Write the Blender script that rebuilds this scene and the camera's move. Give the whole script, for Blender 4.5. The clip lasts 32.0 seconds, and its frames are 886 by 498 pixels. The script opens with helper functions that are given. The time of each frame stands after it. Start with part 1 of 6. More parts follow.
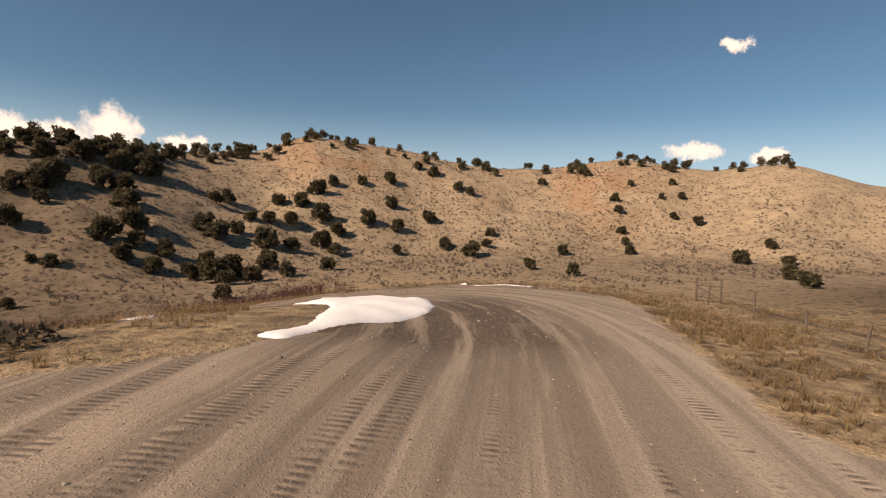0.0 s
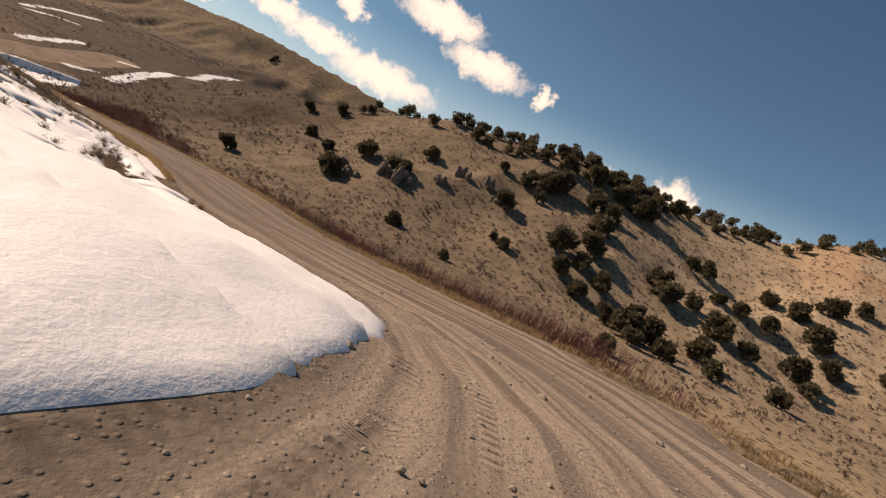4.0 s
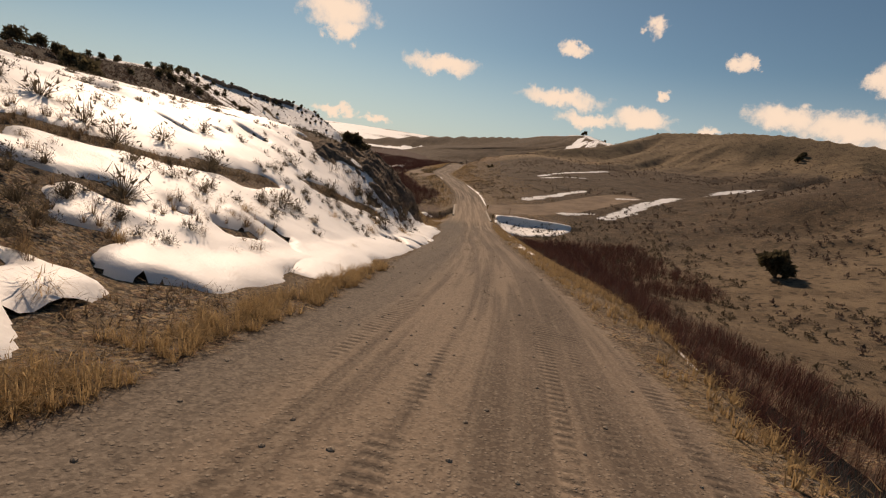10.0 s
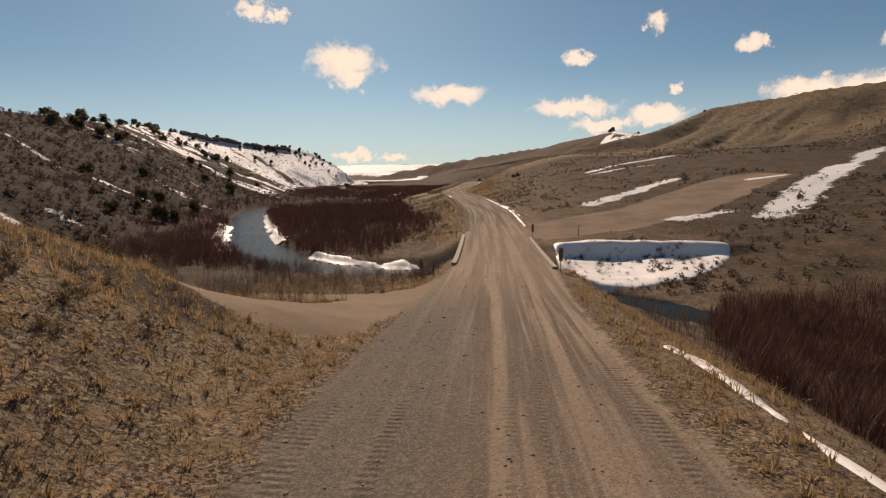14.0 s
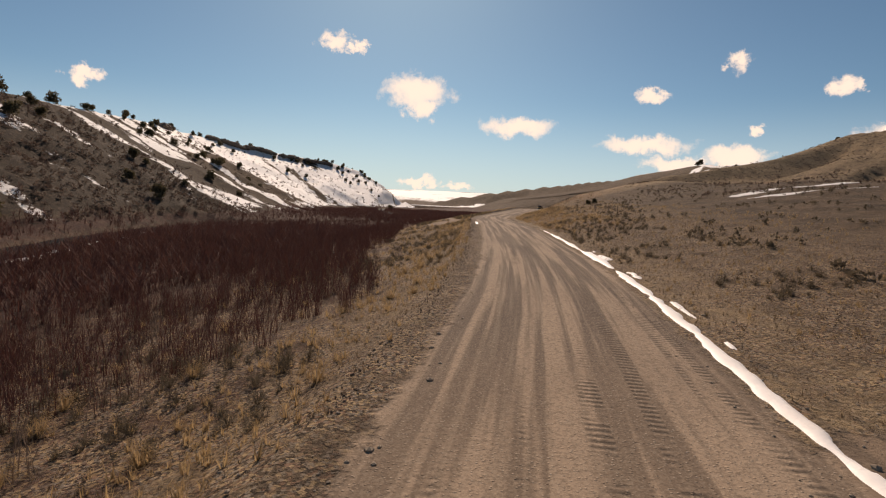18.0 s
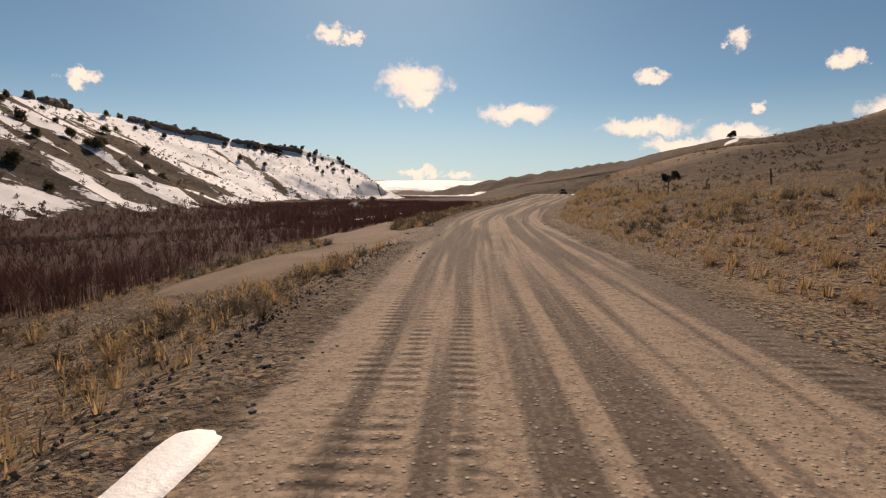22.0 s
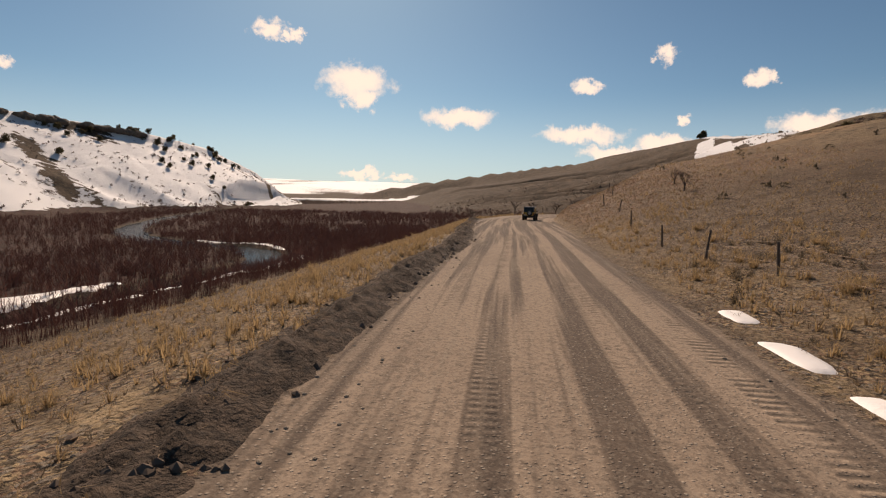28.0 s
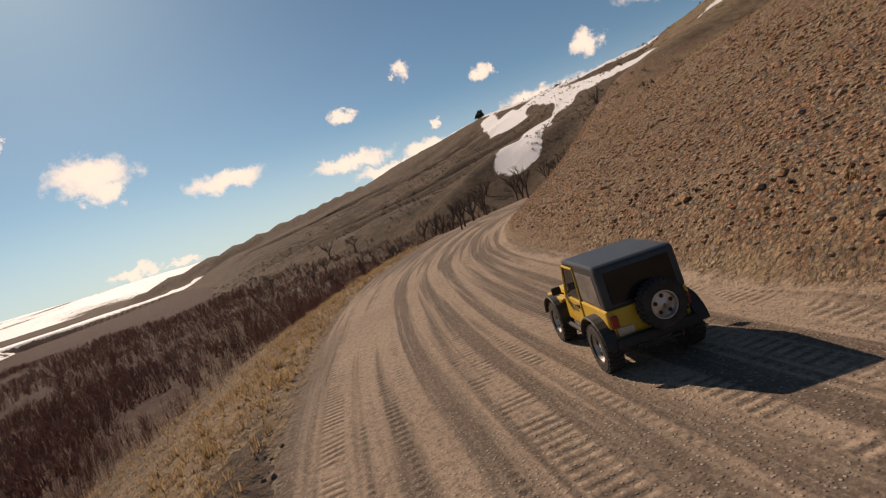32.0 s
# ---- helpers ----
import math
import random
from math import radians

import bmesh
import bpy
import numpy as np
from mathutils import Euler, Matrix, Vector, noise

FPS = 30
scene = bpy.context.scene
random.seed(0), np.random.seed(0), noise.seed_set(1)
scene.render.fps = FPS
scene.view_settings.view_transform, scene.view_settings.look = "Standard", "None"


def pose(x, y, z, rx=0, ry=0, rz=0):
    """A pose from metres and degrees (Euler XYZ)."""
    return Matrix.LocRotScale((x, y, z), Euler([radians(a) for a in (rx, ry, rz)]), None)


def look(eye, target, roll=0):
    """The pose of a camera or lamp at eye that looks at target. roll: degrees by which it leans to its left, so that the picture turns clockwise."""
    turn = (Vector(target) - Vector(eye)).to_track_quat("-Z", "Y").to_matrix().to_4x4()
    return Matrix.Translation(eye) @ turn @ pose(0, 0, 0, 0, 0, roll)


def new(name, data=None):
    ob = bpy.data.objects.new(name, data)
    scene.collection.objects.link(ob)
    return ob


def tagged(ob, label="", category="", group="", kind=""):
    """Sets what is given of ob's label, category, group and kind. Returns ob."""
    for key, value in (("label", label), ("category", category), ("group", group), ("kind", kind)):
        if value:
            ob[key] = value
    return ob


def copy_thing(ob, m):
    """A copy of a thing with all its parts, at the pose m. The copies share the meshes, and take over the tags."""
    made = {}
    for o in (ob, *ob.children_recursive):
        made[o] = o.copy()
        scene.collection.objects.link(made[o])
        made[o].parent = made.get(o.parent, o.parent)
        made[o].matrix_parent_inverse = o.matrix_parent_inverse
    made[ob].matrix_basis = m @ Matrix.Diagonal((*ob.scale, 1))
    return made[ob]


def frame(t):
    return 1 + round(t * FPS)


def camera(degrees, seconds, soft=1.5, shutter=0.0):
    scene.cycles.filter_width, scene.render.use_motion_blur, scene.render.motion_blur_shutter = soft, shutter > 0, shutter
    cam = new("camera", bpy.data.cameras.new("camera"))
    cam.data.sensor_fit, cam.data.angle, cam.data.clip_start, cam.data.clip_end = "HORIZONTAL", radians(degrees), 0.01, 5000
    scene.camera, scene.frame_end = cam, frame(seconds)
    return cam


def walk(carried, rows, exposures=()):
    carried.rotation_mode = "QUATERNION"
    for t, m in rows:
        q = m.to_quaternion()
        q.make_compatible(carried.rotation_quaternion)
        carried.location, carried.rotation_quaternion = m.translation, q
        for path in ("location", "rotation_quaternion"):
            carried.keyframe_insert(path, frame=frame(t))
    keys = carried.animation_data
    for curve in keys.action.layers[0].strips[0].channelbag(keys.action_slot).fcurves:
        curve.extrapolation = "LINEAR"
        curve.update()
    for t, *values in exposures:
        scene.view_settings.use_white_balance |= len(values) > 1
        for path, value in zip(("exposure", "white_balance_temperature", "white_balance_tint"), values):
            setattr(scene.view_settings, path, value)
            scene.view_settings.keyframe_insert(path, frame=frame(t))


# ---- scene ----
cam = camera(81.2, 32.0, soft=1.2)
PATH = [
    (0.0, -24.71, 1.74, 4.68, 86.03, -1.81, -114.39),
    (0.5, -21.51, -1.58, 4.04, 86.07, -8.49, -109.69),
    (1.0, -18.32, -4.87, 3.44, 85.76, -16.59, -103.67),
    (1.5, -14.93, -7.56, 3.02, 84.82, -20.07, -98.22),
    (2.0, -11.38, -9.55, 2.74, 85.44, -17.86, -92.81),
    (2.5, -7.92, -10.91, 2.52, 83.80, -18.59, -85.51),
    (3.0, -4.70, -11.77, 2.25, 82.51, -19.21, -78.40),
    (3.5, -1.62, -12.11, 1.95, 81.39, -25.04, -67.85),
    (4.0, 1.12, -11.82, 1.55, 80.94, -25.29, -58.72),
    (4.5, 3.46, -11.08, 1.17, 80.33, -22.14, -51.06),
    (6.5, 12.50, -0.26, -1.27, 76.12, -13.74, -30.38),
    (7.0, 15.41, 4.25, -1.70, 74.54, -10.12, -29.88),
    (7.5, 18.42, 8.94, -1.91, 77.50, -4.98, -29.50),
    (8.0, 21.51, 13.81, -2.09, 75.39, -1.53, -24.41),
    (8.5, 24.80, 18.98, -2.69, 70.13, -3.95, -19.03),
    (9.0, 28.19, 24.71, -3.77, 69.52, -7.42, -12.07),
    (9.5, 31.70, 31.26, -5.29, 71.90, -6.54, -8.22),
    (10.0, 35.28, 38.22, -6.96, 78.86, -8.20, -5.00),
    (10.5, 37.70, 45.82, -8.49, 79.97, -12.42, -1.63),
    (11.0, 39.82, 55.23, -9.02, 76.87, -15.94, 1.87),
    (11.5, 41.14, 64.30, -9.66, 76.00, -9.76, 0.43),
    (12.0, 42.35, 72.50, -10.42, 77.34, -5.64, -0.53),
    (12.5, 43.33, 80.92, -11.31, 81.62, -1.22, -2.05),
    (13.0, 44.27, 89.37, -12.01, 83.02, 0.67, -3.33),
    (13.5, 45.27, 97.86, -12.72, 82.66, 0.84, -3.16),
    (15.5, 50.43, 133.22, -16.02, 79.76, 0.14, -0.25),
    (16.0, 51.83, 142.16, -16.66, 81.37, -0.62, 1.00),
    (16.5, 53.13, 150.81, -16.93, 83.29, -2.61, 2.39),
    (17.0, 54.25, 159.99, -17.14, 84.60, -4.00, 3.53),
    (17.5, 55.27, 168.83, -17.04, 84.80, -3.25, 3.89),
    (18.0, 56.20, 177.98, -17.07, 84.96, -2.37, 4.11),
    (18.5, 57.06, 187.85, -16.82, 82.26, -1.83, 4.52),
    (19.0, 57.74, 197.85, -16.78, 80.69, -1.54, 4.99),
    (19.5, 58.11, 208.59, -16.94, 80.83, -1.82, 5.56),
    (20.0, 58.52, 219.19, -17.17, 80.93, -4.17, 7.35),
    (20.5, 58.64, 229.74, -17.43, 80.68, -4.23, 7.96),
    (21.0, 58.76, 238.90, -17.40, 81.36, -1.62, 7.11),
    (21.5, 58.41, 249.01, -17.50, 83.42, -0.47, 6.06),
    (22.0, 58.09, 258.46, -17.75, 83.83, -0.24, 4.29),
    (22.5, 57.33, 267.56, -17.23, 83.64, 2.00, 1.66),
    (23.0, 57.38, 276.29, -16.88, 82.98, 4.79, -0.43),
    (23.5, 57.77, 285.38, -16.68, 82.49, 8.10, -4.16),
    (24.0, 58.67, 294.78, -16.51, 81.93, 7.11, -7.46),
    (24.5, 60.17, 304.00, -16.25, 81.82, 6.93, -7.03),
    (25.0, 61.63, 312.90, -16.50, 82.02, 6.37, -6.43),
    (25.5, 64.59, 322.77, -16.29, 83.86, 4.85, -5.16),
    (27.5, 69.29, 360.98, -14.85, 84.71, -0.25, -3.30),
    (28.0, 71.18, 369.14, -14.94, 84.18, -1.27, -2.10),
    (28.5, 72.98, 377.37, -15.08, 83.94, -7.18, 1.86),
    (29.0, 74.58, 385.40, -15.30, 83.59, -8.65, 4.34),
    (29.5, 75.94, 393.63, -15.30, 83.21, -6.11, 3.63),
    (30.0, 77.32, 402.36, -15.25, 83.57, -2.35, 1.00),
    (30.5, 78.34, 411.02, -15.37, 85.92, 0.09, -4.01),
    (31.0, 79.83, 418.49, -15.14, 87.78, 4.94, -9.74),
    (31.5, 79.96, 427.55, -14.71, 86.64, 12.90, -17.15),
    (32.0, 80.05, 436.09, -14.26, 84.41, 17.76, -24.76),
]
EXPOSURES = [(0.0, 0.12, 8200, 24), (2.5, 0.1, 8200, 24), (4.5, -0.05, 8200, 24), (7.0, -0.72, 8300, 24), (9.0, -0.47, 8800, 24), (12.0, -0.38, 8600, 24), (16.0, -0.15, 8100, 24), (32.0, -0.15, 8100, 24)]
walk(cam, [(r[0], pose(*r[1:])) for r in PATH], EXPOSURES)

# ---- world, sun ----
SUN_AZ, SUN_EL = -10.0, 36.0          # degrees, from +y towards +x, and above the horizon
world = bpy.data.worlds.new("world")
scene.world = world
world.use_nodes = True
wn, wl = world.node_tree.nodes, world.node_tree.links
wn.clear()


def wmath(op, a, b=None, c=None):
    n = wn.new("ShaderNodeMath")
    n.operation = op
    for k, v in enumerate((a, b, c)):
        if v is None:
            continue
        if isinstance(v, (int, float)):
            n.inputs[k].default_value = v
        else:
            wl.new(v, n.inputs[k])
    return n.outputs[0]


sky = wn.new("ShaderNodeTexSky")
sky.sky_type, sky.sun_disc = "NISHITA", False
sky.sun_elevation, sky.sun_rotation = radians(SUN_EL), radians(SUN_AZ)
sky.altitude, sky.air_density, sky.dust_density, sky.ozone_density = 1900, 1.0, 1.7, 2.4
wtc = wn.new("ShaderNodeTexCoord")
wsep = wn.new("ShaderNodeSeparateXYZ")
wl.new(wtc.outputs["Generated"], wsep.inputs[0])
wnoise = wn.new("ShaderNodeTexNoise")
wnoise.inputs["Scale"].default_value, wnoise.inputs["Detail"].default_value, wnoise.inputs["Roughness"].default_value = 34.0, 8.0, 0.66
wl.new(wtc.outputs["Generated"], wnoise.inputs["Vector"])
wns = wn.new("ShaderNodeSeparateColor")
wl.new(wnoise.outputs["Color"], wns.inputs[0])
az = wmath("MULTIPLY", wmath("ARCTAN2", wsep.outputs[0], wsep.outputs[1]), 57.2958)
el = wmath("MULTIPLY", wmath("ARCSINE", wsep.outputs[2]), 57.2958)
az = wmath("ADD", az, wmath("MULTIPLY", wmath("SUBTRACT", wns.outputs[0], 0.5), 5.4))
el = wmath("ADD", el, wmath("MULTIPLY", wmath("SUBTRACT", wns.outputs[1], 0.5), 3.4))
# fair-weather clouds: azimuth, elevation, half width, half height, in degrees
CLOUDS_A = [(-7.3, 11.8, 3.6, 1.7), (-7.0, 10.2, 1.8, 1.6), (3.6, 8.5, 4.0, 1.1), (16.6, 6.7, 4.6, 1.0), (17.2, 11.5, 2.0, 0.7),
            (19.7, 4.9, 3.4, 0.8), (24.8, 5.6, 3.2, 1.1), (26.6, 8.0, 1.0, 0.5), (24.6, 14.2, 1.2, 1.2), (-38.6, 10.0, 1.6, 0.7),
            (-6.8, 2.2, 2.6, 0.6), (-2.4, 2.0, 1.8, 0.5), (32.7, 11.3, 1.2, 0.9), (-16.0, 16.0, 1.6, 1.0), (-13.6, 15.8, 0.9, 0.7)]
CLOUDS_B = [(52.5, 13.6, 5.0, 1.9), (58.5, 11.2, 5.2, 1.8), (37.0, 6.9, 3.4, 1.4), (42.5, 6.4, 5.0, 1.5), (49.0, 5.6, 6.5, 1.9), (43.6, 10.6, 1.6, 1.5),
            (31.6, 5.0, 1.4, 0.7), (65.5, 10.8, 1.2, 1.5), (82.0, 6.9, 2.9, 1.9), (78.0, 5.8, 2.4, 1.2), (74.0, 6.2, 2.6, 1.3), (88.0, 5.9, 2.0, 1.0),
            (142.8, 16.4, 1.4, 0.9), (139.8, 6.9, 2.6, 1.0), (146.1, 6.1, 1.7, 0.9)]
cloud = None
for ca, ce, cw, ch in CLOUDS_A + CLOUDS_B:
    u = wmath("MULTIPLY", wmath("SUBTRACT", az, ca), 1.0 / cw)
    v = wmath("MULTIPLY", wmath("SUBTRACT", el, ce), 1.0 / ch)
    q = wmath("SUBTRACT", 1.0, wmath("ADD", wmath("MULTIPLY", u, u), wmath("MULTIPLY", v, v)))
    cloud = q if cloud is None else wmath("MAXIMUM", cloud, q)
cden = wn.new("ShaderNodeMapRange")
cden.interpolation_type = "SMOOTHSTEP"
cden.inputs[1].default_value, cden.inputs[2].default_value = -0.25, 0.95
wl.new(cloud, cden.inputs[0])
cmix = wn.new("ShaderNodeMixRGB")
cmix.inputs[2].default_value = (15.0, 14.0, 12.6, 1)
cdens = wmath("MULTIPLY", cden.outputs[0], 0.95)
wl.new(cdens, cmix.inputs[0])
tint = wn.new("ShaderNodeMixRGB")
tint.blend_type = "MULTIPLY"
tint.inputs[0].default_value, tint.inputs[2].default_value = 1.0, (0.67, 1.03, 1.09, 1)
wl.new(sky.outputs[0], tint.inputs[1])
haze = wn.new("ShaderNodeMixRGB")
haze.inputs[2].default_value = (7.2, 10.0, 12.2, 1)
low = wn.new("ShaderNodeMapRange")
low.interpolation_type = "SMOOTHSTEP"
low.inputs[1].default_value, low.inputs[2].default_value, low.inputs[3].default_value, low.inputs[4].default_value = 0.0, 0.2, 0.65, 0.0
wl.new(wsep.outputs[2], low.inputs[0])
wl.new(low.outputs[0], haze.inputs[0])
wl.new(tint.outputs[0], haze.inputs[1])
wl.new(haze.outputs[0], cmix.inputs[1])
bg = wn.new("ShaderNodeBackground")
bg.inputs[1].default_value = 0.075
wl.new(cmix.outputs[0], bg.inputs[0])
wout = wn.new("ShaderNodeOutputWorld")
wl.new(bg.outputs[0], wout.inputs[0])

sun_data = bpy.data.lights.new("sun", "SUN")
sun_data.energy, sun_data.angle, sun_data.color = 5.0, radians(0.53), (1.0, 0.93, 0.82)
sun = new("sun", sun_data)
sun_way = Vector((math.sin(radians(SUN_AZ)) * math.cos(radians(SUN_EL)), math.cos(radians(SUN_AZ)) * math.cos(radians(SUN_EL)), math.sin(radians(SUN_EL))))
sun.matrix_world = look(sun_way * 200, (0, 0, 0))

# ---- the lie of the land ----


def vnoise(x, y, seed=0):
    """Smooth value noise, -1 to 1, one cell a metre."""
    xi, yi = np.floor(x).astype(np.int64), np.floor(y).astype(np.int64)
    fx, fy = x - xi, y - yi
    fx, fy = fx * fx * (3 - 2 * fx), fy * fy * (3 - 2 * fy)

    def lattice(i, j):
        n = (i * 374761393 + j * 668265263 + seed * 974634777) & 0xFFFFFFFF
        n = ((n ^ (n >> 13)) * 1274126177) & 0xFFFFFFFF
        return ((n ^ (n >> 16)) & 0xFFFF) / 32767.5 - 1

    a, b = lattice(xi, yi), lattice(xi + 1, yi)
    c, d = lattice(xi, yi + 1), lattice(xi + 1, yi + 1)
    return (a + (b - a) * fx) * (1 - fy) + (c + (d - c) * fx) * fy


def fbm(x, y, size, seed=0, octaves=4):
    v, amp, total = 0, 1.0, 0
    for k in range(octaves):
        v = v + amp * vnoise(x / size + 13.7 * k, y / size - 7.1 * k, seed + k)
        total += amp
        amp, size = amp * 0.5, size * 0.5
    return v / total


def smooth(a, b, x):
    u = np.clip((x - a) / (b - a), 0, 1)
    return u * u * (3 - 2 * u)


def smax(a, b, k):
    return np.logaddexp(a / k, b / k) * k


# the road's centre line (x, y), and its height along it
ROAD_X = [-60, -40, -24, -10, 0, 9, 16, 20, 23.5, 26, 31, 35, 39, 43.5, 46.5, 51, 54.5, 58, 60, 60, 59.3, 60, 64.5, 70, 75, 79, 82.5, 87, 95, 110, 135]
ROAD_Y = [20, 4, -5, -13.5, -16, -14, -8, 0, 8, 15, 28, 40, 56, 80, 100, 130, 155, 185, 210, 245, 280, 305, 330, 355, 385, 408, 430, 452, 472, 492, 510]
ROAD_Z = [0.9, 0.8, 0.45, 0.1, -0.15, -1.0, -2.4, -4.1, -5.6, -6.75, -8.3, -9.8, -11.8, -14.9, -17.2, -20.0, -21.2, -21.2, -20.6, -19.9, -19.8, -19.8, -19.1, -18.4, -17.9, -17.9, -18.0, -18.2, -18.4, -18.5, -18.5]


def glide(points, step):
    """A smooth line (Catmull-Rom) through the points, about a step apart."""
    p = np.array(points, float)
    p = np.vstack([2 * p[0] - p[1], p, 2 * p[-1] - p[-2]])
    out = []
    for i in range(1, len(p) - 2):
        n = max(2, int(np.linalg.norm(p[i + 1] - p[i]) / step))
        for u in np.arange(n) / n:
            out.append(0.5 * (2 * p[i] + (p[i + 1] - p[i - 1]) * u + (2 * p[i - 1] - 5 * p[i] + 4 * p[i + 1] - p[i + 2]) * u * u
                              + (3 * p[i] - p[i - 1] - 3 * p[i + 1] + p[i + 2]) * u ** 3))
    return np.array(out + [p[-2]])


ROAD = glide(list(zip(ROAD_X, ROAD_Y, ROAD_Z)), 1.5)
ROAD_S = np.concatenate([[0], np.cumsum(np.linalg.norm(np.diff(ROAD[:, :2], axis=0), axis=1))])
# cross sections: stations along the road, and the ground's height over the road at distances off its centre
STATION = [0, 60, 80, 95, 110, 140, 180, 205, 222, 236, 258, 276, 300, 350, 400, 450, 500, 528, 557, 600, 640]
OFF_AT = [5, 7, 12, 20, 35, 60]
LEFT_7 = [.1, 0, .1, .1, .1, .4, .3, .5, .2, -.2, -2.0, -.9, -.7, -.6, -.5, -.3, .1, -.2, -.2, -.2, -.2]
LEFT_12 = [.2, .1, .6, .8, .8, 1.8, 3.4, 5.8, 3.3, -.6, -2.4, -1.9, -1.7, -1.8, -.8, -1.3, -1.2, -1.6, -1.6, -1.5, -1.5]
LEFT_20 = [.3, .2, 1.3, 1.8, 2.2, 3.8, 7.0, 10.6, 7.6, -1.4, -2.6, -2.4, -2.6, -3.2, -3.0, -3.2, -3.2, -4.2, -4.2, -4, -4]
LEFT_35 = [.3, .4, 2.0, 2.8, 4.0, 5.6, 9.3, 11.5, 8.5, -2.2, -2.8, -2.6, -2.9, -3.6, -3.8, -4.7, -5.4, -5.8, -5.8, -5.6, -5.5]
LEFT_60 = [.5, .6, 2.2, 3.2, 5.0, 7.2, 10.5, 11.5, 9.0, -2.6, -2.9, -2.7, -3.0, -3.7, -3.9, -4.9, -5.8, -6.0, -5.9, -5.8, -5.6]
RIGHT_7 = [-.1, -.1, -.05, -.15, -.25, -.45, -.6, -.6, -.7, -1.2, -2.6, -.6, 0, .3, .6, .3, .3, 1.3, 2.2, 1.2, .6]
RIGHT_12 = [-.4, -.4, -.4, -.9, -1.7, -2.4, -3.0, -3.2, -3.0, -3.0, -3.2, -.9, .4, 1.6, 2.0, 1.0, 1.2, 3.6, 4.6, 3.2, 2]
RIGHT_20 = [-.8, -1.0, -1.8, -3.0, -4.0, -4.8, -5.2, -4.8, -4.2, -3.6, -3.0, -.7, 1.2, 2.4, 2.8, 1.8, 2.4, 5.8, 8.6, 6.5, 4]
RIGHT_35 = [-1.5, -3.0, -5.0, -6.4, -6.6, -5.8, -5.2, -4.2, -3.0, -2.2, -1.6, .4, 2.6, 3.8, 4.4, 4.0, 5.0, 8.4, 12.0, 11, 7]
RIGHT_60 = [-4, -6.5, -9.0, -9.6, -8.0, -5.0, -1.5, 2.0, 3.0, 2.5, 2.5, 4.0, 5.0, 6.2, 7.2, 7.2, 9, 13, 17, 16, 11]
EDGE_AT = [0, 48, 56, 63, 68, 74, 82, 90, 100, 112, 125, 138, 150, 163, 180, 205, 222, 236, 258, 276, 300, 350, 385, 400, 425, 450, 480, 505, 528, 545, 560, 600, 640]
EDGE_LEFT = [12, 16, 13.5, 10.4, 8.0, 6.8, 6.2, 5.8, 5.7, 4.9, 4.3, 3.5, 3.6, 4.2, 4.8, 4.7, 5.8, 5.4, 4.2, 3.7, 3.8, 3.5, 4.0, 4.2, 3.7, 4.0, 4.6, 3.8, 5.0, 5.8, 5.6, 5, 4.5]
EDGE_RIGHT = [0.5, 0.4, 1.0, 2.0, 4.0, 6.6, 6.7, 5.4, 4.2, 4.1, 4.2, 4.3, 3.8, 3.3, 3.1, 3.0, 3.0, 3.1, 4.2, 4.2, 4.0, 3.6, 3.0, 3.2, 3.5, 3.7, 4.0, 3.7, 4.6, 5.0, 5.2, 5, 4.5]
LEFTS = [np.zeros(len(STATION)), LEFT_7, LEFT_12, LEFT_20, LEFT_35, LEFT_60]
RIGHTS = [np.zeros(len(STATION)), RIGHT_7, RIGHT_12, RIGHT_20, RIGHT_35, RIGHT_60]
SEC_S = np.arange(0, 641, 4.0)


def table(columns):
    """The section's columns at every fourth metre, eased along the road."""
    raw = np.array([np.interp(SEC_S, STATION, c) for c in columns])
    for _ in range(3):
        raw[:, 1:-1] = raw[:, 1:-1] * 0.5 + 0.25 * (raw[:, 2:] + raw[:, :-2])
    return raw


SEC_LEFT, SEC_RIGHT = table(LEFTS), table(RIGHTS)


def section(s, d):
    """Height over the road at s along it and d off its centre (right is positive)."""
    i = np.clip(s / 4.0, 0, len(SEC_S) - 1.001)
    k, u = i.astype(int), i - i.astype(int)
    out = np.zeros_like(s)
    a = np.abs(d)
    j = np.clip(np.searchsorted(OFF_AT, a) - 1, 0, len(OFF_AT) - 2)
    at = np.array(OFF_AT, float)
    v = np.clip((a - at[j]) / (at[j + 1] - at[j]), 0, 1)
    for tab, side in ((SEC_LEFT, d < 0), (SEC_RIGHT, d >= 0)):
        lo = tab[j, k] * (1 - u) + tab[j, k + 1] * u
        hi = tab[j + 1, k] * (1 - u) + tab[j + 1, k + 1] * u
        out = np.where(side, lo * (1 - v) + hi * v, out)
    return out


COARSE = ROAD[::3]
COARSE_S = ROAD_S[::3]
TAN = np.gradient(COARSE[:, :2], axis=0)
TAN /= np.linalg.norm(TAN, axis=1)[:, None]


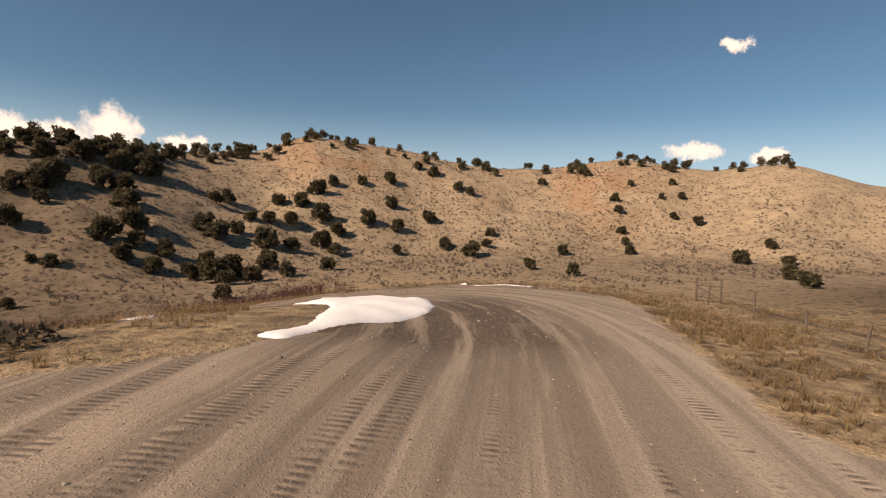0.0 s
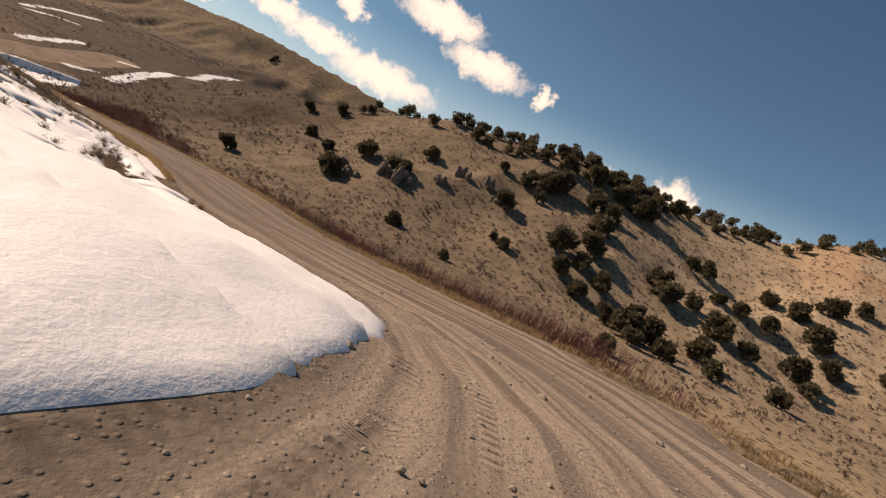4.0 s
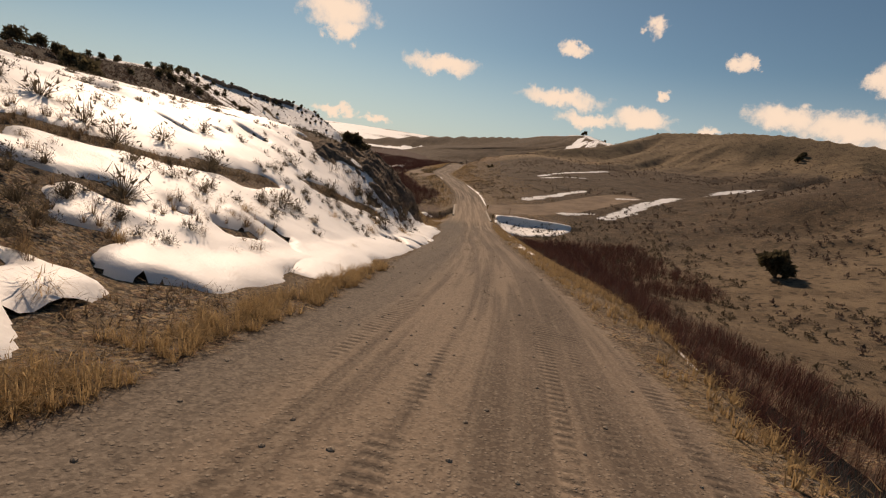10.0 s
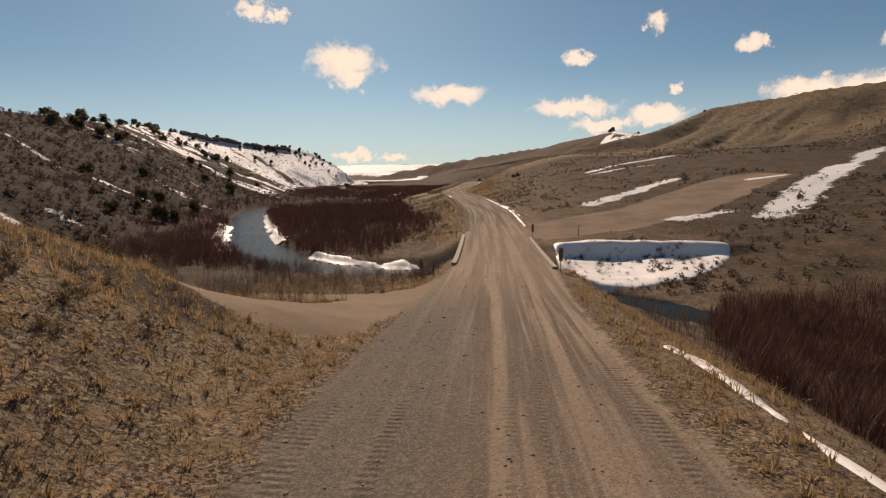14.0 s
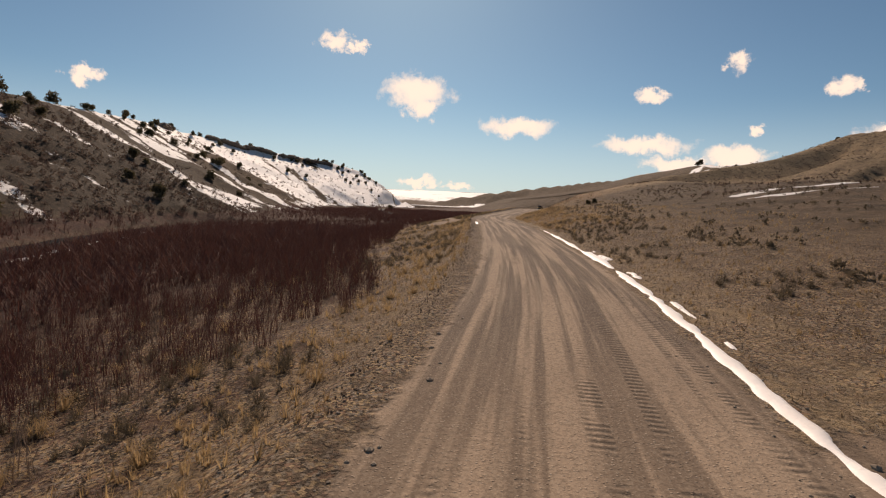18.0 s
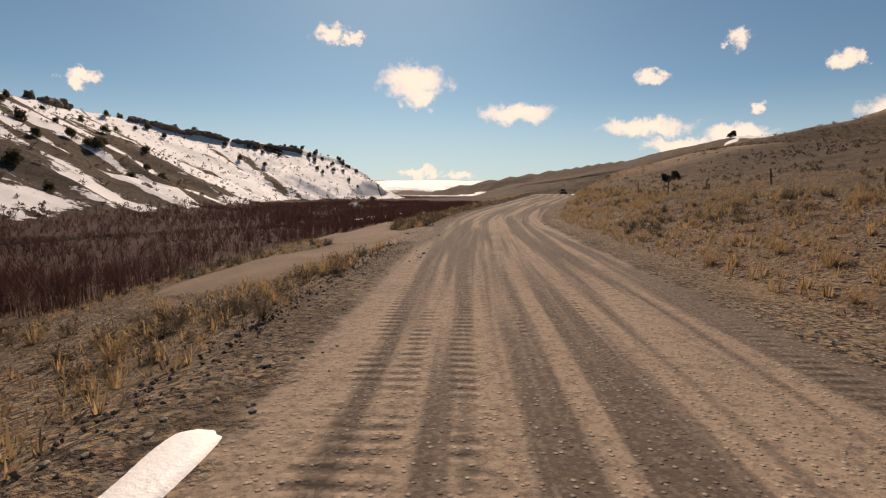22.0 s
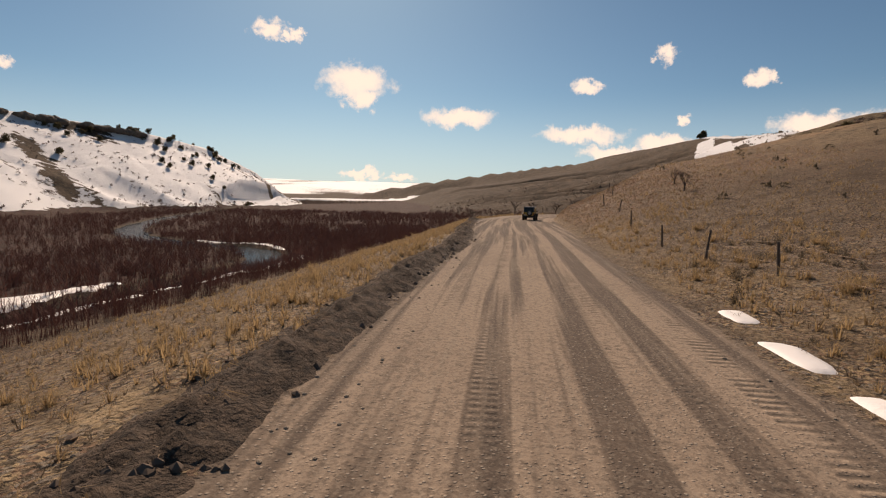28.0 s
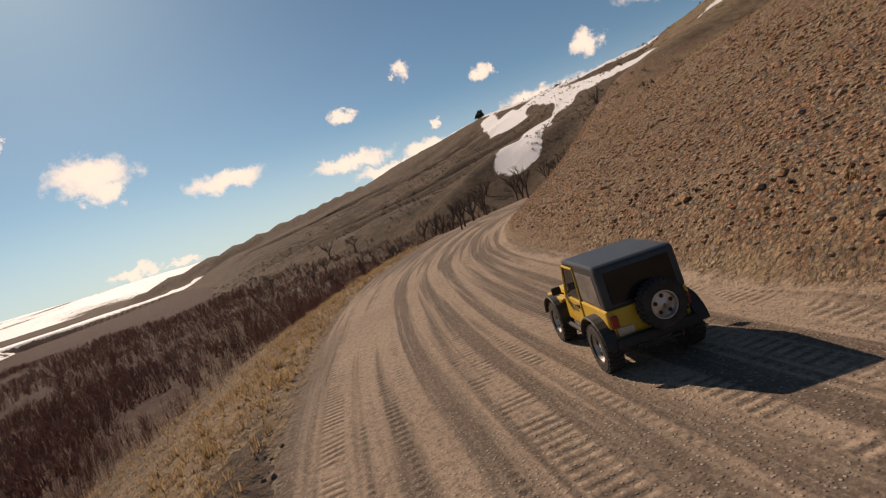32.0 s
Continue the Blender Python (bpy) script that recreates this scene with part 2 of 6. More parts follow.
def road_place(x, y):
    """Along the road, off its centre, and the road's height there."""
    s, d, z = np.zeros_like(x), np.zeros_like(x), np.zeros_like(x)
    for c in range(0, len(x), 20000):
        px, py = x[c:c + 20000], y[c:c + 20000]
        dx, dy = px[:, None] - COARSE[None, :, 0], py[:, None] - COARSE[None, :, 1]
        k = np.argmin(dx * dx + dy * dy, axis=1)
        r = np.arange(len(k))
        along = dx[r, k] * TAN[k, 0] + dy[r, k] * TAN[k, 1]
        side = dx[r, k] * TAN[k, 1] - dy[r, k] * TAN[k, 0]
        ss = np.clip(COARSE_S[k] + along, 0, ROAD_S[-1])
        s[c:c + 20000] = ss
        ex, ey = np.interp(ss, ROAD_S, ROAD[:, 0]), np.interp(ss, ROAD_S, ROAD[:, 1])
        d[c:c + 20000] = np.sign(side) * np.hypot(px - ex, py - ey)
        z[c:c + 20000] = np.interp(ss, ROAD_S, ROAD[:, 2])
    return s, d, z


def wide_land(x, y):
    """The land off the road, from all its sections, weighed by their nearness."""
    out = np.zeros_like(x)
    for c in range(0, len(x), 8000):
        px, py = x[c:c + 8000], y[c:c + 8000]
        dx, dy = px[:, None] - COARSE[None, :, 0], py[:, None] - COARSE[None, :, 1]
        dist = np.sqrt(dx * dx + dy * dy)
        w = (dist.min(axis=1)[:, None] / (dist + 1e-3)) ** 9
        side = np.sign(dx * TAN[None, :, 1] - dy * TAN[None, :, 0])
        v = section(np.broadcast_to(COARSE_S, dist.shape).ravel(), (dist * side).ravel()).reshape(dist.shape) + COARSE[None, :, 2]
        out[c:c + 8000] = (w * v).sum(axis=1) / w.sum(axis=1)
    return out


def to_line(x, y, line, soft=0.0):
    """Distance to a line of points, its height and share there, and the side (right is positive). soft: metres over which the heights of its stretches blend."""
    best, height, share, side = np.full(x.shape, 1e9), np.zeros_like(x), np.zeros_like(x), np.ones_like(x)
    n = len(line) - 1
    kept = []
    for i in range(n):
        a, b = np.array(line[i], float), np.array(line[i + 1], float)
        ux, uy = b[0] - a[0], b[1] - a[1]
        u = np.clip(((x - a[0]) * ux + (y - a[1]) * uy) / (ux * ux + uy * uy), 0, 1)
        dist = np.hypot(x - a[0] - u * ux, y - a[1] - u * uy)
        m = dist < best
        best = np.where(m, dist, best)
        height = np.where(m, a[2] + u * (b[2] - a[2]), height)
        share = np.where(m, (i + u) / n, share)
        side = np.where(m, np.sign((x - a[0]) * uy - (y - a[1]) * ux), side)
        if soft:
            kept.append((dist, a[2] + u * (b[2] - a[2])))
    if soft:
        w = [np.exp(-(dist - best) / (soft + 0.12 * best)) for dist, _ in kept]
        height = sum(k * z for k, (_, z) in zip(w, kept)) / sum(w)
    return best, height, share, side


# ridge lines of the hills
JUNIPER_RIDGE = [(150, 190, -8), (165, 160, 3), (182, 128, 13), (185, 95, 21), (202, 54, 27), (235, 17, 28), (256, -20, 33), (257, -46, 43),
                 (258, -95, 40), (239, -140, 31), (228, -176, 32), (209, -216, 39), (177, -247, 33), (146, -269, 35), (118, -297, 24), (40, -350, 18), (-80, -380, 16)]
BROWN_RIDGE = [(560, 180, 10), (470, 300, 26), (400, 390, 38), (345, 450, 42), (285, 520, 35), (272, 606, 21), (300, 720, 31), (318, 827, 40), (310, 950, 40),
               (290, 1087, 35), (200, 1190, 24), (80, 1260, 8), (-30, 1300, -12)]
SPUR_RIDGE = [(110, 473, -13), (135, 478, -4.5), (165, 472, 4), (210, 480, 13), (285, 520, 33)]
MESA_RIDGE = [(-30, 110, -6), (-48, 160, 1), (-68, 230, 5), (-85, 332, 10), (-118, 430, 18), (-150, 520, 24), (-140, 590, 22), (-122, 625, 20), (-94, 679, 18),
              (-73, 718, 13), (-55, 760, 0), (-40, 800, -20)]
RIVER = [(50, 44, -15.5), (57, 66, -18.8), (62, 90, -21.2), (67, 112, -22.8), (69, 132, -24.0), (64.5, 146, -24.4), (57, 154.5, -24.4), (50, 160.5, -24.4), (42, 163, -24.4), (34, 168.5, -24.4),
         (26, 178, -24.4), (20, 190, -24.4), (12, 213, -24.4), (5, 235, -24.4), (-4, 265, -24.4), (-8, 300, -24.4), (14, 338, -24.4), (36, 362, -24.4), (42, 395, -24.4),
         (49, 424, -24.4), (50, 440, -24.4), (42, 455, -24.4), (26, 464, -24.4), (8, 482, -24.4), (-6, 515, -24.4), (-20, 570, -24.4), (-28, 640, -24.4), (-30, 760, -24.4)]
WATER = -24.4
RIVER_LINE = glide(RIVER, 4.0)


def land(x, y, detail=True):
    """The ground's height at points of the plan."""
    x, y = np.asarray(x, float), np.asarray(y, float)
    s, d, zr = road_place(x, y)
    a = np.abs(d)
    h = zr + section(s, d)
    far = a > 9
    if far.any():
        w = smooth(9, 24, a[far])
        h[far] = h[far] * (1 - w) + wide_land(x[far], y[far]) * w
    g1, g2 = fbm(x, y, 60, 1), fbm(x, y, 17, 5)
    dist, top, _, _ = to_line(x, y, JUNIPER_RIDGE, 6.0)
    rib = np.abs(fbm(x, y, 46, 11, 3))
    hill = top - 0.47 * (np.sqrt(dist * dist + 64) - 8) + (g1 * 3.0 - rib * 9.0 * smooth(5, 60, dist) + 2) * smooth(0, 40, dist) + g2 * 1.2
    h = np.where((x > 40) & (y < 260), smax(h, hill, 2.5), h)
    dist, top, share, _ = to_line(x, y, BROWN_RIDGE, 6.0)
    rib = np.abs(fbm(share * 1900 + 0.12 * g1 * 60, dist * 0.22, 46, 21, 3))
    hill = top - 30 * (1 - np.exp(-dist / 85)) - 0.085 * dist + g1 * 2.0 - rib * 12 * smooth(8, 50, dist) * smooth(260, 120, dist) + 1.4
    far_w = smooth(18, 70, a) * smooth(0, 60, x - np.interp(y, [90, 440, 500, 560, 600, 640, 900, 1300], [45, 60, 108, 116, 92, 60, 45, -90]))
    h = np.where(y > 90, h + (smax(h, hill, 3.0) - h) * far_w, h)
    dist, top, _, _ = to_line(x, y, SPUR_RIDGE, 6.0)
    hill = top - 0.5 * (np.sqrt(dist * dist + 16) - 4) + g2 * 0.8
    h = np.where(y > 400, h + (smax(h, hill, 1.5) - h) * smooth(7, 20, a), h)
    dist, top, share, side = to_line(x, y, MESA_RIDGE)
    out = np.where(side > 0, dist, 0)
    hill = top - (3.2 * smooth(0, 5, out) * smooth(0.25, 0.6, share) + 0.46 * out) - np.where(side > 0, 0, 0.01 * dist) + g1 * 1.6 * smooth(0, 30, out) - np.abs(fbm(x, y, 30, 31, 3)) * 5 * smooth(6, 40, out)
    hill = hill + 0.5
    h = np.where((x < 45) & (y > 60), h + (smax(h, hill, 1.5) - h) * smooth(12, 45, a), h)
    # the steep face of the road cut, with a gully
    gully = 1 - 0.8 * np.exp(-((s - 195.5 - 0.25 * (d + 9)) / 1.6) ** 2)
    face = smooth(-7.7, -9.3, d + 0.5 * fbm(s, d * 0, 5, 44, 2)) * smooth(-19, -13, d) * smooth(183, 189, s) * smooth(211, 203, s)
    h = h + 1.2 * face * gully
    # far plateau all round
    r = np.hypot(x - 60, y - 250)
    h = h + smooth(900, 2600, r) * (64 - h) * (0.75 + 0.25 * fbm(x, y, 700, 41, 3))
    # the river's bed
    dist, water, _, _ = to_line(x, y, RIVER_LINE[::2])
    wide = np.where(water > -24.3, 0.5, np.where(y > 330, 1.4, 2.6))
    steep = 0.75 + 1.3 * smooth(18, 9, np.hypot(x - 59.5, y - 144))
    bed = water - 1.0 + np.maximum(0, dist - wide) * steep + fbm(x, y, 6, 51, 2) * 0.35
    h = np.minimum(h, bed + smooth(9, 16, dist) * 60)
    # the undercut far bank beside the bridge
    lip = np.interp(x, [60, 66, 72, 80], [162.3, 164.3, 163.6, 160.5])
    h = h + smooth(lip - 1.1, lip + 0.5, y) * np.clip(-21.5 - h, 0, 2.4) * smooth(5.0, 6.4, d) * smooth(88, 80, x) * smooth(lip + 22, lip + 8, y) * (s > 250) * (s < 300)
    if detail:
        off = smooth(4.6, 8, a)
        h = h + off * (fbm(x, y, 7, 61, 3) * 0.28 + fbm(x, y, 2.2, 71, 2) * 0.10 + g1 * 0.5 * smooth(15, 60, a))
        ridge = np.exp(-((d + np.interp(s, EDGE_AT, EDGE_LEFT) + 0.65) / 0.45) ** 2) * smooth(424, 440, s) * smooth(556, 544, s)
        h = h + ridge * 0.10
        crown = -0.0018 * np.minimum(a, 6) ** 2
        h = h + crown
    return h


# ---- materials ----
class Mat:
    """A node material under construction."""

    def __init__(self, name, roughness=0.9, metallic=0.0, specular=0.3):
        self.mat = bpy.data.materials.new(name)
        self.mat.use_nodes = True
        self.nodes, self.links = self.mat.node_tree.nodes, self.mat.node_tree.links
        self.bsdf = self.nodes["Principled BSDF"]
        self.bsdf.inputs["Roughness"].default_value = roughness
        self.bsdf.inputs["Metallic"].default_value = metallic
        self.bsdf.inputs["Specular IOR Level"].default_value = specular
        self.where = self.nodes.new("ShaderNodeTexCoord").outputs["Object"]

    def put(self, v, socket):
        if isinstance(v, (int, float)):
            socket.default_value = v
        elif isinstance(v, tuple):
            socket.default_value = (*v, 1) if len(v) == 3 and len(socket.default_value) == 4 else v
        else:
            self.links.new(v, socket)

    def math(self, op, a, b=0.0, clamp=False):
        n = self.nodes.new("ShaderNodeMath")
        n.operation, n.use_clamp = op, clamp
        self.put(a, n.inputs[0])
        self.put(b, n.inputs[1])
        return n.outputs[0]

    def scale(self, vector, size):
        n = self.nodes.new("ShaderNodeMapping")
        self.put(vector, n.inputs[0])
        n.inputs["Scale"].default_value = size
        return n.outputs[0]

    def noise(self, size, vector=None, detail=4.0, rough=0.6):
        n = self.nodes.new("ShaderNodeTexNoise")
        self.put(self.where if vector is None else vector, n.inputs["Vector"])
        n.inputs["Scale"].default_value, n.inputs["Detail"].default_value, n.inputs["Roughness"].default_value = 1.0 / size, detail, rough
        return n.outputs["Fac"]

    def cells(self, size, vector=None, out="Distance"):
        n = self.nodes.new("ShaderNodeTexVoronoi")
        self.put(self.where if vector is None else vector, n.inputs["Vector"])
        n.inputs["Scale"].default_value = 1.0 / size
        return n.outputs[out]

    def ramp(self, v, a, b, lo=0.0, hi=1.0):
        n = self.nodes.new("ShaderNodeMapRange")
        n.interpolation_type = "SMOOTHSTEP"
        self.put(v, n.inputs[0])
        for k, u in enumerate((a, b, lo, hi)):
            n.inputs[k + 1].default_value = u
        return n.outputs[0]

    def mix(self, fac, a, b, mode="MIX"):
        n = self.nodes.new("ShaderNodeMixRGB")
        n.blend_type = mode
        self.put(fac, n.inputs[0])
        self.put(a, n.inputs[1])
        self.put(b, n.inputs[2])
        return n.outputs[0]

    def attr(self, name, out="Fac"):
        n = self.nodes.new("ShaderNodeAttribute")
        n.attribute_name = name
        return n.outputs[out]

    def random(self):
        return self.nodes.new("ShaderNodeObjectInfo").outputs["Random"]

    def island(self):
        return self.nodes.new("ShaderNodeNewGeometry").outputs["Random Per Island"]

    def color(self, v):
        self.put(v, self.bsdf.inputs["Base Color"])
        return self

    def rough(self, v):
        self.put(v, self.bsdf.inputs["Roughness"])
        return self

    def bump(self, height, strength=0.5, distance=0.05):
        n = self.nodes.new("ShaderNodeBump")
        n.inputs["Strength"].default_value, n.inputs["Distance"].default_value = strength, distance
        self.put(height, n.inputs["Height"])
        self.links.new(n.outputs[0], self.bsdf.inputs["Normal"])
        return self

    def tone(self, base, dark, size, amount=0.5):
        """A colour with stains at one scale and grain at another."""
        m = self.mix(self.ramp(self.noise(size), 0.35, 0.7, 0, amount), base, dark)
        return self.mix(self.ramp(self.noise(size * 0.08), 0.3, 0.75, 0, amount * 0.6), m, dark)


def simple(name, base, dark, size=0.4, roughness=0.9, metallic=0.0, relief=0.0, specular=0.3, vary=False, amount=0.5):
    m = Mat(name, roughness, metallic, specular)
    c = m.tone(base, dark, size, amount)
    if vary:
        c = m.mix(m.ramp(m.random(), 0, 1, 0, 0.45), c, dark)
    m.color(c)
    if relief:
        m.bump(m.noise(size * 0.1), 0.6, relief)
    return m.mat


def road_colours(m, d, s):
    """Gravel of the road: graded lanes along it, ruts, washboard and stones. Gives colour and height."""
    flow = m.nodes.new("ShaderNodeCombineXYZ")
    m.put(m.math("MULTIPLY", d, 1.0), flow.inputs[0])
    m.put(m.math("MULTIPLY", s, 0.022), flow.inputs[1])
    lanes = m.noise(0.75, flow.outputs[0], 3.0, 0.6)
    thin = m.noise(0.22, flow.outputs[0], 3.0, 0.6)
    patch = m.noise(7.0, None, 4.0, 0.6)
    grit = m.noise(0.13, None, 4.0, 0.75)
    stones = m.cells(0.085)
    pebble = m.ramp(stones, 0.12, 0.34, 1, 0)
    c = m.mix(m.ramp(lanes, 0.43, 0.55), (0.335, 0.250, 0.180), (0.122, 0.090, 0.068))
    c = m.mix(m.ramp(thin, 0.5, 0.74, 0, 0.55), c, (0.31, 0.245, 0.18))
    c = m.mix(m.ramp(patch, 0.45, 0.75, 0, 0.5), c, (0.20, 0.145, 0.105))
    c = m.mix(m.ramp(grit, 0.45, 0.66, 0, 0.55), c, (0.088, 0.070, 0.055))
    c = m.mix(m.math("MULTIPLY", pebble, m.ramp(m.cells(0.085, None, "Color"), 0.40, 0.70, 0, 0.85)), c, (0.36, 0.30, 0.235))
    # first stretch lightened: its front-lit brightness is put into the gravel colour
    c = m.mix(m.math("MULTIPLY", m.ramp(s, 62.0, 96.0, 0.75, 0.0), m.ramp(d, -16.0, -2.0, 0.55, 1.0)), c, m.mix(m.ramp(lanes, 0.35, 0.6), (0.43, 0.345, 0.26), (0.31, 0.245, 0.185)))
    c = m.mix(m.math("MULTIPLY", m.ramp(s, 92.0, 112.0, 0.0, 0.5), m.ramp(s, 232.0, 218.0)), c, m.mix(m.ramp(patch, 0.4, 0.6), (0.125, 0.094, 0.070), (0.165, 0.125, 0.094)))
    c = m.mix(m.math("MULTIPLY", m.math("MULTIPLY", m.ramp(s, 120.0, 150.0, 0.0, 0.75), m.ramp(s, 246.0, 236.0)), m.ramp(d, -1.6, -2.6)), c, m.mix(m.ramp(grit, 0.35, 0.65), (0.155, 0.130, 0.106), (0.085, 0.070, 0.057)))
    c = m.mix(m.math("MULTIPLY", m.ramp(s, 228.0, 247.0, 0.0, 0.5), m.ramp(s, 300.0, 280.0)), c, (0.30, 0.218, 0.150))
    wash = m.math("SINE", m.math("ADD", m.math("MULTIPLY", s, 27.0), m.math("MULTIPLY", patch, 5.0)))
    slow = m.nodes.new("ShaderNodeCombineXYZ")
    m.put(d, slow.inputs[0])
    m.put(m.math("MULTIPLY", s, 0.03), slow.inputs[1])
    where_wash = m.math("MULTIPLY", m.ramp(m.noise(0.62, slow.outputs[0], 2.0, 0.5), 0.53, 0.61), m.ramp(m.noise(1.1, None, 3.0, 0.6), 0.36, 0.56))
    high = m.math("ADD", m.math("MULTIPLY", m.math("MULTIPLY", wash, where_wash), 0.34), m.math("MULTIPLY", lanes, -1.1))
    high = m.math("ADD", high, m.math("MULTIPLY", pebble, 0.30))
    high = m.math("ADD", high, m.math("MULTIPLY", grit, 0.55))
    # shade painted into the washboard troughs, over the bump's own
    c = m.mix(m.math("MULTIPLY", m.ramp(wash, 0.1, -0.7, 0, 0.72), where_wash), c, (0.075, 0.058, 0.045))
    chip = m.cells(0.04, None, "Color")
    c = m.mix(m.ramp(chip, 0.60, 0.72, 0, 0.20), c, (0.37, 0.30, 0.225))
    c = m.mix(m.ramp(chip, 0.34, 0.24, 0, 0.25), c, (0.070, 0.055, 0.043))
    return c, high


def ground_material():
    m = Mat("ground", 0.95, 0, 0.15)
    pos = m.nodes.new("ShaderNodeSeparateXYZ")
    m.put(m.attr("along", "Vector"), pos.inputs[0])
    d, s = pos.outputs[0], pos.outputs[1]
    big, mid, small, fine = m.noise(24.0), m.noise(4.5), m.noise(0.8), m.noise(0.16)
    # dry grass over soil
    c = m.mix(m.ramp(mid, 0.38, 0.66), (0.112, 0.077, 0.050), (0.058, 0.041, 0.028))
    c = m.mix(m.ramp(big, 0.40, 0.70, 0, 0.6), c, (0.082, 0.057, 0.039))
    c = m.mix(m.ramp(small, 0.50, 0.74, 0, 0.7), c, (0.180, 0.124, 0.075))
    c = m.mix(m.ramp(small, 0.30, 0.44, 0.6, 0), c, (0.050, 0.039, 0.028))
    # pale bare slopes, partly front light painted in, and reddish earth
    pale = m.mix(m.ramp(mid, 0.35, 0.7), (0.46, 0.345, 0.225), (0.33, 0.242, 0.157))
    c = m.mix(m.math("MULTIPLY", m.attr("pale"), 0.9, True), c, pale)
    c = m.mix(m.math("MULTIPLY", m.ramp(big, 0.4, 0.6), m.attr("red"), True), c, (0.36, 0.195, 0.105))
    straw = m.mix(m.ramp(small, 0.36, 0.66), (0.52, 0.375, 0.215), (0.27, 0.190, 0.112))
    c = m.mix(m.math("MULTIPLY", m.attr("straw"), m.ramp(mid, 0.30, 0.55), True), c, straw)
    c = m.mix(m.attr("thicket"), c, m.mix(m.ramp(small, 0.4, 0.7), (0.055, 0.028, 0.023), (0.095, 0.048, 0.036)))
    # bunch grass and stones, told apart as light and dark specks
    speck = m.cells(0.42)
    c = m.mix(m.math("MULTIPLY", m.ramp(m.cells(0.95), 0.12, 0.40, 0.8, 0), m.ramp(m.noise(5.0), 0.42, 0.58), True), c, (0.052, 0.038, 0.027))
    c = m.mix(m.math("MULTIPLY", m.ramp(speck, 0.10, 0.34, 0.75, 0), m.ramp(m.noise(2.6), 0.40, 0.60), True), c, m.mix(m.ramp(m.cells(0.42, None, "Color"), 0.3, 0.7), (0.33, 0.235, 0.135), (0.055, 0.042, 0.030)))
    # litter: straw, dark clods and reddish chips
    bit = m.cells(0.07, None, "Color")
    litter = m.mix(m.ramp(bit, 0.36, 0.42), (0.060, 0.044, 0.032), (0.37, 0.262, 0.150))
    litter = m.mix(m.ramp(bit, 0.52, 0.58), litter, (0.205, 0.122, 0.080))
    litter = m.mix(m.ramp(bit, 0.66, 0.72), litter, (0.225, 0.185, 0.145))
    c = m.mix(m.math("MULTIPLY", m.attr("litter"), m.ramp(m.noise(1.7, None, 4.0, 0.65), 0.36, 0.58, 0.25, 0.85), True), c, litter)
    # low scrub far off, as dark tufts
    tuft = m.cells(1.9)
    tmask = m.math("MULTIPLY", m.ramp(tuft, 0.20, 0.34, 1, 0), m.ramp(m.noise(9.0), 0.34, 0.5))
    tmask = m.math("MAXIMUM", tmask, m.math("MULTIPLY", m.ramp(m.cells(3.4), 0.14, 0.24, 1, 0), m.ramp(m.noise(21.0), 0.36, 0.5)))
    c = m.mix(m.math("MULTIPLY", m.math("MULTIPLY", tmask, m.attr("scrub")), 0.85, True), c, (0.056, 0.044, 0.030))
    # rock debris of the road cut
    hue = m.cells(0.11, None, "Color")
    chips = m.mix(m.ramp(hue, 0.35, 0.5), (0.29, 0.150, 0.085), (0.34, 0.245, 0.155))
    chips = m.mix(m.ramp(hue, 0.62, 0.70), chips, (0.155, 0.125, 0.100))
    # gaps between the chips darkened, crevice shade put into the colour
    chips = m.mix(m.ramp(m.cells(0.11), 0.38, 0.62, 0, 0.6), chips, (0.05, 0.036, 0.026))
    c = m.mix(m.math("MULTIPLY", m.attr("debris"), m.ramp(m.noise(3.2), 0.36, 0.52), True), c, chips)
    # dark rock and mud; on the mesa's near slope also painted shade
    c = m.mix(m.attr("rock"), c, m.mix(m.ramp(small, 0.4, 0.65), (0.030, 0.023, 0.017), (0.072, 0.052, 0.036)))
    # trodden dirt and the gravel road
    dirt = m.mix(m.ramp(mid, 0.35, 0.7), (0.245, 0.176, 0.122), (0.170, 0.122, 0.086))
    dirt = m.mix(m.ramp(fine, 0.5, 0.75, 0, 0.4), dirt, (0.12, 0.092, 0.07))
    edge = m.math("ADD", m.attr("dirt"), m.math("MULTIPLY", m.math("SUBTRACT", small, 0.5), 2.2))
    edge_dirt = edge
    c = m.mix(m.ramp(edge, -0.35, 0.35), c, dirt)
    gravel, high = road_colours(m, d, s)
    edge = m.math("ADD", m.attr("road"), m.math("MULTIPLY", m.math("SUBTRACT", small, 0.5), 1.3))
    on_road = m.ramp(edge, -0.25, 0.25)
    thin_wet = m.noise(1.3, None, 5.0, 0.7)
    damp = m.mix(m.ramp(thin_wet, 0.40, 0.60), (0.115, 0.087, 0.065), (0.19, 0.147, 0.11))
    gravel = m.mix(m.math("MULTIPLY", m.attr("wet"), 0.45, True), gravel, damp)
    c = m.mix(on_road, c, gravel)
    streak = m.nodes.new("ShaderNodeCombineXYZ")
    m.put(d, streak.inputs[0])
    m.put(m.math("MULTIPLY", s, 0.06), streak.inputs[1])
    wet = m.math("MULTIPLY", m.attr("wet"), m.ramp(m.noise(0.9, streak.outputs[0], 4.0, 0.65), 0.40, 0.52), True)
    c = m.mix(wet, c, m.mix(m.ramp(fine, 0.4, 0.7), (0.085, 0.064, 0.048), (0.15, 0.115, 0.085)))
    # lying snow
    thin = m.math("ADD", m.math("MULTIPLY", m.math("SUBTRACT", mid, 0.5), 5.0), m.math("MULTIPLY", m.math("SUBTRACT", small, 0.5), 2.4))
    white = m.ramp(m.math("ADD", m.attr("snow"), thin), -0.25, 0.35)
    c = m.mix(white, c, (0.74, 0.73, 0.72))
    m.color(c)
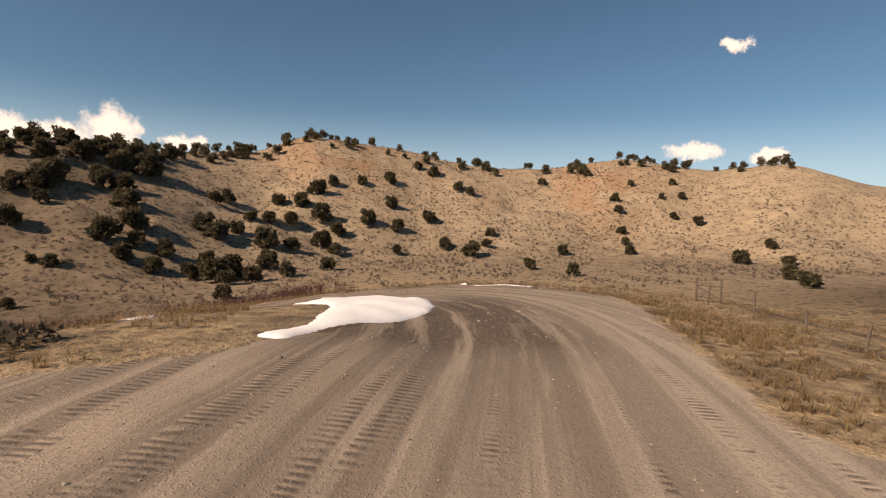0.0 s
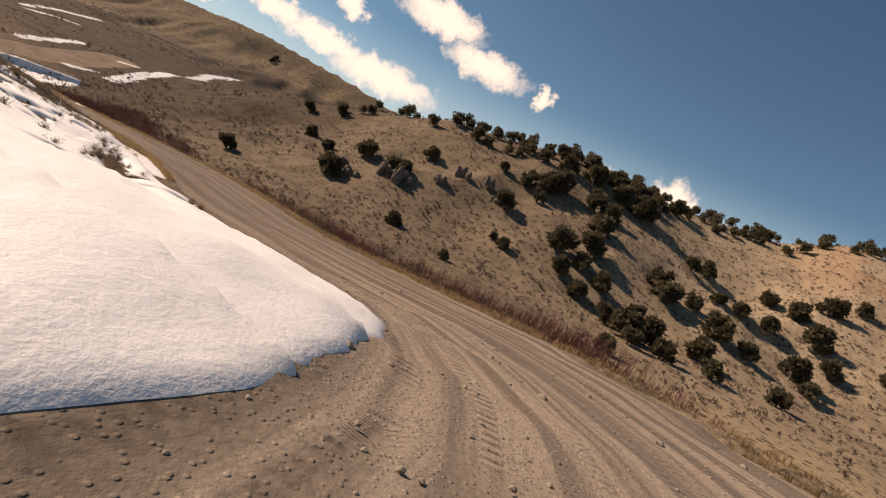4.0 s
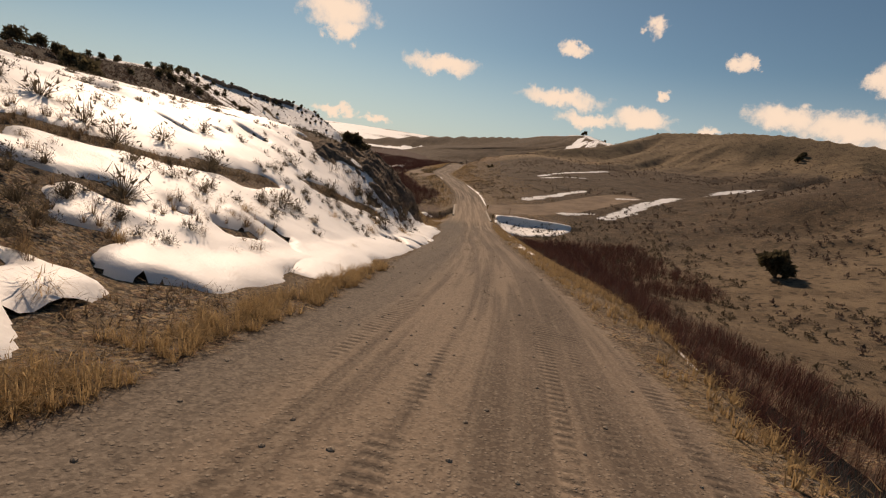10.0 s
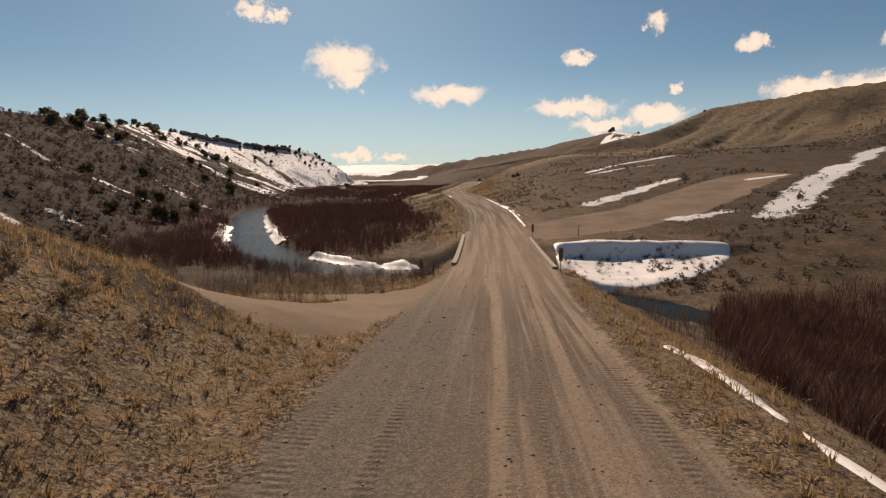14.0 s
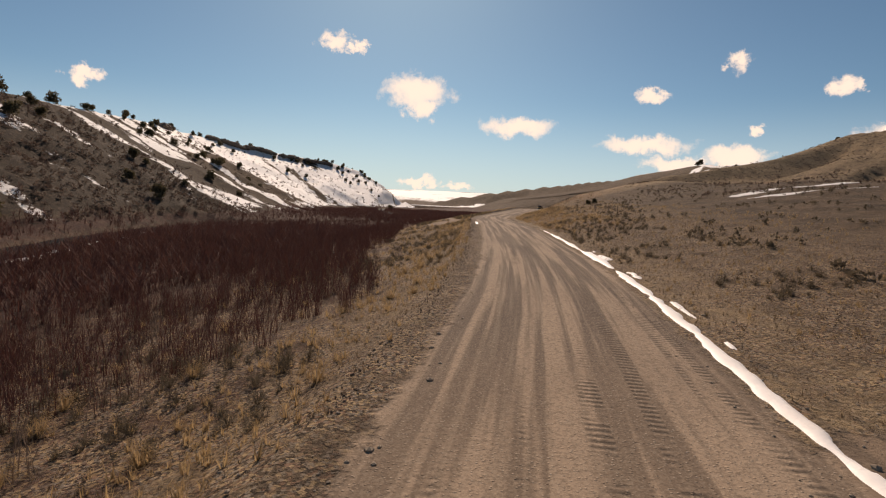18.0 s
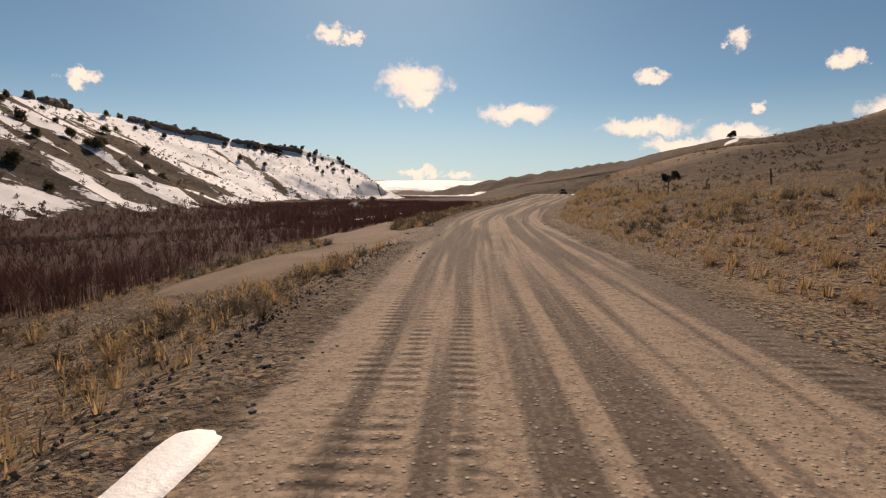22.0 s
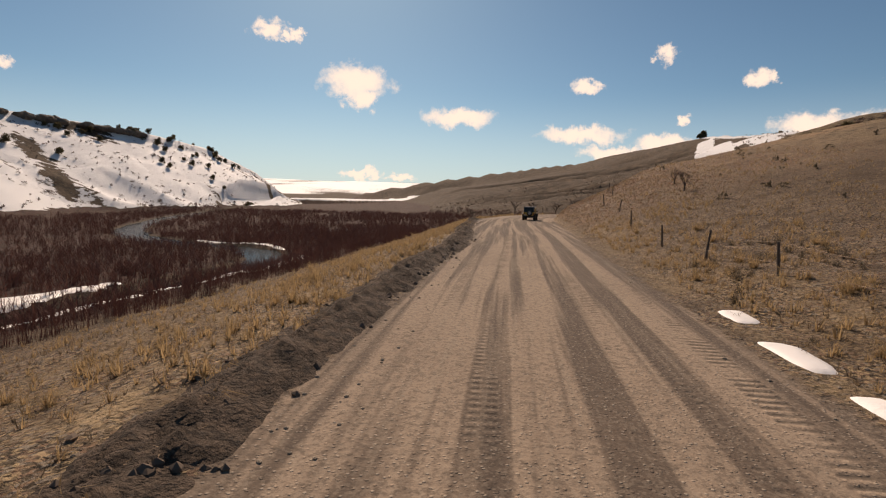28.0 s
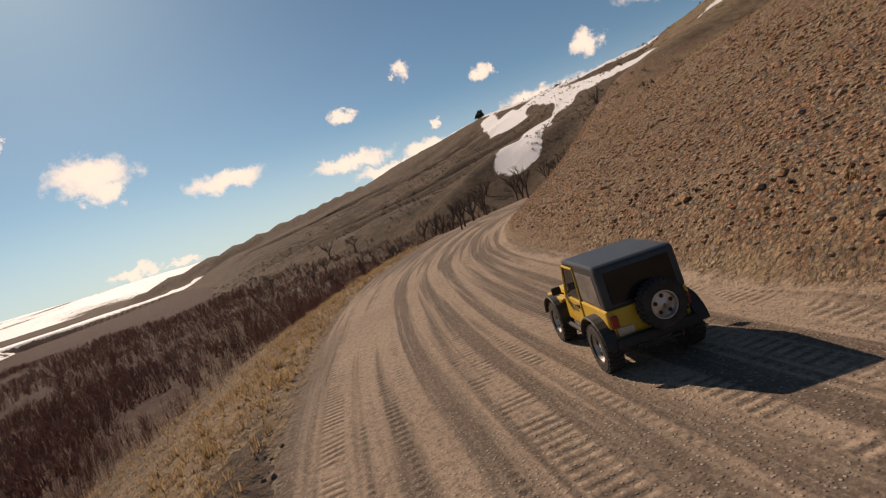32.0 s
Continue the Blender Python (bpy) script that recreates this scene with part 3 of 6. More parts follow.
    m.rough(m.math("SUBTRACT", 0.97, m.math("MULTIPLY", white, 0.3)))
    rough_land = m.math("ADD", m.math("MULTIPLY", small, 0.9), m.math("MULTIPLY", fine, 1.6))
    clod = m.math("MULTIPLY", m.ramp(m.noise(0.22, None, 5.0, 0.7), 0.40, 0.62), 1.3)
    rough_land = m.math("ADD", rough_land, clod)
    rough_land = m.math("MULTIPLY", rough_land, m.ramp(edge_dirt, -0.35, 0.35, 1.0, 0.3))
    rough_land = m.math("ADD", rough_land, m.math("MULTIPLY", m.math("MULTIPLY", m.cells(0.11), m.attr("debris")), -1.3))
    b = m.nodes.new("ShaderNodeMixRGB")
    m.put(on_road, b.inputs[0])
    m.put(rough_land, b.inputs[1])
    m.put(high, b.inputs[2])
    m.bump(b.outputs[0], 0.9, 0.04)
    return m.mat


def deck_material():
    m = Mat("deck_gravel", 0.95, 0, 0.15)
    pos = m.nodes.new("ShaderNodeSeparateXYZ")
    m.put(m.attr("along", "Vector"), pos.inputs[0])
    c, high = road_colours(m, pos.outputs[0], pos.outputs[1])
    m.color(c)
    m.bump(m.math("ADD", m.noise(0.1), m.noise(0.03)), 0.5, 0.02)
    return m.mat


def snow_material():
    m = Mat("snow", 0.55, 0, 0.35)
    dirty = m.ramp(m.noise(1.3), 0.52, 0.8, 0, 0.30)
    c = m.mix(dirty, (0.91, 0.865, 0.815), (0.72, 0.64, 0.55))
    c = m.mix(m.ramp(m.noise(0.12), 0.62, 0.8, 0, 0.2), c, (0.6, 0.53, 0.45))
    m.color(c)
    m.bsdf.inputs["Subsurface Weight"].default_value = 0.0
    m.bump(m.math("ADD", m.noise(0.45, None, 5.0, 0.65), m.math("MULTIPLY", m.noise(0.06), 0.3)), 0.45, 0.06)
    return m.mat


def water_material():
    m = Mat("river_water", 0.22, 0, 0.025)
    m.color(m.mix(m.ramp(m.noise(6.0), 0.35, 0.7), (0.008, 0.011, 0.011), (0.018, 0.021, 0.018)))
    m.bump(m.math("ADD", m.noise(0.35, m.scale(m.where, (1, 1.6, 1))), m.math("MULTIPLY", m.noise(1.4), 1.5)), 0.35, 0.06)
    return m.mat


M_GROUND, M_DECK, M_SNOW, M_WATER = ground_material(), deck_material(), snow_material(), water_material()
M_CONCRETE = simple("weathered_concrete", (0.42, 0.36, 0.29), (0.24, 0.20, 0.16), 0.6, 0.9, relief=0.02)
M_WOOD = simple("grey_post_wood", (0.16, 0.12, 0.09), (0.07, 0.055, 0.045), 0.2, 0.9, relief=0.01)
M_STEEL = simple("rusty_steel", (0.20, 0.15, 0.12), (0.10, 0.06, 0.04), 0.3, 0.6, 0.6)
M_ROCK = simple("grey_outcrop_rock", (0.21, 0.165, 0.13), (0.06, 0.048, 0.040), 1.2, 0.95, relief=0.15)
M_DARKROCK = simple("dark_cliff_rock", (0.21, 0.152, 0.112), (0.085, 0.065, 0.052), 1.2, 0.95, relief=0.12, vary=True)
M_FACE = Mat("broken_rock_and_earth", 0.95, 0, 0.15)
M_FACE.color(M_FACE.mix(M_FACE.ramp(M_FACE.noise(0.35, None, 6.0, 0.7), 0.38, 0.66), M_FACE.mix(M_FACE.ramp(M_FACE.noise(2.2), 0.4, 0.65), (0.20, 0.142, 0.102), (0.29, 0.200, 0.132)), (0.080, 0.061, 0.048)))
M_FACE.bump(M_FACE.math("ADD", M_FACE.noise(0.5, None, 6.0, 0.75), M_FACE.math("MULTIPLY", M_FACE.cells(0.3), 0.6)), 1.0, 0.25)
M_FACE = M_FACE.mat
M_STONE = simple("road_stone", (0.33, 0.27, 0.20), (0.17, 0.13, 0.10), 0.15, 0.95, vary=True)
M_BARK = simple("juniper_bark", (0.13, 0.095, 0.07), (0.06, 0.045, 0.035), 0.15, 0.95)


def leaf_material(name, light, dark, roughness=0.85, see=0.0):
    """Leaves, blades or stems; see: the share of light that shines through."""
    m = Mat(name, roughness, 0, 0.15)
    c = m.mix(m.island(), light, dark)
    c = m.mix(m.ramp(m.random(), 0, 1, 0, 0.4), c, dark)
    m.color(c)
    if see:
        thin, both = m.nodes.new("ShaderNodeBsdfTranslucent"), m.nodes.new("ShaderNodeMixShader")
        m.put(c, thin.inputs[0])
        both.inputs[0].default_value = see
        m.links.new(m.bsdf.outputs[0], both.inputs[1])
        m.links.new(thin.outputs[0], both.inputs[2])
        m.links.new(both.outputs[0], m.nodes["Material Output"].inputs[0])
    return m.mat


M_JUNIPER = leaf_material("juniper_leaves", (0.190, 0.155, 0.088), (0.078, 0.066, 0.040), see=0.35)
M_SAGE = leaf_material("sagebrush_leaves", (0.200, 0.160, 0.108), (0.085, 0.066, 0.046), see=0.35)
M_GRASS = leaf_material("dry_grass", (0.50, 0.345, 0.180), (0.27, 0.185, 0.098), see=0.6)
M_STUBBLE = leaf_material("dry_stubble", (0.36, 0.25, 0.15), (0.10, 0.072, 0.050), see=0.35)
M_WILLOW = leaf_material("willow_stems", (0.180, 0.080, 0.063), (0.075, 0.034, 0.029), see=0.2)
M_EARTH = simple("dark_earth_clods", (0.175, 0.126, 0.092), (0.085, 0.062, 0.046), 0.3, 0.95, vary=True)
M_DEBRIS = Mat("red_and_tan_debris", 0.95, 0, 0.2)
pick = M_DEBRIS.island()
hue = M_DEBRIS.mix(M_DEBRIS.ramp(pick, 0.3, 0.55), (0.30, 0.150, 0.080), (0.33, 0.225, 0.135))
M_DEBRIS.color(M_DEBRIS.mix(M_DEBRIS.ramp(pick, 0.7, 0.85), hue, (0.20, 0.165, 0.135)))
M_DEBRIS = M_DEBRIS.mat
M_BERM = Mat("lumpy_dark_earth", 0.95, 0, 0.15)
M_BERM.color(M_BERM.mix(M_BERM.ramp(M_BERM.noise(0.25, None, 5.0, 0.7), 0.35, 0.65), (0.135, 0.097, 0.070), (0.045, 0.034, 0.026)))
M_BERM.bump(M_BERM.math("ADD", M_BERM.noise(0.3, None, 6.0, 0.75), M_BERM.noise(0.07)), 1.0, 0.10)
M_BERM = M_BERM.mat
M_TWIG = leaf_material("bare_twigs", (0.22, 0.160, 0.125), (0.095, 0.068, 0.054), see=0.25)


# ---- making things ----
def part(name, bm, material, parent=None, label="", smooth_faces=False):
    """Links a bmesh as one mesh object, under a thing or a part."""
    me = bpy.data.meshes.new(name)
    bm.to_mesh(me)
    bm.free()
    me.materials.append(material)
    if smooth_faces:
        me.polygons.foreach_set("use_smooth", [True] * len(me.polygons))
    ob = new(name, me)
    ob.parent = parent
    return tagged(ob, label)


def sheet(name, verts, faces, material, parent=None, smooth_faces=True):
    """A mesh object from arrays; faces are all quads or all triangles."""
    me = bpy.data.meshes.new(name)
    verts, faces = np.asarray(verts, np.float32), np.asarray(faces, np.int32)
    n = faces.shape[1]
    me.vertices.add(len(verts))
    me.vertices.foreach_set("co", verts.ravel())
    me.loops.add(faces.size)
    me.loops.foreach_set("vertex_index", faces.ravel())
    me.polygons.add(len(faces))
    me.polygons.foreach_set("loop_start", np.arange(0, faces.size, n, dtype=np.int32))
    if smooth_faces:
        me.polygons.foreach_set("use_smooth", np.ones(len(faces), bool))
    me.update(calc_edges=True)
    me.materials.append(material)
    ob = new(name, me)
    ob.parent = parent
    return ob


def give(ob, name, values):
    """A number, or a vector, at each vertex, which the material reads."""
    values = np.asarray(values, np.float32)
    if values.ndim == 1:
        ob.data.attributes.new(name, "FLOAT", "POINT").data.foreach_set("value", values)
    else:
        ob.data.attributes.new(name, "FLOAT_VECTOR", "POINT").data.foreach_set("vector", values.ravel())


def box(bm, size, at, turn=None, bevel=0.0):
    m = Matrix.Translation(at) @ (turn or Matrix()) @ Matrix.Diagonal((*size, 1))
    made = bmesh.ops.create_cube(bm, size=1, matrix=m)
    if bevel:
        edges = list({e for v in made["verts"] for e in v.link_edges})
        bmesh.ops.bevel(bm, geom=edges, offset=bevel, segments=2, affect="EDGES", profile=0.5)


def tube(bm, a, b, r0, r1=None, sides=8):
    """A rod from a to b."""
    a, b = Vector(a), Vector(b)
    m = Matrix.Translation((a + b) / 2) @ (b - a).to_track_quat("Z", "Y").to_matrix().to_4x4()
    bmesh.ops.create_cone(bm, cap_ends=True, segments=sides, radius1=r0, radius2=r0 if r1 is None else r1, depth=(b - a).length, matrix=m)


# ---- ground ----
LOT = [(-75, 12, 0), (-40, 5, 0), (-21, 2.5, 0)]
DIRT_LINES = [([(40, 128), (45, 139), (50, 140)], 3.6), ([(20, 150), (36, 144.5), (50, 140)], 2.0), ([(61, 176), (68, 182), (84, 188), (110, 205)], 7.5),
              ([(57, 283), (52, 289), (48, 297), (46, 310), (48, 335), (52, 352)], 3.0), ([(49, 278), (53, 284)], 3.2)]
SNOW_BANDS = [([(95, 174), (106, 184), (120, 195), (152, 226), (185, 262), (225, 292)], 2.6), ([(79, 203), (87, 209), (104, 223)], 2.0), ([(104, 277), (125, 300), (152, 320)], 1.9),
              ([(84, 180), (92, 181)], 1.2), ([(110, 202), (115, 201)], 1.5), ([(102, 268), (120, 267)], 1.6), ([(220, 570), (262, 560)], 2.6), ([(240, 560), (262, 640)], 4.5), ([(255, 690), (285, 745)], 9.0), ([(165, 562), (210, 610), (262, 648), (285, 700)], 7.0), ([(268, 715), (296, 708)], 12.0),
              ([(262, 720), (300, 790)], 6.0), ([(270, 600), (300, 720), (318, 827), (312, 950), (292, 1087)], 5.0),]


def lines(n0, n1, spans):
    out = [n0]
    for end, step0, step1 in spans:
        n = 1
        start = out[-1]
        while out[-1] < end - 1e-6:
            u = (out[-1] - start) / (end - start)
            out.append(min(end, out[-1] + step0 + (step1 - step0) * u))
    return np.array(out)


def build_ground():
    gx = lines(-4300, 0, [(-900, 300, 90), (-220, 80, 8), (-50, 7, 2.0), (-30, 1.9, 0.9), (105, 0.8, 0.8), (150, 1.1, 2.4), (340, 2.8, 5.0), (900, 6, 70), (4300, 90, 300)])
    gy = lines(-4300, 0, [(-900, 300, 90), (-340, 60, 7), (-60, 5, 2.0), (-30, 1.6, 0.8), (475, 0.8, 0.8), (520, 1.0, 2.2), (860, 2.6, 5), (1400, 7, 26), (4300, 40, 300)])
    X, Y = np.meshgrid(gx, gy)
    x, y = X.ravel(), Y.ravel()
    z = land(x, y)
    nx, ny = len(gx), len(gy)
    i = np.arange(nx * ny).reshape(ny, nx)
    faces = np.stack([i[:-1, :-1], i[:-1, 1:], i[1:, 1:], i[1:, :-1]], -1).reshape(-1, 4)
    ob = sheet("ground", np.stack([x, y, z], 1), faces, M_GROUND)
    s, d, zr = road_place(x, y)
    give(ob, "along", np.stack([d, s, np.zeros_like(s)], 1))
    road = np.minimum(d + np.interp(s, EDGE_AT, EDGE_LEFT), np.interp(s, EDGE_AT, EDGE_RIGHT) - d)
    lot, _, _, _ = to_line(x, y, LOT)
    road = np.maximum(road, 12.5 - lot)
    road = np.where((s > 251) & (s < 277), -3, road)
    give(ob, "road", np.clip(road, -4, 4))
    dirt = np.full(x.shape, -4.0)
    for line, w in DIRT_LINES:
        dist, _, _, _ = to_line(x, y, [(a, b, 0) for a, b in line])
        dirt = np.maximum(dirt, w - dist)
    give(ob, "dirt", np.clip(dirt, -4, 4))
    # snow that lies far off
    snow = np.full(x.shape, -9.0)
    for line, w in SNOW_BANDS:
        dist, _, _, _ = to_line(x, y, [(a, b, 0) for a, b in line])
        snow = np.maximum(snow, (w - dist) * 0.9)
    dist, top, share, side = to_line(x, y, MESA_RIDGE)
    mesa = (side > 0) & (dist < 140) & (x < 40) & (y > 120) & (z > -22.3)
    streak = 0.75 * fbm(share * 760 + 0.35 * dist, dist * 0.16, 7, 81, 3) + 0.45 * fbm(x, y, 26, 83, 3)
    deep = np.interp(y, [120, 200, 330, 420, 500, 600, 760], [-1.6, -1.3, -1.0, -0.1, 0.8, 1.2, 1.0])
    snow = np.where(mesa, np.maximum(snow, (deep + streak * 3.2) * 2.2), snow)
    snow = np.where((side <= 0) & (y > 330) & (dist < 400), 1.6, snow)
    r = np.hypot(x - 60, y - 250)
    snow = np.where((r > 1250) & (y > 900) & (x < 500), np.maximum(snow, 0.7 + fbm(x, y, 120, 91, 4) * 3.0), snow)
    give(ob, "snow", np.clip(snow, -4, 4))
    near_h1, _, _, _ = to_line(x, y, JUNIPER_RIDGE)
    # pale soil, and front-lit brightness painted in by fading it with y
    pale = smooth(170, 70, near_h1) * (0.35 + 0.65 * smooth(60, -35, y)) * smooth(150, 100, y)
    give(ob, "straw", smooth(120, 95, s) * smooth(130, 50, np.abs(d)) * 0.9 + 0.28 * smooth(4.2, 5.2, -d) * smooth(9.5, 7.0, -d) + 0.55 * smooth(3.4, 4.4, d) * smooth(9.5, 7.0, d) + 0.6 * smooth(430, 445, s) * smooth(-5.4, -6.4, d) * smooth(-15, -11, d) + 0.4 * smooth(515, 535, s) * smooth(9, 15, d) + 0.55 * smooth(204, 212, s) * smooth(252, 244, s) * smooth(-5.5, -7, d) * smooth(-28, -20, d))
    rdist, _, _, _ = to_line(x, y, RIVER_LINE[::2])
    give(ob, "thicket", 0.9 * smooth(-21.4, -22.3, z) * smooth(3.5, 5.5, rdist) * (y > 170) * (x < 75) * (d < -8) + 0.75 * smooth(8, 10, d) * smooth(26, 20, d) * smooth(92, 110, s) * smooth(252, 240, s))
    pale = np.maximum(pale, 0.2 * smooth(520, 535, s + 0.2 * d) * smooth(4.5, 8, d) * (s < 600))
    pale = np.maximum(pale, 0.7 * smooth(50, -20, y) * smooth(22, 60, x) * smooth(900, 400, r))
    give(ob, "pale", pale)
    give(ob, "red", np.exp(-((x - 235) ** 2 + (y + 60) ** 2) / 900) * 0.8 + np.exp(-((x - 190) ** 2 + (y + 175) ** 2) / 1500) * 0.8 + 0.45 * smooth(525, 540, s) * smooth(5, 8, d) * (s < 600))
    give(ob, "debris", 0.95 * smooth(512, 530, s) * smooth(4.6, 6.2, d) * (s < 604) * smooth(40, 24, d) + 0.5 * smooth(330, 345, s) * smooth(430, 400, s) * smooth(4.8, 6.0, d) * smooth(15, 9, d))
    give(ob, "scrub", np.clip(smooth(18, 45, np.abs(d)) * (1.0 - 0.3 * smooth(300, 900, r)), 0, 1))
    give(ob, "litter", smooth(30, 14, np.abs(d)) * (1 - 0.75 * smooth(100, 60, s)))
    bluff = smooth(184, 190, s) * smooth(211, 203, s) * smooth(-6.5, -8.5, d) * smooth(-18, -12, d)
    cliff = (side > 0) * smooth(6, 1.5, dist) * smooth(0.42, 0.55, share) * smooth(0.93, 0.86, share) * (fbm(x, y, 25, 95, 2) > -0.35)
    # near mesa slope: dark rock, plus shade painted in since the mesh catches sun
    steep = 0.9 * mesa * smooth(450, 330, y) * smooth(-22.5, -20.5, z)
    give(ob, "rock", np.clip(np.maximum(np.maximum(bluff, cliff), steep), 0, 1))
    berm = 0.9 * np.exp(-((d + np.interp(s, EDGE_AT, EDGE_LEFT) + 0.7) / 0.55) ** 2) * smooth(290, 440, s) * smooth(560, 545, s)
    give(ob, "wet", berm + (0.3 + 0.65 * smooth(54, 61, s)) * smooth(30, 50, s) * smooth(82, 70, s) * smooth(-0.5, -4.0, d) * smooth(-15, -10, d) + 0.6 * smooth(280, 290, s) * smooth(300, 292, s) * smooth(3.5, 4.5, d) * smooth(7, 5.5, d))
    return tagged(ob, "dry grassy valley land with a graded gravel road", "ground", kind="structure")


ground = build_ground()


def place(x, y):
    """The ground's height at one point."""
    return float(land(np.array([float(x)]), np.array([float(y)]))[0])


def at_road(s, d):
    """The plan point s along the road and d off its centre."""
    x, y = np.interp(s, ROAD_S, ROAD[:, 0]), np.interp(s, ROAD_S, ROAD[:, 1])
    x1, y1 = np.interp(np.asarray(s) + 0.5, ROAD_S, ROAD[:, 0]), np.interp(np.asarray(s) + 0.5, ROAD_S, ROAD[:, 1])
    x0, y0 = np.interp(np.asarray(s) - 0.5, ROAD_S, ROAD[:, 0]), np.interp(np.asarray(s) - 0.5, ROAD_S, ROAD[:, 1])
    n = np.hypot(x1 - x0, y1 - y0)
    return x + (y1 - y0) / n * d, y - (x1 - x0) / n * d


# ---- river ----
def build_river():
    line = RIVER_LINE[:, :2]
    t = np.gradient(line, axis=0)
    t /= np.linalg.norm(t, axis=1)[:, None]
    cols = np.linspace(-1, 1, 9)
    half = np.where(RIVER_LINE[:, 2] > -24.3, 1.6, np.where(RIVER_LINE[:, 1] > 330, 4.6, 6.5))
    verts = np.array([(p[0] + u[1] * c * w, p[1] - u[0] * c * w, p[2]) for p, u, w in zip(RIVER_LINE, t, half) for c in cols])
    n = len(cols)
    i = np.arange(len(line) * n).reshape(-1, n)
    faces = np.stack([i[:-1, :-1], i[:-1, 1:], i[1:, 1:], i[1:, :-1]], -1).reshape(-1, 4)
    ob = sheet("water", verts, faces, M_WATER)
    return tagged(ob, "dark rippled river water between snowy banks", "river", kind="structure")


build_river()


# ---- bridge ----
def build_bridge():
    s = np.arange(245.0, 282.01, 0.5)
    d = np.linspace(-4.3, 3.6, 17)
    S, D = np.meshgrid(s, d, indexing="ij")
    x, y = at_road(S.ravel(), D.ravel())
    z = np.interp(S.ravel(), ROAD_S, ROAD[:, 2]) - 0.0018 * D.ravel() ** 2 + 0.028 + 0.02 * fbm(x, y, 1.6, 3, 2) - 0.10 * (1 - smooth(245, 248, S.ravel()) * smooth(282, 279, S.ravel()))
    i = np.arange(len(x)).reshape(S.shape)
    faces = np.stack([i[:-1, :-1], i[1:, :-1], i[1:, 1:], i[:-1, 1:]], -1).reshape(-1, 4)
    bridge = new("bridge")
    bridge.location = (54.5, 155, -21.2)
    tagged(bridge, "low concrete road bridge with plain kerbs over the river", "bridge", kind="structure")
    inv = Matrix.Translation((-54.5, -155, 21.2))
    top = sheet("gravel_surface", np.stack([x, y, z], 1) - np.array([54.5, 155, -21.2]), faces, M_DECK, bridge)
    give(top, "along", np.stack([D.ravel(), S.ravel(), np.zeros(len(x))], 1))
    for name, d0, d1, up, down, s0, s1 in (("deck_slab", -4.55, 3.8, -0.05, -0.75, 251, 277), ("kerb", -4.65, -4.22, 0.19, -0.45, 251.5, 275.2), ("kerb", 3.46, 3.86, 0.19, -0.45, 249.0, 271.0)):
        bm = bmesh.new()
        rings = []
        for ss in np.linspace(s0, s1, 14):
            zz = float(np.interp(ss, ROAD_S, ROAD[:, 2]))
            ring = []
            for dd, hh in ((d0, up), (d1, up), (d1, down), (d0, down)):
                px, py = at_road(ss, dd)
                ring.append(bm.verts.new(inv @ Vector((px, py, zz + hh))))
            rings.append(ring)
        for a, b in zip(rings[:-1], rings[1:]):
            for k in range(4):
                bm.faces.new((a[k], b[k], b[(k + 1) % 4], a[(k + 1) % 4]))
        bm.faces.new(rings[0])
        bm.faces.new(rings[-1][::-1])
        bmesh.ops.recalc_face_normals(bm, faces=bm.faces)
        if name == "kerb":
            bmesh.ops.bevel(bm, geom=[e for e in bm.edges if e.calc_face_angle(0) > 1.0], offset=0.03, segments=2, affect="EDGES")
        part(name, bm, M_CONCRETE, bridge, "worn pale concrete kerb" if name == "kerb" else "")
    for ss in (252.5, 275.5):
        bm = bmesh.new()
        px, py = at_road(ss, 0)
        zz = float(np.interp(ss, ROAD_S, ROAD[:, 2]))
        box(bm, (9.2, 0.9, 5.0), (px - 54.5, py - 155, zz - 3.2 + 21.2), Matrix.Rotation(radians(-8), 4, "Z"), 0.05)
        part("abutment", bm, M_CONCRETE, bridge)


build_bridge()


# ---- snow that lies near the road ----
BARE_BANDS = [((99.5, -10.2, 107, -9.6), 0.75), ((107, -9.6, 115, -9.0), 0.7), ((115, -9.0, 121, -8.0), 0.55), ((121, -8.0, 128.5, -7.1), 0.3), ((110.8, -8.6, 112.4, -7.2), 0.22),
              ((131.5, -5.9, 140, -5.9), 0.3), ((132, -17.5, 139, -11.5), 1.7), ((150, -15, 166, -12), 0.7), ((172, -11.5, 182, -9.2), 0.8), ((201, -6.2, 205.5, -5.2), 0.5)]


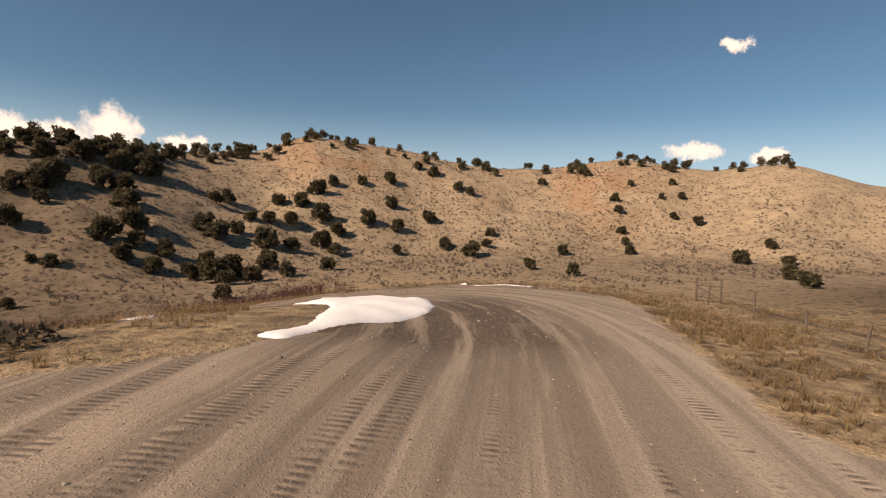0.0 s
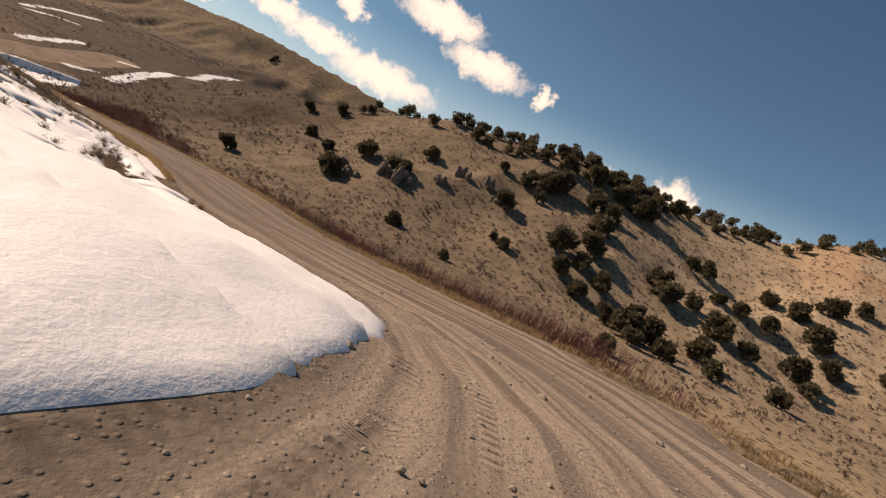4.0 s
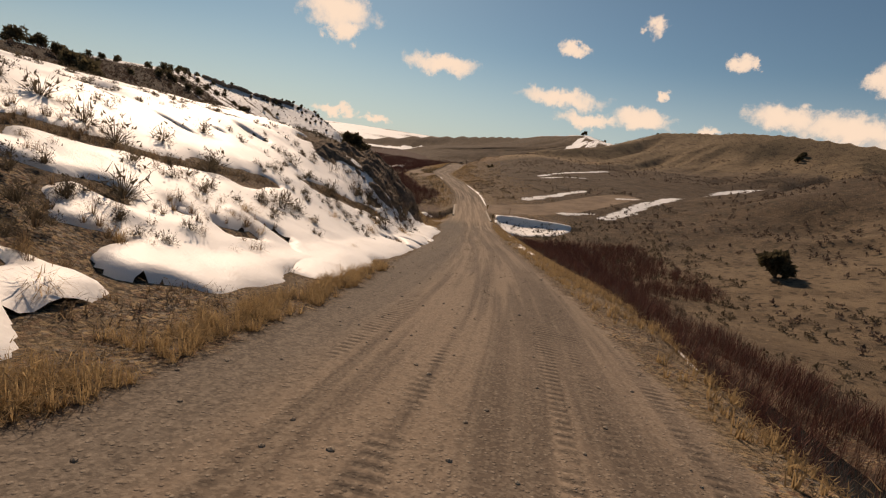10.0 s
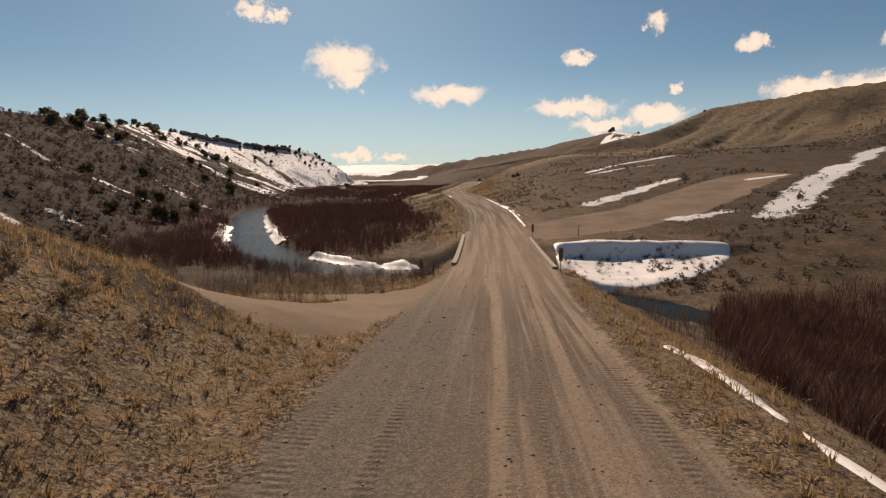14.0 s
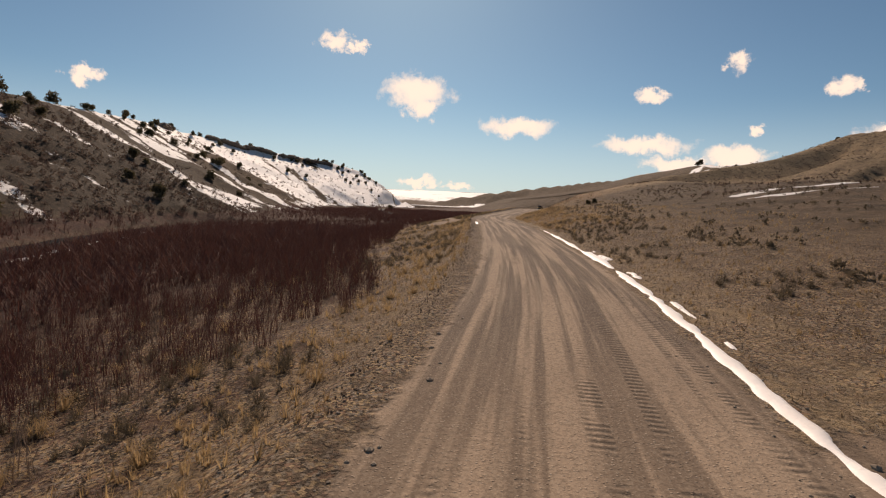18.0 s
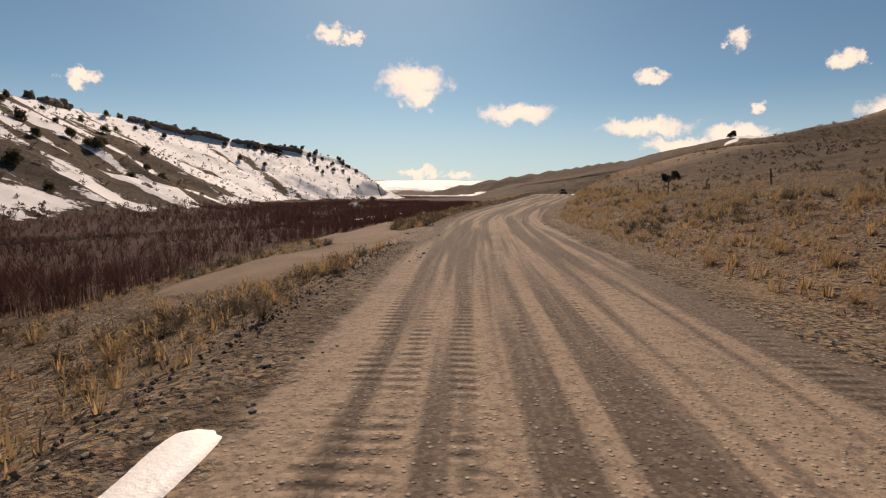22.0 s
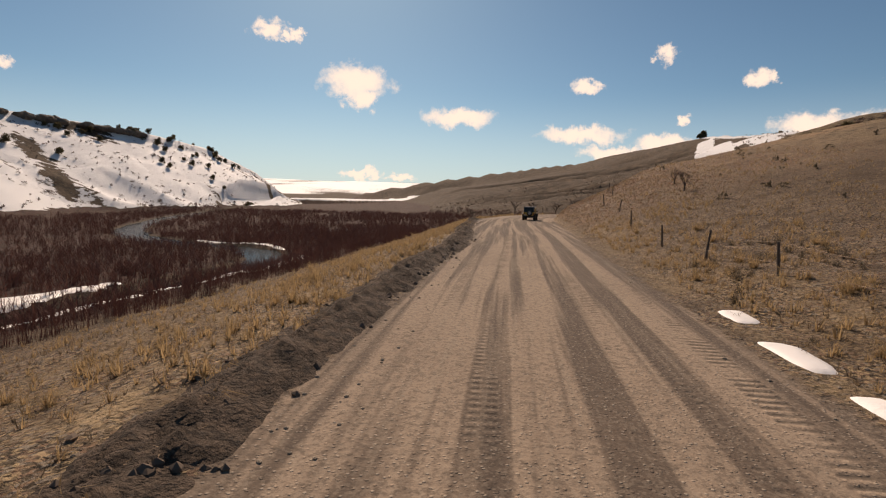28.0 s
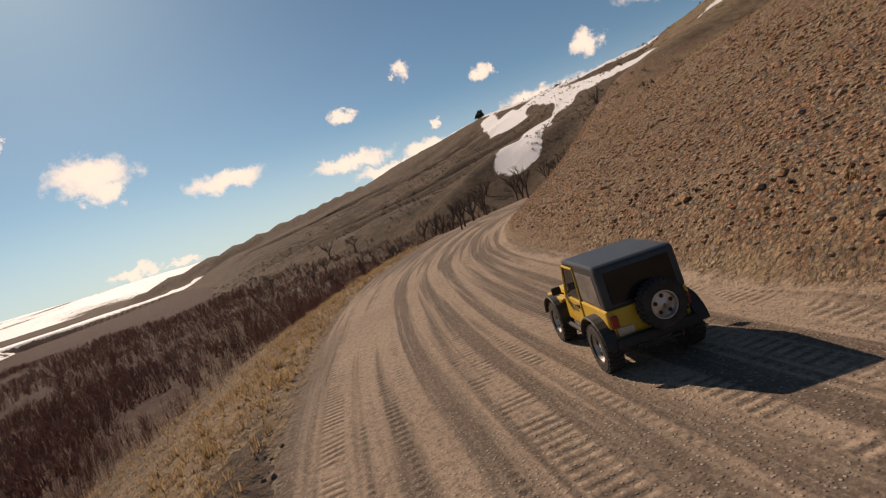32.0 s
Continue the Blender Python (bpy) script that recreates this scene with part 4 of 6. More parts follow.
def snow_patch(s0, s1, d0, d1, thick, rag=1.0, holes=0.0, seed=0, cell=0.3):
    """A snow drift over a stretch of the roadside: thick inside, with a ragged, undercut rim."""
    cell = 0.13 if d1 - d0 < 2 else 0.24 if d1 > -6 and s1 < 192 else cell
    s, d = np.arange(s0 - 2, s1 + 2, cell), np.arange(d0 - 2, d1 + 2, cell)
    S, D = np.meshgrid(s, d, indexing="ij")
    sh = S.shape
    S, D = S.ravel(), D.ravel()
    x, y = at_road(S, D)
    inside = np.minimum(np.minimum((S - s0) * 0.5, (s1 - S) * 0.5), np.minimum(D - d0, d1 - D))
    inside = inside + rag * (0.9 * fbm(x, y, 5, seed, 3) + 0.35 * fbm(x, y, 0.9, seed + 9, 2))
    if holes:
        hole = np.maximum(np.maximum(0, fbm(x, y, 8.0, seed + 30, 4) - 0.40) * 7, np.maximum(0, fbm(x, y, 1.6, seed + 40, 2) - 0.46) * 7)
        inside = np.minimum(inside, 1.6) - holes * hole
        mottled = smooth(130, 136, S) * smooth(162, 150, S) * smooth(-6.6, -8, D) * smooth(-22, -15, D)
        inside = np.minimum(inside, 1.6 - mottled * (1.6 - (0.13 - fbm(x, y, 1.7, seed + 60, 3)) * 4.5))
        inside = np.minimum(inside, 1.6 - 1.6 * np.clip((fbm(x, y, 2.4, seed + 70, 3) - 0.36) * 9, 0, 1.6))
        # ground that has melted bare
        for (sa, da, sb, db), w in BARE_BANDS:
            q, _, _, _ = to_line(S, D, [(sa, da, 0), (sb, db, 0)])
            inside = np.minimum(inside, q - w + 0.55 * fbm(x, y, 3.0, seed + 50, 3) + 0.4 * fbm(x, y, 0.8, seed + 51, 2))
    return snow_cover(x, y, inside, thick, sh, seed)


def snow_cover(x, y, inside, thick, sh, seed, swell=0.42):
    """The drift's own sheet, domed inside and thinning to its rim."""
    inside = np.clip(inside, -1.0, 2.5).reshape(sh)
    for _ in range(2):
        inside[1:-1] = 0.5 * inside[1:-1] + 0.25 * (inside[2:] + inside[:-2])
        inside[:, 1:-1] = 0.5 * inside[:, 1:-1] + 0.25 * (inside[:, 2:] + inside[:, :-2])
    inside = inside.ravel()
    g = land(x, y)
    lift = thick * np.tanh(np.maximum(inside, 0) * swell / max(thick, 0.25)) * (1 + 0.25 * fbm(x, y, 3, seed + 5, 2)) + 0.05 * np.clip(inside, 0, 1) * fbm(x, y, 1.1, seed + 6, 3)
    z = g + np.where(inside > 0, 0.03 + lift, 0.03 + inside * 1.4)
    keep = inside.reshape(sh) > -0.45
    i = np.arange(len(x)).reshape(sh)
    cellkeep = keep[:-1, :-1] & keep[1:, :-1] & keep[1:, 1:] & keep[:-1, 1:]
    faces = np.stack([i[:-1, :-1], i[1:, :-1], i[1:, 1:], i[:-1, 1:]], -1)[cellkeep]
    used = np.unique(faces)
    remap = np.zeros(len(x), np.int64)
    remap[used] = np.arange(len(used))
    ob = sheet("snow_drift", np.stack([x, y, z], 1)[used], remap[faces], M_SNOW)
    return tagged(ob, "sunlit melting snow drift with a dirty ragged rim beside the road", "snow", kind="stuff")


SNOW_PATCHES = [(97, 142, -34, -5.9, 0.28, 0.45, 1.0), (119, 132.5, -12, -4.8, 0.13, 0.5), (204, 209.5, -7.0, -5.3, 0.2, 0.5), (138, 158, -42, -5.3, 0.28, 0.5, 1.0), (154, 190, -42, -4.6, 0.24, 0.3, 1.0), (180, 199, -9.4, -4.95, 0.22, 0.3, 0.6), (193, 207.5, -7.6, -4.85, 0.2, 0.4),
                (168, 204, -46, -22, 0.3, 1.6, 0.8), (77, 83, 7.0, 7.35, 0.08, 0.15), (124, 160, 7.1, 7.6, 0.1, 0.25), (188, 199, 4.6, 5.5, 0.15, 0.5), (203, 226, 5.2, 5.9, 0.15, 0.6),
                (286, 322, 4.25, 4.75, 0.14, 0.4), (297, 304, 4.95, 5.3, 0.10, 0.5), (308, 312, 4.9, 5.4, 0.12, 0.5), (318, 323, 5.0, 5.35, 0.10, 0.5), (319, 350, 4.15, 4.5, 0.08, 0.35), (356, 365.8, -4.2, -3.7, 0.08, 0.25), (480, 482.2, 4.3, 5.0, 0.15, 0.3), (483.2, 485, 4.4, 5.0, 0.14, 0.3),
                (486.8, 488.6, 4.6, 5.3, 0.14, 0.3), (201.5, 205.5, -13.2, -11.3, 0.15, 0.6), (46, 62, -24.5, -23.5, 0.1, 0.8), (60, 76, -20.5, -19.6, 0.1, 0.7), (96, 128, -18.5, -17, 0.12, 1.2)]


def snow_area(outline, thick, seed, cell=0.25):
    """A deep drift inside an outline on the plan."""
    o = np.array(outline, float)
    X, Y = np.meshgrid(np.arange(o[:, 0].min() - 1, o[:, 0].max() + 1, cell), np.arange(o[:, 1].min() - 1, o[:, 1].max() + 1, cell), indexing="ij")
    x, y = X.ravel(), Y.ravel()
    dist, _, _, _ = to_line(x, y, [(a, b, 0) for a, b in list(outline) + [outline[0]]])
    within = np.zeros(x.shape, bool)
    for (ax, ay), (bx, by) in zip(outline, list(outline[1:]) + [outline[0]]):
        cross = ((ay > y) != (by > y)) & (x < (bx - ax) * (y - ay) / (by - ay + 1e-9) + ax)
        within ^= cross
    inside = np.where(within, dist, -dist) + 0.35 * fbm(x, y, 3.0, seed, 3) + 0.22 * fbm(x, y, 0.7, seed + 4, 2)
    return snow_cover(x, y, inside, thick, X.shape, seed, 0.35)


snow_area([(-6.8, -0.5), (-5.7, -2.0), (-4.4, -4.4), (-3.3, -6.3), (-2.2, -8.1), (-0.7, -9.0), (1.5, -9.6), (4.0, -9.2), (6.2, -8.4), (8.2, -7.8), (9.4, -7.0), (10.8, -4.8), (12.3, -1.9), (13.7, 1.5), (14.9, 4.2),
           (16.6, 7.6), (18.4, 11.2), (17.2, 12.6), (13, 9.5), (10, 6.0), (7.5, 2.6), (4.5, -0.6), (2.3, -3.0), (-0.5, -3.5), (-2.6, -2.6), (-4.9, -1.8), (-6.2, 0.2)], 0.16, 700)
snow_area([(59.3, 153), (62, 151.8), (66.6, 152.4), (72, 154), (77, 157), (80, 160), (80, 162.5), (76, 164.6), (72, 166), (66, 166.6), (61.6, 164.6), (61.0, 160)], 0.22, 730)
for k, row in enumerate(SNOW_PATCHES):
    snow_patch(*row, seed=100 + 7 * k)


def bank_snow(t0, t1, off0, off1, seed, thick=0.18):
    """Snow along one bank of the river."""
    line = RIVER_LINE[:, :2]
    tan = np.gradient(line, axis=0)
    tan /= np.linalg.norm(tan, axis=1)[:, None]
    idx = np.arange(t0, t1, 0.08)
    off = np.arange(off0 - 1, off1 + 1, 0.35)
    T, O = np.meshgrid(idx, off, indexing="ij")
    sh = T.shape
    k = np.arange(len(line))
    px, py = np.interp(T, k, line[:, 0]), np.interp(T, k, line[:, 1])
    ux, uy = np.interp(T, k, tan[:, 0]), np.interp(T, k, tan[:, 1])
    x, y = (px + uy * O).ravel(), (py - ux * O).ravel()
    inside = np.minimum(np.minimum(T - t0, t1 - T).ravel() * 2, np.minimum(O - off0, off1 - O).ravel()) + 1.1 * fbm(x, y, 4, seed, 3)
    real, _, _, _ = to_line(x, y, RIVER_LINE[::2])
    inside = np.minimum(inside, 1.2 - 2 * np.abs(real - np.abs(O.ravel())))
    g = np.maximum(land(x, y), WATER + 0.02)
    z = g + np.where(inside > 0, 0.05 + thick * np.tanh(inside * 1.6), inside)
    i = np.arange(len(x)).reshape(sh)
    keep = inside.reshape(sh) > -0.3
    ck = keep[:-1, :-1] & keep[1:, :-1] & keep[1:, 1:] & keep[:-1, 1:]
    faces = np.stack([i[:-1, :-1], i[1:, :-1], i[1:, 1:], i[:-1, 1:]], -1)[ck]
    if not len(faces):
        return
    used = np.unique(faces)
    remap = np.zeros(len(x), np.int64)
    remap[used] = np.arange(len(used))
    tagged(sheet("river_bank_snow", np.stack([x, y, z], 1)[used], remap[faces], M_SNOW), "white snow shelf along the river bank", "snow", kind="stuff")


def river_index(x, y):
    return float(np.argmin(np.hypot(RIVER_LINE[:, 0] - x, RIVER_LINE[:, 1] - y)))


bank_snow(river_index(47, 161.5), river_index(29, 174), 3.5, 4.9, 301, 0.10)
bank_snow(river_index(24, 182), river_index(8, 225), -6.5, -3.8, 302)
bank_snow(river_index(20, 190), river_index(-2, 258), 3.6, 5.6, 303)
bank_snow(river_index(36, 362), river_index(48, 418), -6.2, -3.6, 304)
bank_snow(river_index(42, 395), river_index(52, 440), 4.0, 5.6, 305)
bank_snow(river_index(44, 452), river_index(26, 464), 3.8, 5.4, 306)


# ---- rocks ----
def boulder(bm, at, size, seed, stretch=(1, 1, 1), rough=0.45):
    made = bmesh.ops.create_icosphere(bm, subdivisions=2, radius=1.0)
    for v in made["verts"]:
        n = noise.noise(v.co * 1.3 + Vector((seed * 3.1, seed, 0))) + 0.5 * noise.noise(v.co * 3.1 + Vector((0, seed * 1.7, 0)))
        v.co *= 1 + rough * n
        v.co = Vector((v.co.x * size * stretch[0], v.co.y * size * stretch[1], v.co.z * size * stretch[2])) + Vector(at)


def outcrop(x, y, blocks, wide, high, seed):
    """A jagged crag of leaning slabs on a hillside."""
    rnd = random.Random(seed)
    base = place(x, y)
    thing = new("rock_outcrop")
    thing.location = (x, y, base)
    tagged(thing, "jagged grey rock outcrop among junipers on the hillside", "rock", group="rock outcrops")
    for k in range(blocks):
        bm = bmesh.new()
        px, py = rnd.uniform(-wide, wide) * 0.35, rnd.uniform(-wide, wide)
        hh = high * rnd.uniform(0.45, 1.0)
        gz = place(x + px, y + py) - base
        boulder(bm, (0, 0, 0), 1.0, seed * 10 + k, (rnd.uniform(0.8, 1.5), rnd.uniform(0.7, 1.2), hh * 0.75), 0.5)
        bm.transform(Matrix.Translation((px, py, gz + hh * 0.3)) @ Matrix.Rotation(rnd.uniform(-0.3, 0.3), 4, "X") @ Matrix.Rotation(rnd.uniform(-0.35, 0.1), 4, "Y"))
        part("slab", bm, M_ROCK, thing)


for k, (x, y, n, w, h) in enumerate([(118, 72, 9, 5.5, 4.2), (112, 82, 5, 3.5, 2.4), (127, 64, 3, 1.6, 3.0), (136, 62, 4, 2.0, 3.4), (140, 54, 4, 2.2, 3.8), (137, 50, 2, 1.5, 1.8)]):
    outcrop(x, y, n, w, h, k + 1)


def bluff_rocks():
    """The dark broken face of the road cut, block by block."""
    rnd = random.Random(5)
    thing = new("rocky_bank")
    x0, y0 = at_road(203, -10)
    z0 = place(x0, y0)
    thing.location = (x0, y0, z0)
    tagged(thing, "dark broken rock bank of the road cut above snow", "rock")
    # the face itself: rough earth and rock, furrowed down the slope
    S, D = np.meshgrid(np.arange(182.5, 216, 0.2), np.arange(-18.5, -6.4, 0.2), indexing="ij")
    x, y = (v.reshape(S.shape) for v in at_road(S.ravel(), D.ravel()))
    edge = np.minimum(np.minimum(S - 184.5, 209.0 - S) * 0.5, np.minimum(D + 16.5 - 3 * smooth(199, 208, S), -7.4 - D - 1.6 * smooth(196, 184, S)))
    edge = edge + 1.1 * fbm(x, y, 4.0, 801, 3)
    crag = (1 - np.abs(fbm(x, y, 2.6, 811, 4))) ** 2 * 0.9 + 0.35 * fbm(x, y, 0.7, 821, 3) + 0.5 * fbm(S, D * 0.35, 1.4, 831, 3)
    z = land(x.ravel(), y.ravel()).reshape(S.shape) + np.where(edge > 0, np.tanh(edge * 1.2) * (crag - 0.1), edge)
    i = np.arange(S.size).reshape(S.shape)
    keep = edge > -0.3
    ck = keep[:-1, :-1] & keep[1:, :-1] & keep[1:, 1:] & keep[:-1, 1:]
    faces = np.stack([i[:-1, :-1], i[1:, :-1], i[1:, 1:], i[:-1, 1:]], -1)[ck]
    used = np.unique(faces)
    remap = np.zeros(S.size, np.int64)
    remap[used] = np.arange(len(used))
    sheet("rock_face", np.stack([x.ravel() - x0, y.ravel() - y0, z.ravel() - z0], 1)[used], remap[faces], M_FACE, thing)
    for k in range(90):
        s, d = rnd.uniform(186, 208), -rnd.uniform(7.8, 13.0)
        x, y = at_road(s, d)
        bm = bmesh.new()
        r = rnd.uniform(0.12, 0.38)
        boulder(bm, (0, 0, 0), r, k + 60, (rnd.uniform(0.8, 1.5), rnd.uniform(0.8, 1.6), rnd.uniform(0.6, 1.0)), 0.85)
        bm.transform(Matrix.Translation((x - x0, y - y0, place(x, y) - z0 + r * 0.25)) @ Matrix.Rotation(rnd.uniform(0, 3), 4, "Z"))
        part("block", bm, M_DARKROCK, thing)


bluff_rocks()
for k, (x, y, r) in enumerate([(46.7, 154.4, 0.42), (47.6, 153.6, 0.34), (46.0, 155.1, 0.3), (47.2, 154.3, 0.24)]):
    bm = bmesh.new()
    boulder(bm, (0, 0, 0), r, k + 210, (1.2, 0.9, 0.75), 0.5)
    rock = part("bank_boulder", bm, M_ROCK)
    rock.location = (x, y, place(x, y) + r * 0.3)
    tagged(rock, "dark boulder at the river's edge beside the bridge", "rock", group="boulders by the bridge")


def mesa_cliffs():
    """Dark cap-rock under the snowy rim of the mesa."""
    rnd = random.Random(9)
    thing = new("cap_rock")
    z0 = place(-122, 620)
    thing.location = (-122, 620, z0)
    tagged(thing, "dark cap rock band under the snowy rim of the mesa", "cliff")
    line = glide(MESA_RIDGE, 5.0)
    for k in range(150):
        i = rnd.uniform(0.50, 0.86) * (len(line) - 2)
        p, q = line[int(i)], line[int(i) + 1]
        if math.sin(i * 0.35) + math.sin(i * 0.13 + 1) < -0.35:
            continue
        u = i - int(i)
        x, y = p[0] + (q[0] - p[0]) * u, p[1] + (q[1] - p[1]) * u
        t = Vector((q[0] - p[0], q[1] - p[1], 0)).normalized()
        x, y = x + t.y * 2.2, y - t.x * 2.2
        bm = bmesh.new()
        boulder(bm, (0, 0, 0), 1.0, k + 300, (2.6, 3.4, rnd.uniform(1.4, 2.4)), 0.45)
        bm.transform(Matrix.Translation((x + 122, y - 620, place(x, y) - z0 + 0.3)) @ Matrix.Rotation(math.atan2(t.y, t.x) + 1.57, 4, "Z"))
        part("crag", bm, M_DARKROCK, thing)


mesa_cliffs()


# ---- plants ----
def spray(rng, n, centre, radius, size, up=0.3, width=0.35):
    """n pointed leaf sprays round a centre: arrays of triangle corners."""
    v = rng.normal(size=(n, 3))
    v /= np.linalg.norm(v, axis=1)[:, None]
    p = centre + v * radius * rng.uniform(0.5, 1.0, (n, 1))
    out = v + np.array([0, 0, up]) + rng.normal(size=(n, 3)) * 0.5
    out /= np.linalg.norm(out, axis=1)[:, None]
    side = np.cross(out, rng.normal(size=(n, 3)))
    side /= np.linalg.norm(side, axis=1)[:, None]
    L = size * rng.uniform(0.6, 1.4, (n, 1))
    a, b, c = p - side * L * width, p + side * L * width, p + out * L
    return np.stack([a, b, c], 1).reshape(-1, 3)


def tri_sheet(name, corners, material, parent=None, smooth_faces=False):
    return sheet(name, corners, np.arange(len(corners)).reshape(-1, 3), material, parent, smooth_faces)


def juniper(seed):
    """A bushy juniper, about one metre high, to be scaled: trunk with limbs, and a crown of many leaf sprays."""
    rng = np.random.default_rng(seed)
    tree = new("juniper")
    bm = bmesh.new()
    tube(bm, (0, 0, -0.08), (0.02, 0.01, 0.35), 0.055, 0.03, 7)
    lumps = []
    for k in range(int(rng.integers(13, 18))):
        a, h = rng.uniform(0, 6.28), rng.uniform(0.16, 0.82)
        r = (0.34 - 0.24 * max(0, h - 0.35)) * rng.uniform(0.55, 1.15)
        c = np.array([math.cos(a) * r, math.sin(a) * r, h])
        lumps.append((c, rng.uniform(0.13, 0.20)))
        tube(bm, (0.01, 0, min(0.3, h * 0.6)), tuple(c), 0.02, 0.006, 5)
    lumps.append((np.array([0, 0, 0.62]), 0.22))
    part("trunk", bm, M_BARK, tree)
    tris = []
    for c, r in lumps:
        tris.append(spray(rng, 80, c, r, 0.095))
        tris.append(spray(rng, 22, c, r * 0.55, 0.17, 0.2, 0.6))
    tri_sheet("crown", np.concatenate(tris), M_JUNIPER, tree)
    return tagged(tree, "dark green bushy juniper on the dry hillside", "tree", group="junipers on the hills")


PROTO = [juniper(k) for k in range(5)]
JUNIPERS_A = [(176, 58, 5.1), (178, 49, 6.9), (163, 43, 9.6), (182, 40, 8.8), (196, 36, 7.4), (187, 30, 8.3), (200, 26, 7.5), (188, 22, 9.4), (158, 46, 7.3), (155, 52, 4.5), (137, 47, 6.5), (151, 44, 5.0),
              (169, 32, 8.7), (155, 24, 8.0), (140, 20, 8.1), (132, 26, 8.0), (123, 21, 5.8), (132, 19, 4.9), (117, 34, 3.3), (120, 14, 5.2), (131, 12, 5.6), (116, 6, 5.5), (153, 3, 6.9), (147, 0, 6.7),
              (182, -1, 5.7), (157, -7, 5.0), (168, -12, 4.3), (169, -18, 5.4), (112, 0, 6.7), (106, -2, 4.4), (132, 2, 5.3)]
JUNIPERS_B = [(108, -8, 5.2), (129, -14, 6.9), (146, -15, 7.5), (115, -17, 4.4), (193, -24, 6.0), (171, -26, 6.6), (146, -23, 5.4), (185, -32, 7.0), (194, -40, 8.0), (175, -38, 8.0), (156, -34, 8.0), (165, -42, 7.0),
              (151, -38, 5.0), (125, -30, 4.8), (202, -48, 5.1), (205, -62, 5.2), (171, -55, 7.2), (188, -70, 5.9), (208, -76, 5.9), (167, -66, 6.3), (151, -60, 4.5), (174, -82, 5.9), (223, -96, 5.3), (217, -102, 5.8),
              (153, -80, 6.0), (140, -85, 7.0), (196, -112, 5.4), (200, -108, 6.0), (157, -102, 4.6), (148, -95, 3.9), (108, -88, 4.5), (136, -122, 4.5)]
JUNIPERS_C = [(88, -89, 4.0), (203, -158, 4.6), (196, -182, 4.4), (177, -194, 4.3), (144, -188, 4.4), (134, -192, 4.9), (97, -169, 6.5), (100, -189, 5.0), (89, -183, 4.7), (62, -140, 5.5), (48, -124, 5.1), (156, -193, 3.5),
              (154, -204, 3.6), (168, -213, 3.8), (128, 92, 6.6), (130, 119, 4.8), (108, 86, 6.3), (126, 106, 4.0), (146, 141, 5.2), (153, 132, 4.9), (164, 128, 4.4), (93, 108, 5.0), (98, 53, 3.7), (143, 80, 5.6)]
JUNIPERS_D = [(122, 77, 5.2), (121, 72, 5.4), (171, 94, 4.2), (169, 104, 2.9), (168, 26, 7.3), (194, 34, 6.4), (190, 45, 8.0), (184, 71, 3.9), (186, 56, 6.4), (119, 38, 2.5), (93, 35, 2.4), (154, 60, 4.0),
              (158, 51, 5.4), (162, 45, 7.3), (150, -2, 7.0), (121, 3, 5.2), (116, -4, 7.0), (87, -1, 3.8), (189, -5, 6.1), (213, 15, 7.1), (190, 19, 7.2), (124, 105, 3.3), (107, 84, 6.0), (178, 88, 3.9)]


def plant(proto, x, y, height, rng, group=""):
    wide = height * rng.uniform(0.95, 1.25)
    m = Matrix.Translation((x, y, place(x, y) - 0.05 * height)) @ Matrix.Rotation(rng.uniform(0, 6.28), 4, "Z")
    ob = copy_thing(proto, m)
    ob.scale = (wide, wide, height)
    if group:
        ob["group"] = group
    return ob


rng = np.random.default_rng(3)
spots = JUNIPERS_A + JUNIPERS_B + JUNIPERS_C + JUNIPERS_D
for x, y, h in spots:
    plant(PROTO[int(rng.integers(0, 5))], x, y, h * 0.92, rng)
# junipers on the bluff, on the mesa and along the brown ridge
for x, y, h in [(30.6, 109.4, 2.5), (29.2, 109.6, 2.7), (29.9, 112.6, 1.7), (32.3, 112.8, 2.0), (31.4, 114.2, 1.8), (34.2, 114.6, 1.5), (35.0, 116.2, 1.2), (33.4, 118.0, 1.5), (27.0, 121.0, 2.6), (16.5, 99.0, 0.9), (5, 92, 3.0), (9.5, 70, 2.2),
                (328, 400, 5.5), (333, 404, 4.5), (338, 408, 4.0), (94, 364, 2.1), (96.5, 366, 1.9), (318, 827, 6), (313, 823, 5), (168, 503, 3.5), (300, 700, 4), (290, 540, 4), (286, 536, 4), (296, 640, 4), (140, 452, 2.4)]:
    plant(PROTO[int(rng.integers(0, 5))], x, y, h, rng, "junipers along the valley")
for k, p in enumerate(PROTO):
    p.matrix_world = Matrix.Translation((130 + 9 * k, -150 - 6 * k, place(130 + 9 * k, -150 - 6 * k) - 0.2)) @ Matrix.Diagonal((4.5, 4.5, 4.2, 1))


